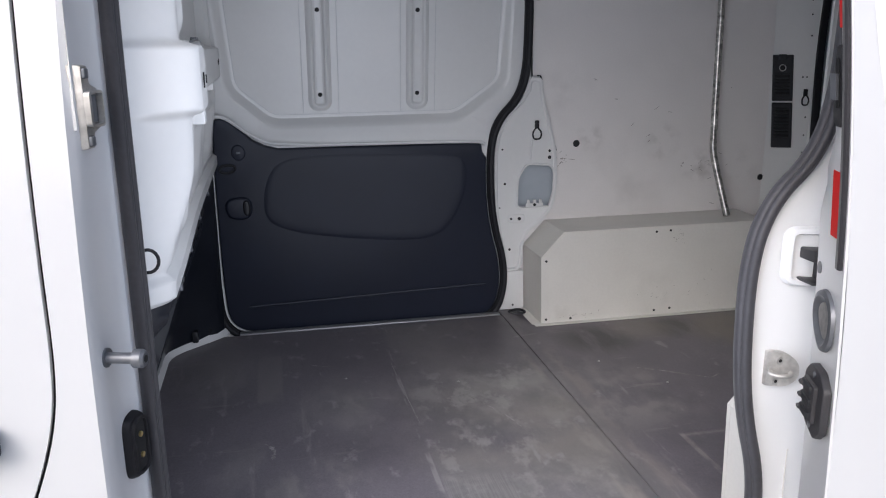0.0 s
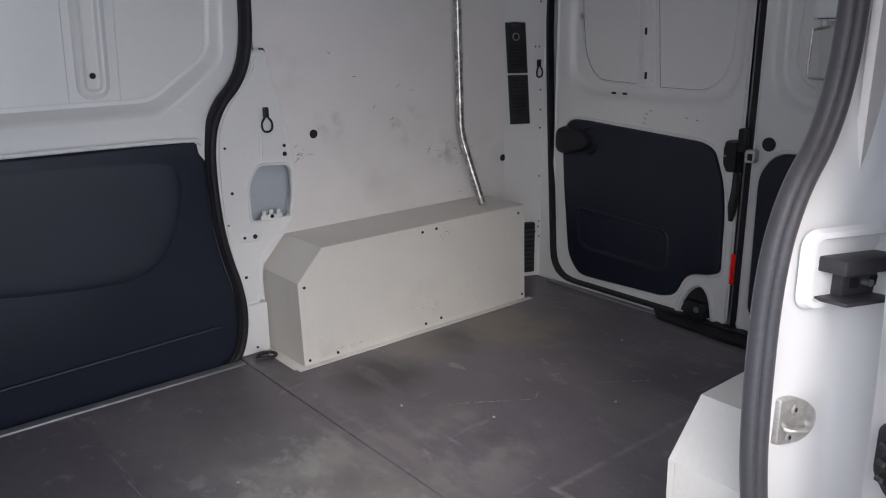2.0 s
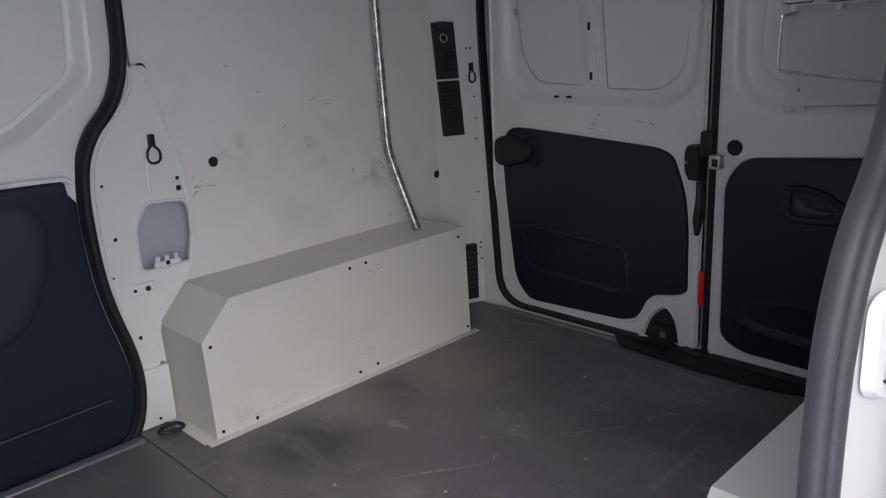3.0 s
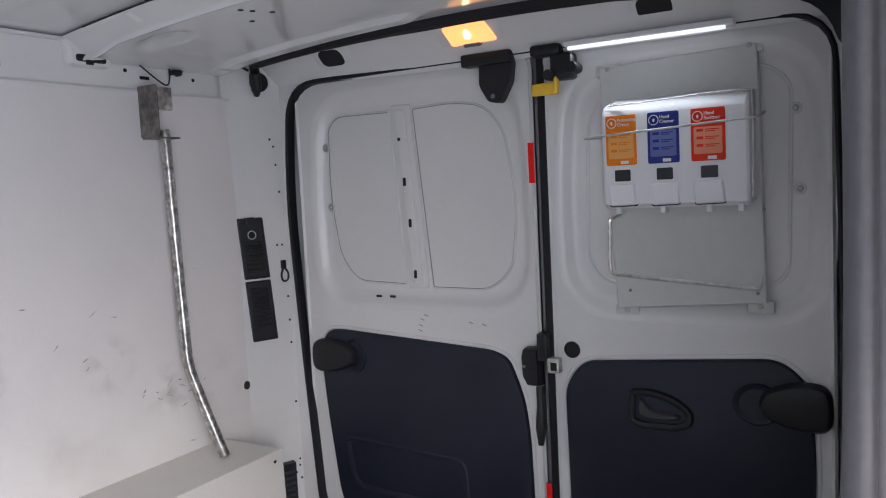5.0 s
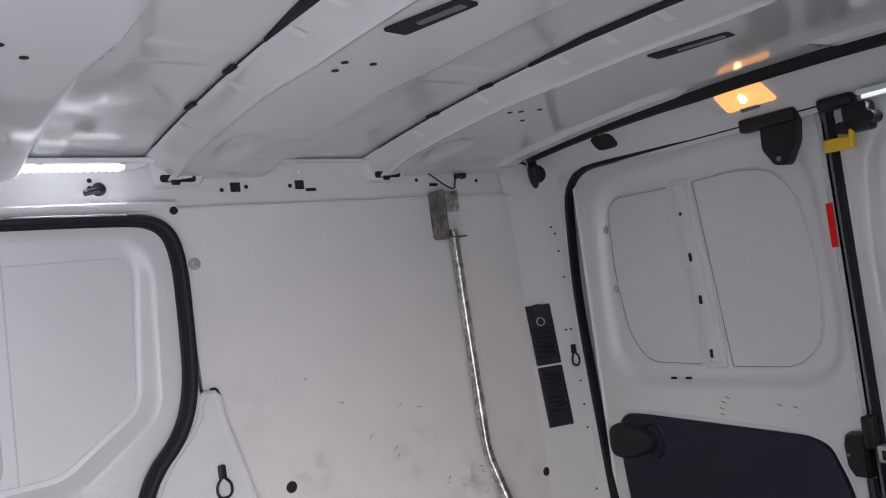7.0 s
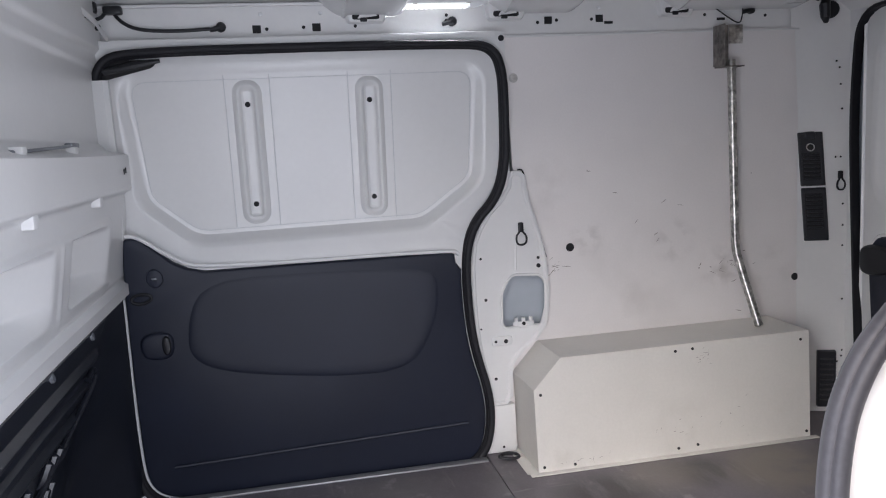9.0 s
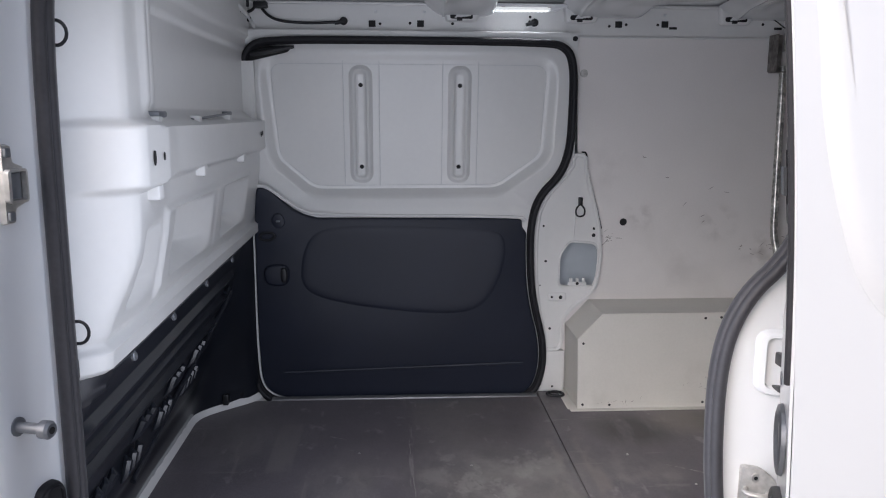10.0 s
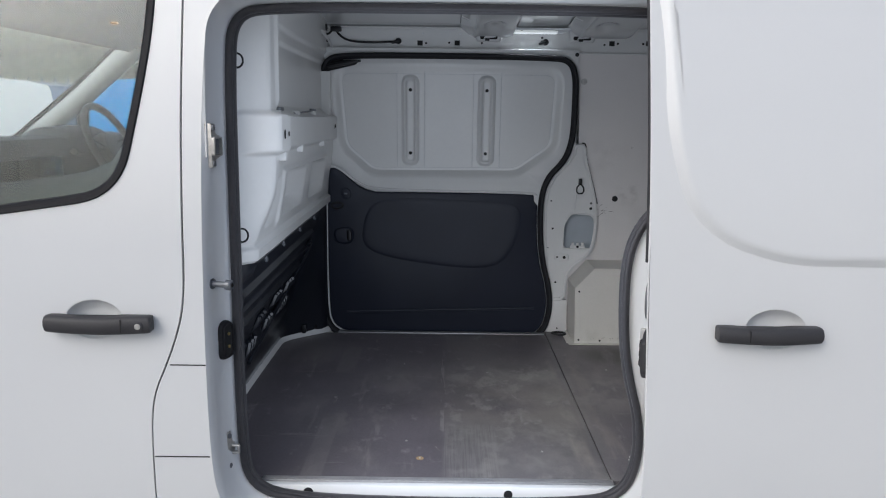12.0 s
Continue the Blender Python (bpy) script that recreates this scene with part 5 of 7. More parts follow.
for x, y, w, l in ((1.122, 0.830, 0.034, 0.13), (1.700, 0.800, 0.034, 0.14)):
    zz = roof_z(y) - 0.0392
    slot = part("bow_slot", sheet([rounded([(x - w, y + l * 0.5), (x + w * 0.4, y + l * 0.55), (x + w * 1.3, y - l * 0.5), (x + w * 0.1, y - l * 0.55)], 0.008, 3)], on_z(zz), 0.003), DARK, roof)
    part("slot_tongue", sheet([rounded([(x - w * 0.2, y + l * 0.15), (x + w * 0.2, y + l * 0.2), (x + w * 0.9, y - l * 0.42), (x + w * 0.4, y - l * 0.46)], 0.004, 2)], on_z(zz - 0.0012), 0.001), STEEL_GREY, slot)
for x, y in ((1.113, 1.043), (1.118, 1.083), (1.166, 1.040), (0.625, 1.08), (0.66, 1.12), (1.665, 1.25), (1.69, 1.24), (1.73, 1.22), (1.75, 1.30)):
    part("hole", disc((x, y, roof_z(y) - (0.0382 if x > 1.5 else 0.0362)), (0, 0, 1), 0.0065, 0.006, 12), DARK, roof)
part("wire_loom", tube([(2.085, y, roof_z(y) - 0.032) for y in span(0.15, 1.60, 14)] + [(2.10, 1.64, 1.985), (2.125, 1.655, 1.955)], [0.027] * 9 + [0.023, 0.020, 0.017, 0.015, 0.014, 0.013, 0.012], 10), RUBBER, roof, "black taped wiring loom")
part("cable", tube(smooth([(2.10, 1.66, 1.97), (2.03, 1.68, 2.0), (2.0, 1.69, 2.012)], 2, False), 0.004, 6), PLASTIC, roof)
part("cable_plug", box((1.975, 1.675, 2.0), (2.005, 1.705, 2.015), 0.003), PLASTIC, roof)
part("cable", tube(smooth([(2.09, 0.62, 2.0), (2.11, 0.5, 1.99), (2.12, 0.40, 2.0), (2.11, 0.33, 2.02)], 2, False), 0.004, 6), PLASTIC, roof)

# ---- rear frame and doors ----
REAR = rounded([(0.165, 0.60), (1.565, 0.60), (1.605, 1.2), (1.625, 1.6), (1.60, 1.925), (0.165, 1.925), (0.150, 1.2)], [0.06, 0.1, 0.3, 0.3, 0.10, 0.10, 0.3], 6)
outer = [Vector(p) for p in ((-0.02, FZ - 0.05), (1.80, FZ - 0.05), (1.80, 2.06), (-0.02, 2.06))]
bm = sheet([outer, offset(REAR, 0.012)], on_x(2.203), 0.03)
wall_rear = structure("wall_rear", bm, INNER, "white painted rear door frame of the van", "body panel")
rings = [[Vector((2.205 - w, p.x, p.y)) for p in offset(REAR, d)] for d, w in ((0.013, 0), (0.012, 0.008), (0.007, 0.011), (0.001, 0.008), (0.0, -0.02))]
part("rear_skin", box((2.268, -0.02, 0.40), (2.30, 1.80, 2.07), 0.01), PAINT, wall_rear, "white outer rear skin")
part("rear_seal", loft(rings), RUBBER, wall_rear, "black rubber rear door seal")
HEAD = ((2.206, 1.928), (2.198, 1.938), (2.150, 1.985), (2.115, 2.015), (2.10, 2.03))
head = part("rear_header", loft([[Vector((x, y, z - (0.012 * step(1.52, 1.15, y) if z < 1.94 else 0.0))) for x, z in HEAD] for y in span(0.05, 1.74, 24)], False), INNER, wall_rear, "white slanted rear header panel")


def on_head(u, v, w):
    """u across the van, v up the header's slanted face, w out of it."""
    d = Vector((-0.048, 0.047)).normalized()
    n = Vector((-d.y, d.x))
    return Vector((2.150 + d.x * v + n.x * w, u, 1.985 + d.y * v + n.y * w))


for y in (1.399, 0.507):
    part("oval_hole", raised(rect(y - 0.039, -0.034, y + 0.039, 0.020, 0.022, 6), on_head, 0.0025, 0.001), DARK, head)
    part("hole_pressing", raised(rect(y - 0.075, -0.045, y + 0.055, 0.026, 0.02, 5), lambda u, v, w: on_head(u, v, w), 0.0015, 0.001), INNER, head)
part("lamp_rim", raised(rect(0.873, -0.040, 1.053, 0.042, 0.02, 4), on_head, 0.003, 0.002), INNER, head)
lamp = thing("load_lamp", (2.14, 0.975, 1.98), "lit amber interior lamp set in the rear header", "lamp")
part("lens", raised(rounded([(0.893, -0.026), (1.020, -0.028), (1.030, 0.030), (0.908, 0.032)], 0.008, 3), lambda u, v, w: on_head(u, v, w + 0.003), 0.008, 0.006), AMBER, lamp, "glowing amber lamp lens")
part("bulb", tube([on_head(0.963, -0.006, 0.0085), on_head(0.963, 0.0, 0.0115), on_head(0.963, 0.012, 0.0115), on_head(0.963, 0.018, 0.0085)], [0.004, 0.009, 0.008, 0.004], 12), BULB, lamp, "bright bulb glow")
part("lamp_catch", raised(rect(0.938, -0.034, 0.988, -0.020, 0.005), lambda u, v, w: on_head(u, v, w + 0.004), 0.008, 0.003), STEEL_GREY, lamp)
spot("hole", head, on_head(0.945, -0.055, 0.001), (-0.7, 0, -0.7), 0.004)
led2 = thing("led_light", (2.19, 0.51, 1.935), "lit white LED strip over the rear door", "light", "led lights")
part("housing", box((2.160, 0.345, 1.922), (2.196, 0.722, 1.934), 0.002), WHITE_PLASTIC, led2)
part("diffuser", box((2.164, 0.362, 1.914), (2.174, 0.715, 1.9215), 0.002), LED_DULL, led2, "faintly glowing LED diffuser")
part("grab_hook", join(disc((2.142, 1.664, 1.940), (-0.371, -0.928, 0), 0.028, 0.010, 20, None, 0.003), tube([(2.125, 1.655, 1.985), (2.105, 1.64, 1.95), (2.108, 1.64, 1.915), (2.118, 1.65, 1.90)], [0.010, 0.017, 0.015, 0.008], 10)), PLASTIC, wall_rear, "black plastic harness cover")


def rear_door(y0, y1, hinge, label):
    """One rear door from inside; hinge: the y of its hinge side."""
    d = thing("rear_door", (2.25, (y0 + y1) / 2, 0.60), label, "door", "rear doors")
    out = rect(y0, 0.585, y1, 1.935, 0.04)
    hi = y1 if hinge > MID else y0
    s = 1 if hinge > MID else -1
    lo_y, hi_y = (y0 + 0.055, y1 - 0.085) if s > 0 else (y0 + 0.045, y1 - 0.07)
    win = rounded([(lo_y, 1.315), (hi_y, 1.315), (hi_y + 0.005, 1.62), (hi_y - 0.02, 1.855), (lo_y + 0.02, 1.855), (lo_y - 0.005, 1.62)], [0.11, 0.11, 0.3, 0.09, 0.09, 0.3], 7)
    part("door_panel", sheet([out, offset(win, 0.045)], on_x(2.222), 0.012), INNER, d)
    rings = [[Vector((2.222 + w, p.x, p.y)) for p in offset(win, dd)] for dd, w in ((0.045, 0.0), (0.035, 0.001), (0.022, 0.008), (0.012, 0.020), (0.0, 0.026), (-0.012, 0.027))]
    part("window_rim", loft(rings), INNER, d)
    part("window_panel", sheet([offset(win, -0.010)], on_x(2.249), 0.01), INNER, d)
    part("edge_flange", loft([[Vector((x, p.x, p.y)) for p in offset(out, o)] for o, x in ((-0.012, 2.222), (-0.006, 2.215), (0.0, 2.222), (0.0, 2.26))]), INNER, d)
    return d, win


rear_l, win_l = rear_door(0.832, 1.600, 1.6, "closed white rear door with black trim, blanked window")
rear_r, win_r = rear_door(0.160, 0.805, 0.15, "closed white rear door carrying a cleaner station")
def washer_screw(parent, c):
    b = part("washer", disc(c, (-1, 0, 0), 0.0125, 0.002, 20, None, 0.001), STEEL, parent)
    part("screw_rim", disc((c[0] - 0.002, c[1], c[2]), (-1, 0, 0), 0.0068, 0.0008, 16), STEEL_GREY, b)
    part("screw_head", disc((c[0] - 0.0026, c[1], c[2]), (-1, 0, 0), 0.0052, 0.0026, 12, None, 0.0015), STEEL, b)


# left: two sunk window fields and a ribbed post between them
for fld in (rounded([(1.255, 1.343), (1.425, 1.350), (1.480, 1.425), (1.506, 1.60), (1.500, 1.80), (1.465, 1.828), (1.284, 1.826)], [0.006, 0.08, 0.06, 0.2, 0.04, 0.03, 0.006], 6),
            rounded([(1.162, 1.336), (0.985, 1.334), (0.920, 1.39), (0.899, 1.56), (0.930, 1.75), (0.985, 1.818), (1.08, 1.833), (1.204, 1.827)], [0.006, 0.06, 0.06, 0.2, 0.1, 0.06, 0.06, 0.006], 6)):
    rings = [[Vector((2.249 + w, p.x, p.y)) for p in offset(fld, dd)] for dd, w in ((0.006, -0.0002), (0.003, -0.0035), (0.001, -0.0038), (0.0, 0.0))]
    part("field_edge", loft(rings), INNER, rear_l)
    part("field_joint", tube([Vector((2.2486, p.x, p.y)) for p in fld + fld[:1]], 0.0013, 5, None, False), JOINT_DARK, rear_l)
    part("field_panel", sheet([offset(fld, -0.001)], on_x(2.2487), 0.001), INNER, rear_l)
post = part("window_post", raised(rounded([(1.176, 1.332), (1.240, 1.330), (1.277, 1.845), (1.210, 1.842)], 0.008, 3), lambda u, v, w: Vector((2.249 - w, u, v)), 0.006, 0.006), INNER, rear_l)
part("post_rib", raised(rounded([(1.192, 1.345), (1.228, 1.344), (1.264, 1.832), (1.226, 1.830)], 0.010, 3), lambda u, v, w: Vector((2.2430 - w, u, v)), 0.006, 0.010), INNER, post)
for y, z, h in ((1.246, 1.748, 0.005), (1.235, 1.630, 0.012), (1.223, 1.515, 0.012), (1.214, 1.372, 0.012)):
    part("slot", raised(rect(y - 0.0050, z - h, y + 0.0050, z + h, 0.0045), lambda u, v, w: Vector((2.2372 - w, u, v)), 0.001, 0.0005), DARK, post)
for y, z in ((1.509, 1.741), (1.501, 1.566)):
    washer_screw(rear_l, (2.243, y, z))
for y, z in ((0.237, 1.743), (0.230, 1.571)):
    washer_screw(rear_r, (2.2490, y, z))
rim_r = rounded([(0.665, 1.36), (0.255, 1.36), (0.245, 1.80), (0.30, 1.845), (0.60, 1.845), (0.70, 1.77), (0.71, 1.42)], 0.06, 5)
part("field_edge", loft([[Vector((2.249 + w, p.x, p.y)) for p in offset(rim_r, dd)] for dd, w in ((0.005, -0.0005), (0.002, -0.003), (-0.001, -0.003), (-0.004, 0.0))]), INNER, rear_r)
for y in (1.331, 1.284):
    part("slot", raised(rect(y - 0.010, 1.306, y + 0.010, 1.313, 0.002), lambda u, v, w: Vector((2.2215 - w, u, v)), 0.001, 0.0005), DARK, rear_l)
for y, z in ((1.170, 1.258), (1.183, 1.246), (1.190, 1.230), (1.192, 1.215), (0.99, 1.24), (1.03, 1.244)):
    part("scratch", tube([(2.2212, y, z), (2.2212, y + 0.012, z + 0.004)], 0.0012, 5), SCUFF, rear_l)
# trim panels below
lo_l = rounded([(0.869, 0.765), (0.905, 0.750), (0.990, 0.735), (1.030, 0.650), (1.08, 0.634), (1.45, 0.622), (1.505, 0.690), (1.540, 0.97), (1.553, 1.15), (1.52, 1.205), (1.46, 1.207), (0.972, 1.177), (0.925, 1.158), (0.886, 1.06), (0.873, 0.96)], [0.03, 0.02, 0.04, 0.03, 0.03, 0.05, 0.06, 0.1, 0.05, 0.04, 0.05, 0.04, 0.04, 0.06, 0.1], 5)
tl = part("trim_panel", raised(lo_l, lambda u, v, w: Vector((2.223 - w, u, v)), 0.014, 0.008), TRIM, rear_l, "black moulded plastic trim panel")
part("trim_bead", loft([[Vector((2.222 - w, p.x, p.y)) for p in offset(lo_l, dd)] for dd, w in ((0.012, 0.0), (0.008, 0.004), (0.003, 0.004), (0.001, 0.0))]), INNER, rear_l)
cov = smooth([(1.572, 1.085), (1.574, 1.150), (1.560, 1.176), (1.50, 1.180), (1.43, 1.168), (1.405, 1.138), (1.418, 1.106), (1.47, 1.086), (1.53, 1.074)], 2)
part("stop_cover", raised(cov, lambda u, v, w: Vector((2.211 - w, u, v)), 0.024, 0.016), PLASTIC, rear_l, "black plastic door check cover")
sock = [Vector((1.420 + 0.036 * math.cos(a), 1.136 + 0.046 * math.sin(a))) for a in span(0, 2 * math.pi * 23 / 24, 24)]
part("cover_socket", loft([[Vector((2.2092 - w, p.x, p.y)) for p in offset(sock, dd)] for dd, w in ((0.006, 0.0), (0.002, 0.006), (-0.003, 0.004), (-0.012, -0.006), (-0.026, -0.010))]), TRIM, tl)
pk = rounded([(1.445, 0.735), (1.472, 0.885), (1.07, 0.865), (1.06, 0.72)], [0.05, 0.03, 0.03, 0.05], 5)
part("pocket", loft([[Vector((2.2092 - w, p.x, p.y)) for p in offset(pk, dd)] for dd, w in ((0.006, 0.0), (0.001, 0.003), (-0.006, 0.002), (-0.030, -0.004))]), TRIM, tl)
lo_r = rounded([(0.765, 0.66), (0.70, 0.628), (0.215, 0.62), (0.200, 0.98), (0.212, 1.15), (0.272, 1.203), (0.725, 1.168), (0.772, 1.10)], [0.05, 0.05, 0.05, 0.2, 0.06, 0.06, 0.05, 0.05], 5)
tr = part("trim_panel", raised(lo_r, lambda u, v, w: Vector((2.223 - w, u, v)), 0.014, 0.008), TRIM, rear_r, "black moulded plastic trim panel")
part("trim_bead", loft([[Vector((2.222 - w, p.x, p.y)) for p in offset(lo_r, dd)] for dd, w in ((0.012, 0.0), (0.008, 0.004), (0.003, 0.004), (0.001, 0.0))]), INNER, rear_r)
hb = rounded([(0.600, 1.104), (0.556, 1.108), (0.500, 1.094), (0.464, 1.066), (0.464, 1.040), (0.490, 1.026), (0.580, 1.024), (0.604, 1.034)], [0.012, 0.03, 0.05, 0.02, 0.014, 0.02, 0.03, 0.012], 5)
hdl = part("inner_handle", loft([[Vector((2.2088 - w, p.x, p.y)) for p in offset(hb, dd)] for dd, w in ((0.008, 0.0), (0.004, 0.009), (-0.003, 0.011), (-0.009, 0.007), (-0.011, -0.012))]), PLASTIC, rear_r, "black plastic inner release handle", 50)
part("handle_well", sheet([offset(hb, -0.010)], on_x(2.2200), 0.002), PLASTIC, hdl)
lv = smooth([(0.584, 1.094), (0.570, 1.091), (0.557, 1.068), (0.530, 1.059), (0.486, 1.061), (0.484, 1.046), (0.520, 1.040), (0.585, 1.042)], 2)
part("handle_lever", raised(lv, lambda u, v, w: Vector((2.2205 - w, u, v)), 0.022, 0.006), HANDLE, hdl)
part("handle_screw", disc((2.2195, 0.517, 1.079), (-1, 0, 0), 0.006, 0.004, 12, None, 0.001), PLASTIC, hdl)
cov = smooth([(0.168, 1.055), (0.166, 1.12), (0.176, 1.152), (0.215, 1.160), (0.262, 1.152), (0.305, 1.134), (0.318, 1.100), (0.300, 1.070), (0.256, 1.056), (0.205, 1.048)], 2)
part("stop_cover", raised(cov, lambda u, v, w: Vector((2.211 - w, u, v)), 0.026, 0.016), PLASTIC, rear_r, "black plastic door check cover")
sock = [Vector((0.318 + 0.046 * math.cos(a), 1.100 + 0.042 * math.sin(a))) for a in span(0, 2 * math.pi * 23 / 24, 24)]
part("cover_socket", loft([[Vector((2.2092 - w, p.x, p.y)) for p in offset(sock, dd)] for dd, w in ((0.006, 0.0), (0.002, 0.006), (-0.003, 0.004), (-0.014, -0.006), (-0.030, -0.010))]), TRIM, tr)
pk = smooth([(0.70, 0.70), (0.70, 0.76), (0.66, 0.79), (0.30, 0.80), (0.27, 0.76), (0.27, 0.69)], 2)
part("pocket", loft([[Vector((2.2092 - w, p.x, p.y)) for p in offset(pk, dd)] for dd, w in ((0.012, 0.0), (0.005, 0.008), (-0.003, 0.008), (-0.02, 0.001))]), TRIM, tr)
part("plug", disc((2.222, 0.752, 1.192), (-1, 0, 0), 0.021, 0.004, 20, None, 0.002), PLASTIC, rear_r, "black round rubber plug")
# cut-out with black hinge at the foot of the left door
co = smooth([(1.008, 0.596), (1.004, 0.615), (0.982, 0.672), (0.945, 0.706), (0.925, 0.704), (0.902, 0.672), (0.890, 0.612), (0.888, 0.596)], 2)
part("foot_arch", loft([[Vector((2.2205 - w, p.x, p.y)) for p in offset(co, dd)] for dd, w in ((0.020, 0.0), (0.012, 0.010), (0.004, 0.010), (-0.004, 0.0))]), INNER, rear_l)
part("foot_recess", sheet([offset(co, -0.004)], on_x(2.2188), 0.003), DARK, rear_l)
ft = part("lower_catch", box((2.19, 0.900, 0.590), (2.2175, 0.978, 0.655), 0.006), PLASTIC, rear_l, "black lower door catch")
spot("bolt", ft, (2.19, 0.925, 0.632), (-1, 0, 0), 0.010, STEEL_GREY, 0.004)
part("centre_seal", box((2.214, 0.797, 0.60), (2.226, 0.818, 1.945), 0.004), RUBBER, rear_l, "black rubber centre seal")
for y, z in ((0.832, 1.610), (0.818, 0.740)):
    part("reflector", box((2.2125, y - 0.001, z), (2.2152, y + 0.015, z + 0.100), 0.001), RED, rear_l, "red reflective strip")
# central latch gear
lt = thing("door_latch", (2.20, 0.84, 1.10), "black door latch with pull lever at the centre", "latch")
part("latch_case", raised(rounded([(0.826, 1.098), (0.862, 1.098), (0.876, 1.122), (0.878, 1.172), (0.872, 1.195), (0.826, 1.198)], 0.004, 2), lambda u, v, w: Vector((2.214 - w, u, v)), 0.034, 0.006), PLASTIC, lt)
spot("rivet", lt, (2.181, 0.866, 1.150), (-1, 0, 0), 0.004, STEEL_GREY, 0.003)
spot("rivet", lt, (2.181, 0.842, 1.146), (-1, 0, 0), 0.004, DARK, 0.003)
part("latch_top", box((2.182, 0.804, 1.165), (2.212, 0.832, 1.236), 0.006), PLASTIC, lt)
part("striker", box((2.185, 0.774, 1.136), (2.212, 0.806, 1.174), 0.004), STEEL, lt, "zinc striker")
part("striker_slot", box((2.183, 0.780, 1.144), (2.186, 0.796, 1.164), 0.001), DARK, lt)
part("pull_lever", tube([(2.19, 0.828, 1.10), (2.180, 0.822, 1.05), (2.170, 0.820, 1.00), (2.172, 0.824, 0.955)], [0.011, 0.012, 0.015, 0.007], 10), PLASTIC, lt, "black plastic pull lever")
# top catches
tc = thing("top_catch", (2.19, 0.93, 1.86), "black plastic catch at the top of the rear door", "latch")
part("catch_bar", box((2.175, 0.868, 1.908), (2.213, 1.007, 1.940), 0.006), PLASTIC, tc)
part("catch_body", loft([[Vector((x, p.x, p.y)) for p in rounded([(0.869, 1.918), (0.958, 1.918), (0.961, 1.860), (0.936, 1.817), (0.906, 1.812), (0.877, 1.862)], 0.01, 3)] for x in (2.185, 2.215)], True, True), PLASTIC, tc)
spot("rivet", tc, (2.185, 0.922, 1.83), (-1, 0, 0), 0.006, STEEL_GREY, 0.003)
tc2 = thing("top_catch", (2.19, 0.74, 1.87), "black hinge catch with a yellow plastic tab", "latch")
part("catch_arm", box((2.170, 0.738, 1.910), (2.212, 0.815, 1.938), 0.008), PLASTIC, tc2)
part("catch_body", box((2.165, 0.706, 1.850), (2.21, 0.762, 1.912), 0.008), PLASTIC, tc2)
part("roller", tube([(2.16, 0.706, 1.875), (2.205, 0.706, 1.875)], 0.013, 14), PLASTIC, tc2)
part("roller", tube([(2.155, 0.762, 1.862), (2.20, 0.762, 1.862)], 0.013, 14), PLASTIC, tc2)
bm = box((2.172, 0.749, 1.817), (2.180, 0.812, 1.846), 0.003)
tube([(2.172, 0.749, 1.818), (2.172, 0.746, 1.872)], 0.007, 10, bm)
part("yellow_tab", bm, YELLOW, tc2, "yellow plastic release tab")

# ---- hand cleaner station on the right rear door ----
st = thing("soap_dispenser", (2.20, 0.475, 1.30), "white three-way hand cleaner dispenser on a grey plate", "dispenser")
plate = part("back_plate", raised([Vector(p) for p in ((0.296, 1.322), (0.633, 1.300), (0.662, 1.872), (0.308, 1.888))], lambda u, v, w: Vector((2.2385 - w, u, v)), 0.014, 0.003), GREY_PLATE, st, "grey painted steel back plate")
for y, z in ((0.325, 1.883), (0.64, 1.867), (0.31, 1.316), (0.61, 1.297)):
    part("plate_tab", box((2.226, y - 0.028, z - 0.016), (2.2385, y + 0.028, z + 0.012), 0.003), GREY_PLATE, plate)
    screw(plate, (2.226, y, z), (-1, 0, 0), 0.006)
for y, z in ((0.60, 1.345), (0.315, 1.345), (0.30, 1.53)):
    spot("rivet", plate, (2.2245, y, z), (-1, 0, 0), 0.004, STEEL_GREY, 0.002)
prof = [(2.224, 1.548), (2.165, 1.542), (2.150, 1.552), (2.148, 1.640), (2.146, 1.752), (2.150, 1.762), (2.165, 1.776), (2.224, 1.792)]
rings = []
for y, k in ((0.634, 0.0), (0.632, 0.6), (0.626, 1.0), (0.322, 1.0), (0.316, 0.6), (0.314, 0.0)):
    rings.append([Vector((x + (0.010 * (1 - k) if x < 2.2 else 0), y, z + (0.006 * (1 - k) if z < 1.6 else -0.006 * (1 - k) if z > 1.7 else 0))) for x, z in prof])
body = part("casing", loft(rings, True, True), WHITE_PLASTIC, st, "white plastic dispenser casing")


def on_face(x):
    return lambda u, v, w: Vector((x - w, u, v))


def lettering(text, y, z, size, mat, parent, x=2.1436, bold=0.0):
    cu = bpy.data.curves.new("lettering", "FONT")
    cu.body, cu.size, cu.extrude, cu.offset = text, size, 0.0002, bold
    tmp = new("lettering_source", cu)
    me = bpy.data.meshes.new_from_object(tmp)
    bpy.data.objects.remove(tmp)
    m = Matrix(((0, 0, -1, x), (-1, 0, 0, y), (0, 1, 0, z), (0, 0, 0, 1)))
    me.transform(m)
    me.materials.clear()
    me.materials.append(mat)
    ob = new("lettering", me)
    ob.parent = parent
    return tagged(ob, "printed words " + text.lower().replace("\n", " "))


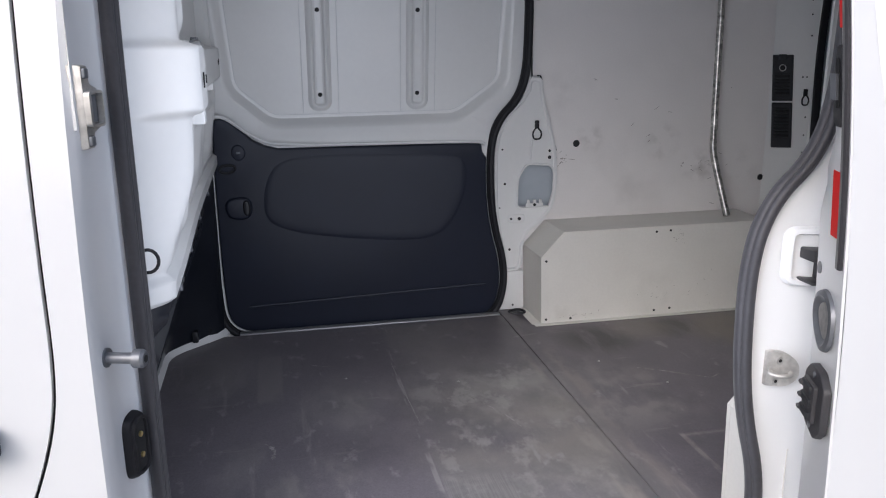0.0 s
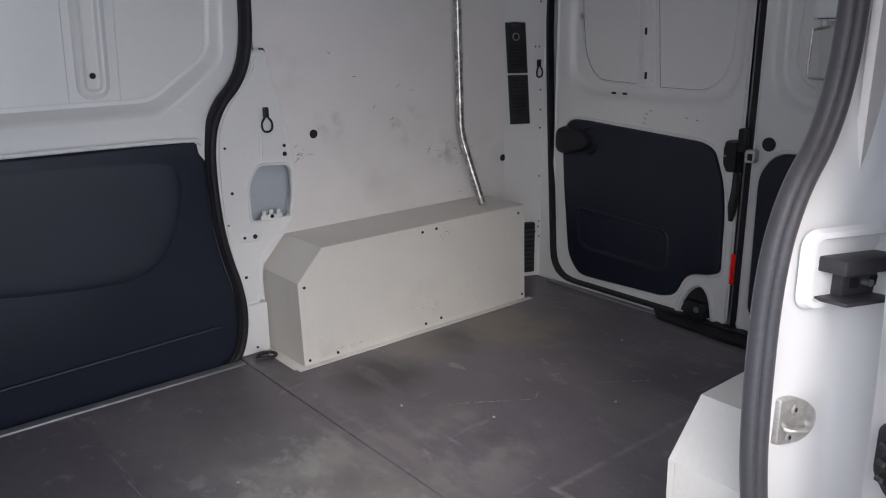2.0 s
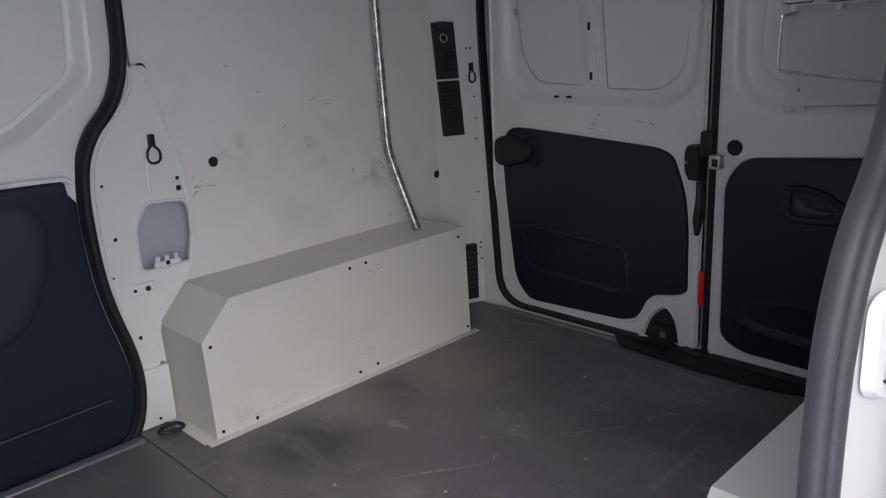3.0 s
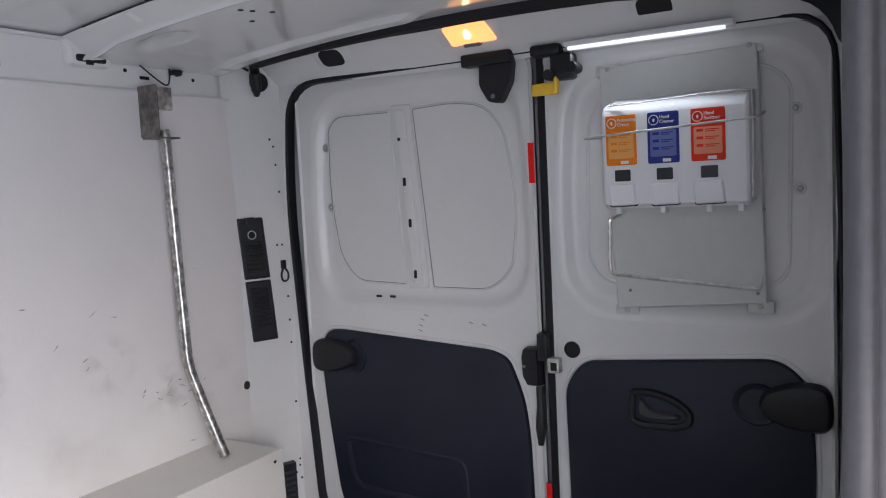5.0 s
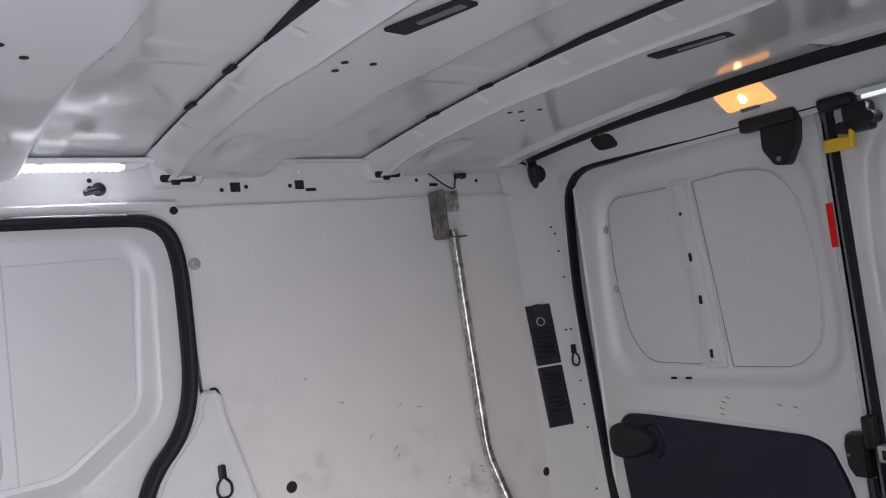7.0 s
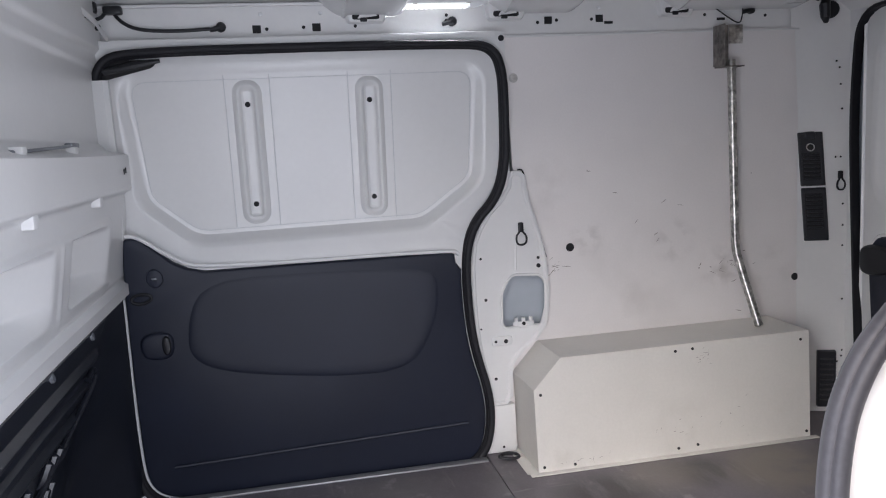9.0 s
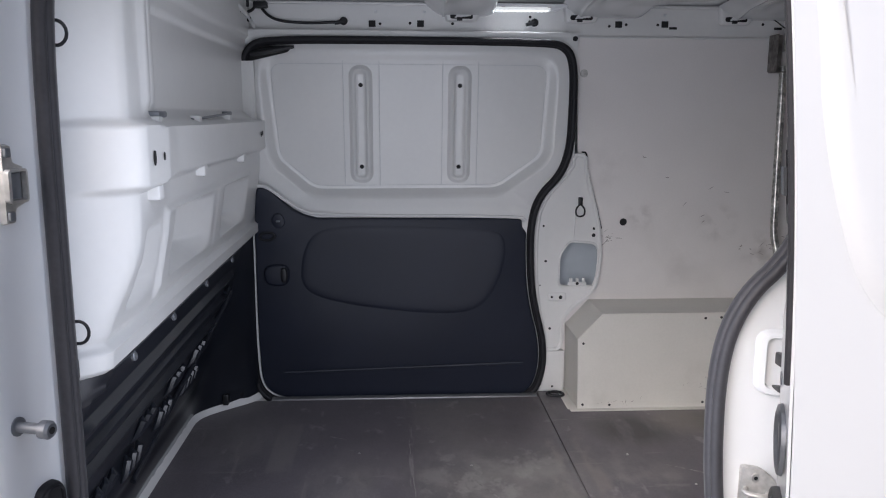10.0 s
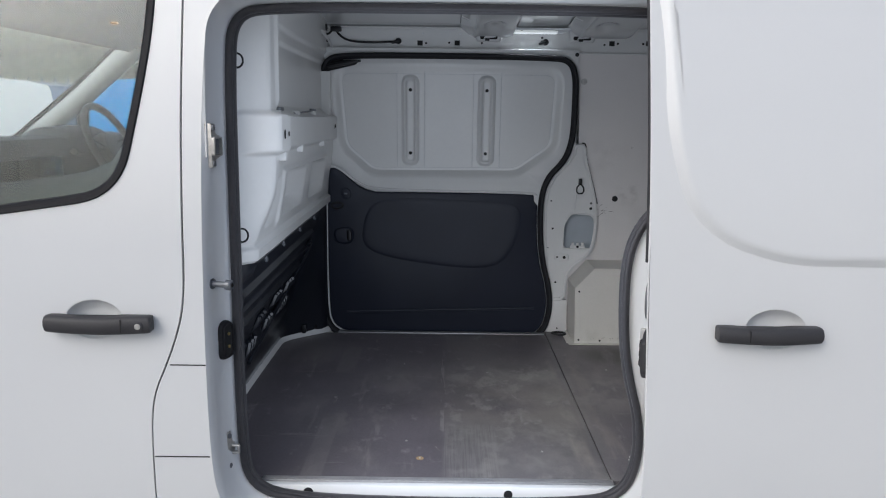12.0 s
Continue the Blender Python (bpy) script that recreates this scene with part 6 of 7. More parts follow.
for y0, y1, mat, soft, words in ((0.552, 0.622, ORANGE, ORANGE_PALE, "Protective\nCream"), (0.458, 0.527, BLUE, BLUE_PALE, "Hand\nCleaner"), (0.362, 0.433, RED_LABEL, RED_PALE, "Hand\nSanitiser")):
    lab = part("label", raised(rect(y0, 1.640, y1, 1.752, 0.005), on_face(2.1465), 0.0018, 0.0008), mat, body, {ORANGE: "orange protective cream label", BLUE: "dark blue hand cleaner label", RED_LABEL: "red hand sanitiser label"}[mat])
    part("label_field", raised(rect(y0 + 0.006, 1.655, y1 - 0.006, 1.712, 0.004), on_face(2.1445), 0.0006, 0.0003), soft, lab)
    part("label_ring", tube([Vector((2.1442, y1 - 0.0145 + 0.0105 * math.cos(a), 1.735 + 0.0105 * math.sin(a))) for a in span(0, 2 * math.pi, 19)], 0.0010, 5, None, False), WHITE_PRINT, lab)
    part("label_mark", raised([Vector((y1 - 0.0145 + 0.0026 * math.cos(a), 1.7345 + 0.0042 * math.sin(a))) for a in span(0, 5.6, 9)], on_face(2.1444), 0.0004, 0.0002), WHITE_PRINT, lab)
    lettering(words, y1 - 0.0275, 1.7375, 0.0100, WHITE_PRINT, lab, 2.1442, 0.0002)
    for k in range(3):
        z = 1.702 - k * 0.016
        part("print_bar", box((2.1435, y1 - 0.026, z), (2.1442, y1 - 0.012, z + 0.006), 0.0), mat, lab)
        part("print_bar", box((2.1435, y0 + 0.012, z + 0.0035), (2.1442, y1 - 0.030, z + 0.0055)), mat, lab)
        part("print_bar", box((2.1435, y0 + 0.020, z - 0.0005), (2.1442, y1 - 0.030, z + 0.0015)), mat, lab)
    part("maker_mark", box((2.1435, y0 + 0.018, 1.643), (2.1442, y0 + 0.036, 1.650), 0.0), WHITE_PRINT, lab)
    part("level_window", raised(rect((y0 + y1) / 2 - 0.019, 1.604, (y0 + y1) / 2 + 0.017, 1.630, 0.003), on_face(2.1488), 0.0018, 0.0006), SMOKE, body, "smoked level window")
    bt = rounded([(y0 + 0.002, 1.550), (y1 - 0.006, 1.548), (y1 - 0.001, 1.597), (y0 + 0.006, 1.599)], 0.005, 3)
    part("button_gap", raised(offset(bt, 0.0025), on_face(2.1515), 0.001, 0.0004), SMOKE, body)
    part("push_button", raised(bt, on_face(2.1500), 0.010, 0.005), WHITE_PLASTIC, body, "white push button")
for y in (0.60, 0.50, 0.40, 0.335):
    part("foot_clip", box((2.155, y - 0.006, 1.530), (2.19, y + 0.006, 1.546), 0.002), WHITE_PLASTIC, body)
part("wire_rail", tube(smooth([(2.215, 0.645, 1.708), (2.10, 0.655, 1.703), (2.095, 0.65, 1.704), (2.095, 0.30, 1.721), (2.10, 0.288, 1.722), (2.222, 0.295, 1.738)], 1, False), 0.0025, 8), STEEL, st, "bent steel wire rail")
part("wire_rail", tube(smooth([(2.20, 0.62, 1.785), (2.14, 0.617, 1.772), (2.14, 0.31, 1.785), (2.14, 0.305, 1.77), (2.15, 0.31, 1.56)], 1, False), 0.0018, 6), STEEL, st)
part("roll_bar", tube(smooth([(2.222, 0.618, 1.525), (2.12, 0.610, 1.520), (2.115, 0.609, 1.515), (2.115, 0.612, 1.402), (2.115, 0.600, 1.396), (2.115, 0.30, 1.370), (2.115, 0.293, 1.372), (2.115, 0.290, 1.398)], 1, False), 0.0042, 8), STEEL, st, "bent steel paper roll bar")

# ---- wheel arch boxes ----
def wheel_box(y_front, y_back, label):
    t = thing("wheel_arch_box", (1.5, y_front, FZ), label, "wheel arch cover", "wheel arch boxes")
    s = 1 if y_back > y_front else -1
    front = [Vector(p) for p in ((1.040, FZ), (1.955, FZ), (1.945, 0.932), (1.118, 0.930), (1.033, 0.838))]
    part("front_panel", sheet([front], on_y(y_front), 0.012 * s), CREAM, t, "cream painted front panel")
    part("top_panel", loft([[Vector((x, y, z)) for x, z in ((1.0335, 0.8375), (1.1185, 0.9298), (1.9448, 0.9318), (1.944, 0.9195), (1.124, 0.9175), (1.042, 0.828))] for y in (y_front + 0.0118 * s, y_back)], True, True), CREAM, t)
    part("end_panel", loft([[Vector((x, y_front + 0.0125 * s, z)), Vector((x, y_back, z))] for x, z in ((1.040, FZ), (1.0340, 0.8375))], False), CREAM, t)
    part("end_panel", loft([[Vector((x, y_front + 0.0125 * s, z)), Vector((x, y_back, z))] for x, z in ((1.953, FZ), (1.9445, 0.931))], False), CREAM, t)
    part("flange", box((1.012, min(y_front - 0.022 * s, y_front), FZ), (1.975, max(y_front - 0.022 * s, y_front), FZ + 0.003), 0.001), CREAM, t)
    part("flange", box((1.005, min(y_front, y_back), FZ), (1.039, max(y_front, y_back), FZ + 0.003), 0.001), CREAM, t)
    for x, z in ((1.053, 0.823), (1.058, 0.597), (1.155, 0.595), (1.487, 0.911), (1.544, 0.913), (1.495, 0.600), (1.560, 0.604), (1.915, 0.905), (1.941, 0.600)):
        spot("rivet", t, (x, y_front, z), (0, -s, 0), 0.0045, DARK, 0.002)
    return t


wb = wheel_box(1.482, 1.70, "cream painted wheel arch box on the load floor")
wheel_box(0.250, 0.043, "cream wheel arch box beside the side door")
bm = bmesh.new()
random.seed(9)
for cx, cz, n, sx, sz in ((1.585, 0.885, 14, 0.012, 0.018), (1.50, 0.66, 10, 0.08, 0.02), (1.2, 0.605, 12, 0.06, 0.006), (1.75, 0.75, 6, 0.1, 0.1)):
    for _ in range(n):
        x, z = random.gauss(cx, sx), random.gauss(cz, sz)
        a, l, w = random.uniform(-0.3, 1.3), random.uniform(0.002, 0.010), random.uniform(0.0004, 0.001)
        if not 0.59 < z < 0.92:
            continue
        ca, sa = math.cos(a), math.sin(a)
        bm.faces.new([bm.verts.new((x + p * l * ca - q * w * sa, 1.4815, z + p * l * sa + q * w * ca)) for p, q in ((-1, 0), (0, -1), (1, 0), (0.2, 1))])
tagged(part("scratches", bm, SCUFF, wb, "dark scratches on the cream paint"), "", "", "", "stuff")

# ---- open sliding door, near side ----
def sd_y(z):
    return skin_y(z) - 0.112


near_door = thing("sliding_door", (1.4, -0.12, 0.50), "white sliding side door, slid open along the van", "door", "sliding doors")


def dish(cx, cz, w, h, y_of):
    """The finger bowl behind a door handle: its rim and the sunk bowl."""
    rim = [Vector((cx + w * math.cos(a), cz + h * math.sin(a))) for a in [2 * math.pi * k / 28 for k in range(28)]]
    rings = [[Vector((cx + (p.x - cx) * s, y_of(p.y) + d, cz + (p.y - cz) * s)) for p in rim] for s, d in ((1.04, -0.0005), (1.0, 0.002), (0.93, 0.010), (0.75, 0.022), (0.45, 0.028), (0.0005, 0.030))]
    return rim, loft(rings)


rim_s, bowl_s = dish(1.192, 1.114, 0.072, 0.048, sd_y)
sd_out = rounded([(0.904, 0.46), (2.02, 0.46), (2.02, 1.94), (0.882, 1.94), (0.884, 1.6), (0.889, 1.3), (0.903, 0.75)], [0.02, 0.02, 0.02, 0.02, 0.4, 0.4, 0.4], 4)
part("outer_skin", sheet([sd_out, rim_s], on_y(sd_y), 0.0, CUTS), PAINT, near_door)
part("handle_bowl", bowl_s, PAINT, near_door)
# folded front edge and inner face
EDGE = ((0.0, 0.002), (0.003, -0.001), (0.020, 0.006), (0.045, 0.016), (0.070, 0.026), (0.100, 0.038), (0.125, 0.048), (0.132, 0.07))


def edge_x(z, dy):
    """The folded front edge of the sliding door: x at a depth dy behind its skin."""
    x0 = 0.902 - 0.015 * step(0.70, 1.3, z) - 0.006 * step(1.3, 1.94, z)
    for (d0, a), (d1, b) in zip(EDGE, EDGE[1:]):
        if dy <= d1:
            return x0 + a + (b - a) * (dy - d0) / (d1 - d0)
    return x0 + 1.1


def fold(z, dy):
    """The door is thinner above the rail."""
    return min(dy, 0.132 - 0.076 * step(1.28, 1.58, z) + 0.02 * (dy - 0.132))


edge_rows = [[Vector((edge_x(z, dy), sd_y(z) + fold(z, dy), z)) for dy, _ in EDGE] + [Vector((2.0, sd_y(z) + fold(z, 0.132), z))] for z in span(0.46, 1.94, 40)]
part("front_edge", loft(edge_rows, False), PAINT, near_door)
part("edge_seal", loft([[Vector((edge_x(z, dy) - w, sd_y(z) + dy, z)) for dy, w in ((0.008, -0.001), (0.009, 0.005), (0.014, 0.008), (0.026, 0.007), (0.032, 0.003), (0.032, -0.001))] for z in span(1.268, 1.93, 12)], True, True), SEAL, near_door, "black rubber edge seal")
for z0, z1, d0, d1 in ((1.308, 1.408, 0.036, 0.068), (1.618, 1.72, 0.034, 0.050)):
    part("reflector", loft([[Vector((edge_x(z, dy) - w, sd_y(z) + dy, z)) for dy, w in ((d0, 0.0005), (d0, 0.002), (d1, 0.002), (d1, 0.0005))] for z in (z0, z1)], True, True), RED, near_door, "red reflective strip")
swage = rounded([(0.915, 1.93), (0.945, 1.56), (0.985, 1.41), (1.07, 1.33), (1.22, 1.285), (2.0, 1.285), (2.0, 1.93)], [0.01, 0.2, 0.08, 0.1, 0.1, 0.02, 0.02], 6)
rg = [[Vector((p.x, sd_y(p.y) + w, p.y)) for p in offset(swage, d)] for d, w in ((0.020, -0.0006), (0.014, -0.003), (0.006, -0.009), (-0.002, -0.0125), (-0.010, -0.0130), (-0.02, -0.0130))]
part("window_pressing", loft(rg), PAINT, near_door)
part("pressing_face", sheet([offset(swage, -0.019)], on_y(lambda z: sd_y(z) - 0.0131), 0.0, CUTS), PAINT, near_door)


def door_handle(x0, x1, z0, z1, y, parent, split, lock):
    """A bowed pull bar: full-height blocks at its ends, the grip between them slimmer."""
    rings = []
    hgt = z1 - z0
    for t, k in [(-0.004, 0.72), (0.0, 0.88), (0.012, 0.97)] + [(q, 1.0) for q in span(0.03, 0.97, 26)] + [(0.988, 0.97), (1.0, 0.88), (1.004, 0.72)]:
        bow = math.sin(math.pi * min(1.0, max(0.0, t)))
        grip = step(0.10, 0.26, t) * step(0.74, 0.62, t)
        top = z1 - 0.002 * grip
        low = z0 - 0.003 * bow
        zc, hh = (top + low) / 2, (top - low) / 2 * k
        out = 0.010 * bow + 0.004
        rings.append([Vector((x0 + (x1 - x0) * t, y + dy, zc + dz * hh)) for dy, dz in ((0.024, -0.92), (0.008 - out, -1.0), (0.001 - out, -0.86), (-0.003 - out, -0.5), (-0.004 - out, 0.0), (-0.003 - out, 0.5), (0.001 - out, 0.86), (0.008 - out, 1.0), (0.024, 0.92))])
    h = part("door_handle", loft(rings, True, True), HANDLE, parent, "dusty black plastic pull handle", 50)
    so = 0.010 * math.sin(math.pi * (split - x0) / (x1 - x0)) + 0.008
    part("handle_joint", box((split - 0.0012, y - so - 0.0006, z0 + 0.006), (split + 0.0012, y, z1 - 0.006)), DARK, h)
    for xe in (x0 + 0.018, x1 - 0.018):
        part("handle_foot", box((xe - 0.016, y + 0.018, z0 + 0.006), (xe + 0.016, y + 0.040, z1 - 0.006), 0.004), HANDLE, h)
    if lock:
        part("lock_ring", disc((lock, y - 0.004, (z0 + z1) / 2 - 0.002), (0, -1, 0), 0.014, 0.008, 18, None, 0.003), HANDLE, h)
        part("lock_barrel", disc((lock, y - 0.012, (z0 + z1) / 2 - 0.002), (0, -1, 0), 0.0075, 0.002, 16, None, 0.001), STEEL, h, "steel lock barrel")
    return h


door_handle(1.050, 1.290, 1.088, 1.127, sd_y(1.1) - 0.028, near_door, 1.118, None)
# fittings on the door's front edge
ovl = smooth([(-0.020, 1.124), (-0.060, 1.166), (-0.050, 1.204), (-0.006, 1.220), (0.032, 1.200), (0.038, 1.154), (0.014, 1.124)], 2)


def on_edge(u, v, w):
    """The door's folded edge face: u outwards across it, v up, w out of it."""
    d = Vector((0.37, 0.929))
    return Vector((0.9085 - d.x * u - d.y * w, -0.1375 - d.y * u + d.x * w, v))


part("bolt", tube([on_edge(-0.060, 1.243, -0.002), on_edge(-0.060, 1.243, 0.003)], 0.010, 16), STEEL_GREY, near_door)
cupp = part("edge_cup", loft([[on_edge(p.x, p.y, w) for p in offset(ovl, d)] for d, w in ((0.004, 0.0), (0.002, 0.006), (-0.006, 0.008), (-0.012, 0.003), (-0.016, 0.001), (-0.02, 0.001))]), STEEL_GREY, near_door, "grey rubber-lined edge socket")
part("cup_core", raised(offset(ovl, -0.017), on_edge, 0.003, 0.002), STEEL, cupp)
plt = rounded([(-0.030, 0.985), (-0.052, 1.008), (-0.052, 1.070), (-0.026, 1.092), (0.022, 1.092), (0.050, 1.072), (0.050, 1.000), (0.022, 0.976)], 0.008, 3)
cb = part("contact_block", raised(plt, on_edge, 0.008, 0.003, 0.004), HANDLE, near_door, "black plastic door contact block")
part("contact_base", raised(rect(-0.036, 1.002, 0.022, 1.066, 0.003), lambda u, v, w: on_edge(u, v, w + 0.008), 0.006, 0.003), HANDLE, cb)
for z in (1.004, 1.026, 1.048):
    part("spring_contact", raised(rect(-0.034, z, 0.012, z + 0.014, 0.003), lambda u, v, w: on_edge(u, v, w + 0.013), 0.005, 0.002), VENT, cb)
    part("contact_tip", raised(rect(-0.036, z + 0.003, -0.024, z + 0.010, 0.002), lambda u, v, w: on_edge(u, v, w + 0.017), 0.005, 0.002), HANDLE, cb)
for z in (0.992, 1.080):
    part("bolt", tube([on_edge(0.0, z, 0.007), on_edge(0.0, z, 0.010)], 0.005, 12), STEEL_GREY, cb)
bpl = rounded([(0.033, 1.474), (0.064, 1.474), (0.072, 1.49), (0.070, 1.545), (0.056, 1.594), (0.033, 1.594)], 0.008, 3)
hbr = part("lock_plate", raised(bpl, lambda u, v, w: Vector((edge_x(v, u) - w, sd_y(v) + u, v)), 0.005, 0.002, 0.004), PLASTIC, near_door, "black door lock plate")
part("lock_bracket", loft([[Vector((edge_x(z, dy) - w, sd_y(z) + dy, z)) for dy, w in ((0.044, 0.004), (0.044, 0.011), (0.068, 0.012), (0.070, 0.004))] for z in (1.514, 1.518, 1.548, 1.552)], True, True), STEEL_GREY, hbr, "grey steel lock bracket")
part("lock_slot", raised(rect(0.042, 1.502, 0.056, 1.575, 0.004), lambda u, v, w: Vector((edge_x(v, u) - 0.0055 - w, sd_y(v) + u, v)), 0.001, 0.0005), DARK, hbr)

# ---- front door with window ----
front_door = thing("front_door", (-0.8, -0.06, 0.5), "white front passenger door with black window seal", "door")
gap_in = [Vector((p.x - 0.0055, p.y)) for p in GAP]
WINDOW = rounded([(-0.298, 1.97), (-0.303, 1.80), (-0.326, 1.645), (-0.376, 1.398), (-0.68, 1.352), (-1.20, 1.28), (-1.32, 1.35), (-0.98, 1.97)], [0.02, 0.1, 0.1, 0.11, 0.1, 0.06, 0.05, 0.02], 7)
rim_f, bowl_f = dish(-0.448, 1.088, 0.072, 0.050, skin_y)
outer = gap_in + [Vector((-1.45, 0.40)), Vector((-1.45, 1.2)), Vector((-1.02, 2.02))]
part("door_skin", sheet([outer, offset(WINDOW, 0.004), rim_f], on_y(skin_y), 0.0, CUTS), PAINT, front_door)
part("handle_bowl", bowl_f, PAINT, front_door)
part("gap_shadow", loft([[Vector((p.x + dx, skin_y(p.y) + dy, p.y)) for p in GAP] for dx, dy in ((-0.010, 0.012), (0.004, 0.012))], False), DARK, front_door)
part("door_edge", loft([[Vector((p.x, skin_y(p.y) + dy, p.y)) for p in gap_in] for dy in (0.0, 0.012)], False), PAINT, front_door)
wr = [[Vector((p.x, skin_y(p.y) + y, p.y)) for p in offset(WINDOW, d)] for d, y in ((0.006, -0.001), (0.003, -0.006), (-0.008, -0.005), (-0.016, 0.002), (-0.018, 0.02))]
part("window_seal", loft(wr), RUBBER, front_door, "black rubber window surround")
pane = part("window_glass", sheet([offset(WINDOW, -0.012)], on_y(lambda z: skin_y(z) + 0.006), 0.004, CUTS), GLASS, front_door, "tinted window glass")
pane.visible_shadow = False
door_handle(-0.557, -0.299, 1.062, 1.106, skin_y(1.09) - 0.032, front_door, -0.365, -0.325)
part("inner_door_card", box((-1.3, 0.03, 0.62), (-0.27, 0.08, 1.33), 0.02), TRIM, front_door, "dark inner door card")
belt = [(-1.35, 1.33), (-1.0, 1.37), (-0.80, 1.405), (-0.68, 1.42), (-0.60, 1.43), (-0.52, 1.445), (-0.45, 1.475), (-0.41, 1.53), (-0.385, 1.60)]
part("door_card_top", loft([[Vector((x, 0.035, z - 0.06)), Vector((x, 0.045, z - 0.03)), Vector((x, 0.075, z - 0.004)), Vector((x, 0.095, z)), Vector((x, 0.115, z - 0.006)), Vector((x, 0.125, z - 0.04)), Vector((x, 0.125, z - 0.2))] for x, z in belt], False), DASH, front_door, "dark grey door card top")

# ---- cab seen through the window ----
bm = bmesh.new()
loft([[Vector((x, y, z)) for x, z in ((-1.90, 1.20), (-1.62, 1.43), (-1.30, 1.500), (-1.12, 1.510), (-1.04, 1.500), (-0.985, 1.44), (-0.99, 1.24), (-1.05, 0.95))] for y in span(0.06, 1.68, 16)], False, False, bm)
dash = thing("dashboard", (-1.3, 0.9, 0.95), "dark grey van dashboard behind the windscreen", "dashboard")
part("dash_top", bm, DASH, dash)
part("binnacle", loft([[Vector((-1.12 + 0.10 * math.cos(a) * 1.0, y, 1.49 + 0.055 * max(0.0, math.sin(a)) * k)) for a in span(0, math.pi, 9)] for y, k in ((1.05, 0.3), (1.09, 0.9), (1.25, 1.0), (1.41, 0.9), (1.45, 0.3))], False), DASH, dash, "dark instrument hood")
part("screen", box((-1.005, 0.62, 1.31), (-0.972, 0.90, 1.44), 0.006), SMOKE, dash, "black centre display")
for z in (1.27, 1.23):
    part("vent", box((-1.01, 0.66, z), (-0.985, 0.86, z + 0.02), 0.004), DARK, dash)
wheel = thing("steering_wheel", (-0.95, 1.25, 1.40), "black three-spoke steering wheel", "steering wheel")
ax = Vector((0.90, 0.0, 0.44)).normalized()
uu, vv = Vector((0, 1, 0)), ax.cross(Vector((0, 1, 0)))
wc = Vector((-0.93, 1.25, 1.455))
part("rim", tube([wc + (uu * math.cos(a) + vv * math.sin(a)) * 0.185 for a in span(0, 2 * math.pi, 33)], 0.015, 10, None, False), PLASTIC, wheel)
part("hub", disc(wc - ax * 0.05, ax, 0.075, 0.05, 20, None, 0.015), PLASTIC, wheel)
for a in (0.2, math.pi - 0.2, -math.pi / 2):
    part("spoke", tube([wc - ax * 0.02 + (uu * math.cos(a) + vv * math.sin(a)) * 0.06, wc + (uu * math.cos(a) + vv * math.sin(a)) * 0.18], 0.013, 8), PLASTIC, wheel)
part("stalk", tube([(-1.0, 1.12, 1.43), (-0.98, 1.0, 1.45)], [0.008, 0.013], 8), PLASTIC, wheel)
cab = structure("cab_shell", loft([[Vector((x, y, z)) for x, z in ((-0.40, 1.915), (-0.75, 1.92), (-0.95, 1.895), (-1.0, 1.865))] for y in span(0.04, 1.70, 9)], False), HEADLINER, "pale grey cab headliner", "ceiling")
part("back_panel", box((-0.325, 0.10, 0.58), (-0.31, 1.70, 2.02)), HEADLINER, cab)
part("screen_pillar", tube([(-0.98, 1.68, 1.90), (-1.25, 1.71, 1.67), (-1.52, 1.73, 1.46), (-1.85, 1.74, 1.22)], [0.050, 0.046, 0.046, 0.05], 12), PILLAR_TRIM, cab, "pale grey windscreen pillar trim")
part("screen_seal", tube([(-1.02, 1.69, 1.945), (-1.29, 1.72, 1.715), (-1.56, 1.74, 1.505), (-1.89, 1.75, 1.265)], 0.012, 8), RUBBER, cab, "black windscreen seal")
part("screen_pillar", tube([(-0.98, 0.06, 1.92), (-1.25, 0.02, 1.69), (-1.55, 0.0, 1.46), (-1.9, 0.0, 1.2)], [0.03, 0.028, 0.028, 0.04], 8), PAINT, cab)
part("door_lining", box((-1.45, 1.70, 0.6), (-0.40, 1.76, 1.33), 0.02), TRIM, cab)
part("cab_lamp", box((-0.772, 0.895, 1.908), (-0.748, 0.915, 1.916), 0.003), AMBER, cab, "small lit cab lamp")
part("cab_floor", box((-1.9, 0.0, 0.45), (-0.36, 1.76, 0.50)), DARK, cab)
part("nose", box((-2.4, 0.02, 0.4), (-1.86, 1.76, 1.16), 0.08, 3), PAINT, cab)
seat = thing("driver_seat", (-0.62, 1.25, 0.9), "dark grey fabric driver seat", "seat")
part("backrest", box((-0.66, 1.02, 0.9), (-0.52, 1.48, 1.50), 0.05, 3), TRIM, seat)
part("cushion", box((-1.05, 1.02, 0.85), (-0.56, 1.48, 0.98), 0.04, 3), TRIM, seat)

# the open door, the front door and the cab stand a little further back with the near side
near_door.matrix_basis = Matrix.Translation((0.030, 0, 0)) @ near_door.matrix_basis
for ob in (front_door, dash, wheel, cab, seat):
    ob.matrix_basis = NEAR_SHIFT @ ob.matrix_basis

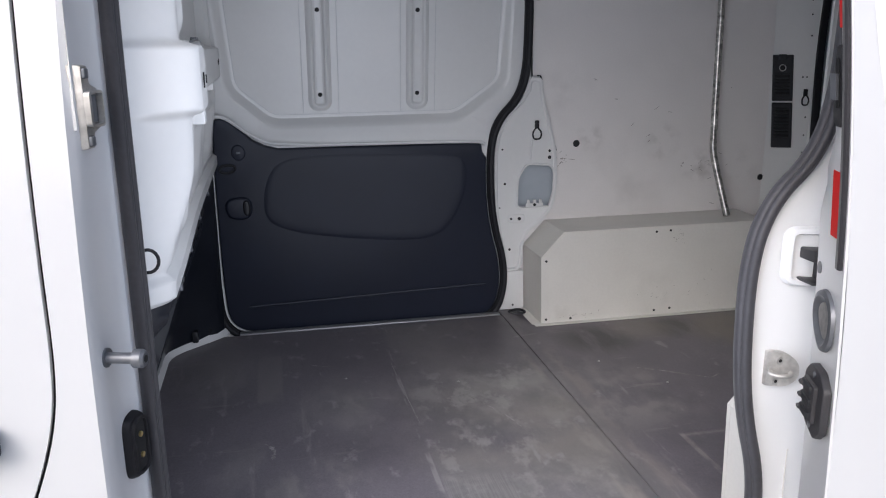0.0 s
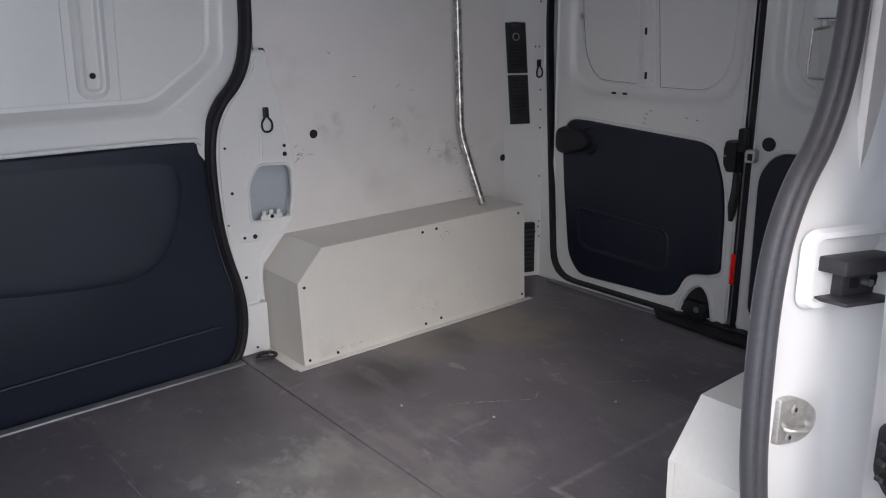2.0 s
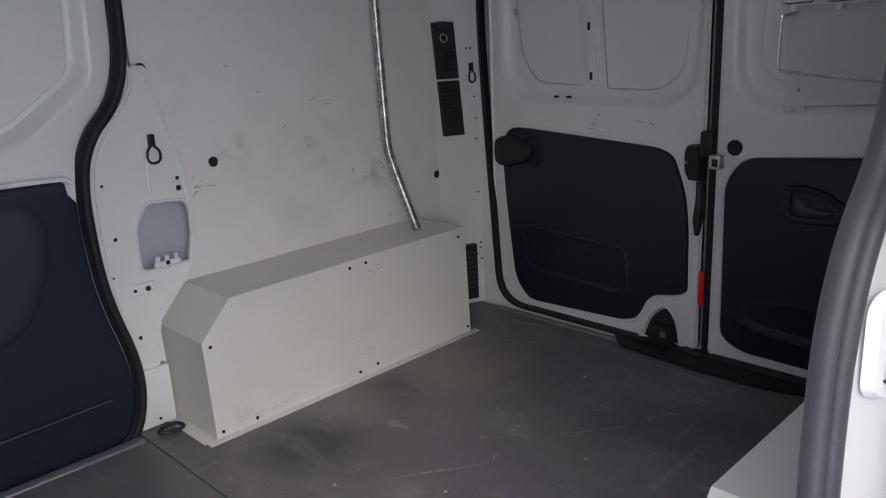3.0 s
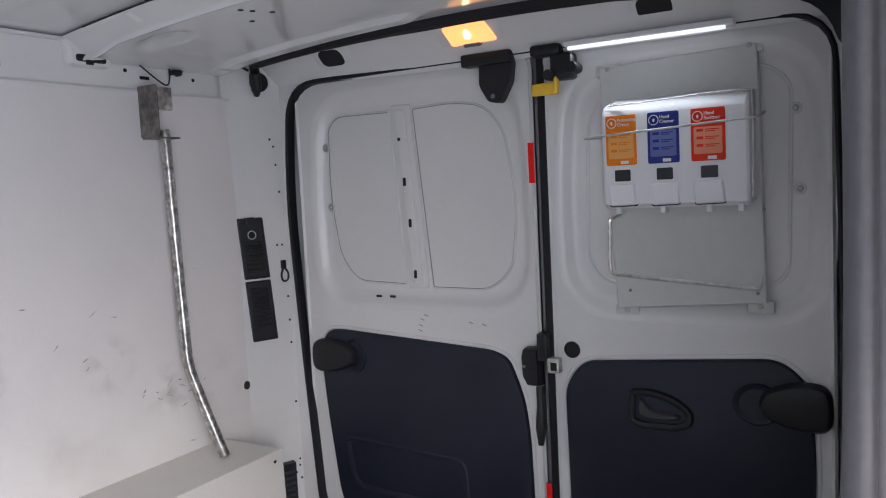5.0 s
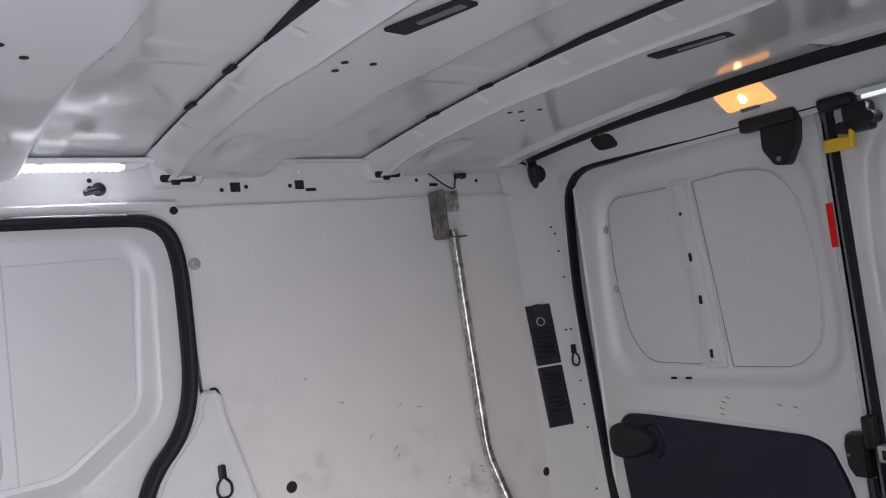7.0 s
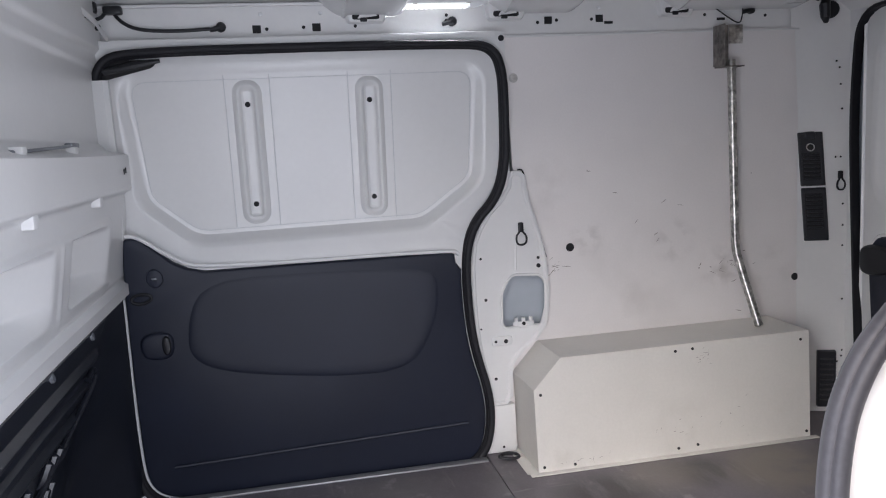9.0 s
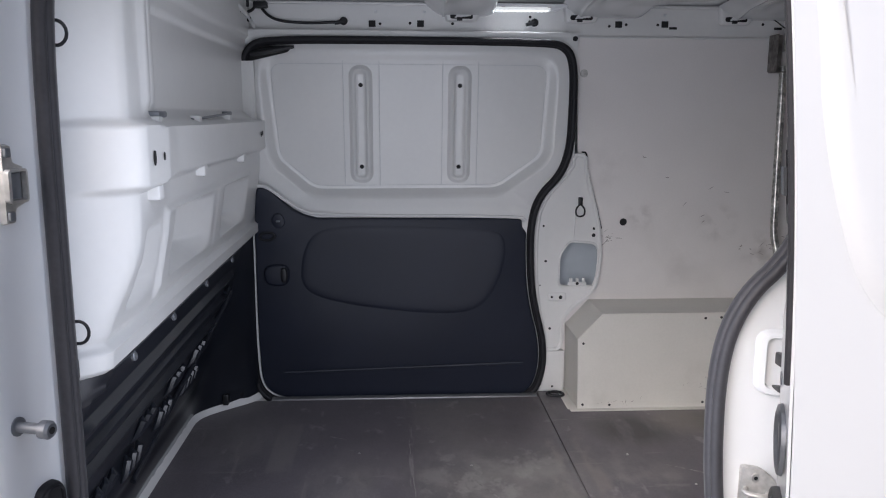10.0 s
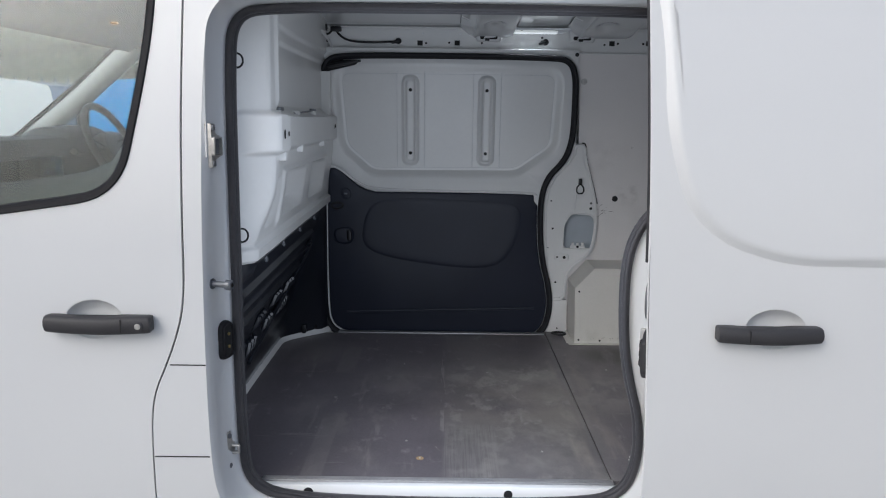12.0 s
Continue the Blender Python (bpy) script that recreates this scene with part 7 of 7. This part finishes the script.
# ---- yard beyond the cab ----
fence = thing("palisade_fence", (-4.0, 8.0, 0), "pale galvanised steel palisade fence", "fence")
for z in (0.5, 1.6):
    part("fence_rail", box((-9.0, 8.03, z), (0.5, 8.07, z + 0.05)), STEEL_GREY, fence)
pale = None
for k in range(56):
    x = -8.9 + k * 0.165
    if pale is None:
        pale = part("fence_pale", loft([[Vector((x - w, 8.0, z)), Vector((x, 7.985, z)), Vector((x + w, 8.0, z))] for w, z in ((0.034, 0.0), (0.034, 1.92), (0.004, 2.02))], False), FENCE, fence)
    else:
        o = pale.copy()
        scene.collection.objects.link(o)
        o.location.x = 0.165 * k


def parked_van(at, paint, label, way=1):
    x, y = at
    t = thing("parked_van", (x, y, 0), label, "van", "parked vans")
    prof = smooth([(-2.3, 0.35), (-2.35, 0.9), (-2.2, 1.15), (-1.5, 1.28), (-0.95, 1.82), (-0.6, 1.92), (2.3, 1.92), (2.4, 1.7), (2.4, 0.35)], 2)
    part("body", sheet([prof], lambda u, v, w: Vector((x + way * u, y + w, v)), 1.8), paint, t)
    part("side_window", sheet([rounded([(-1.45, 1.27), (-0.45, 1.27), (-0.45, 1.78), (-0.95, 1.78)], 0.04, 3)], lambda u, v, w: Vector((x + way * u, y - 0.004 + w, v)), 0.003), SMOKE, t)
    part("rear_screen", sheet([rect(0.4, 1.15, 1.4, 1.75, 0.05)], lambda u, v, w: Vector((x + way * (2.404 + w), y + u, v)), 0.003), SMOKE, t)
    for wx in (-1.5, 1.5):
        wh = part("wheel", disc((x + wx, y - 0.01, 0.33), (0, 1, 0), 0.33, 0.2, 24, None, 0.03), RUBBER, t)
        part("rim", disc((x + wx, y - 0.02, 0.33), (0, 1, 0), 0.2, 0.05, 18), STEEL, wh)
    return t


parked_van((-5.68, 5.6), PAINT, "white parked van by the fence")
parked_van((-0.40, 5.2), BLUE_CAR, "bright blue parked van by the fence", -1)
random.seed(3)
bank = structure("backdrop", field(span(-40, 30, 60), span(0, 6, 14), lambda u, v: Vector((u, 26 + 2 * v + noise.noise(Vector((u * 0.3, v, 0))) * 1.5, v * 1.2 + noise.noise(Vector((u * 0.25, v * 0.5, 3))) * 0.8 * min(1, v)))), FOLIAGE, "dull green wooded bank behind the yard", "backdrop")
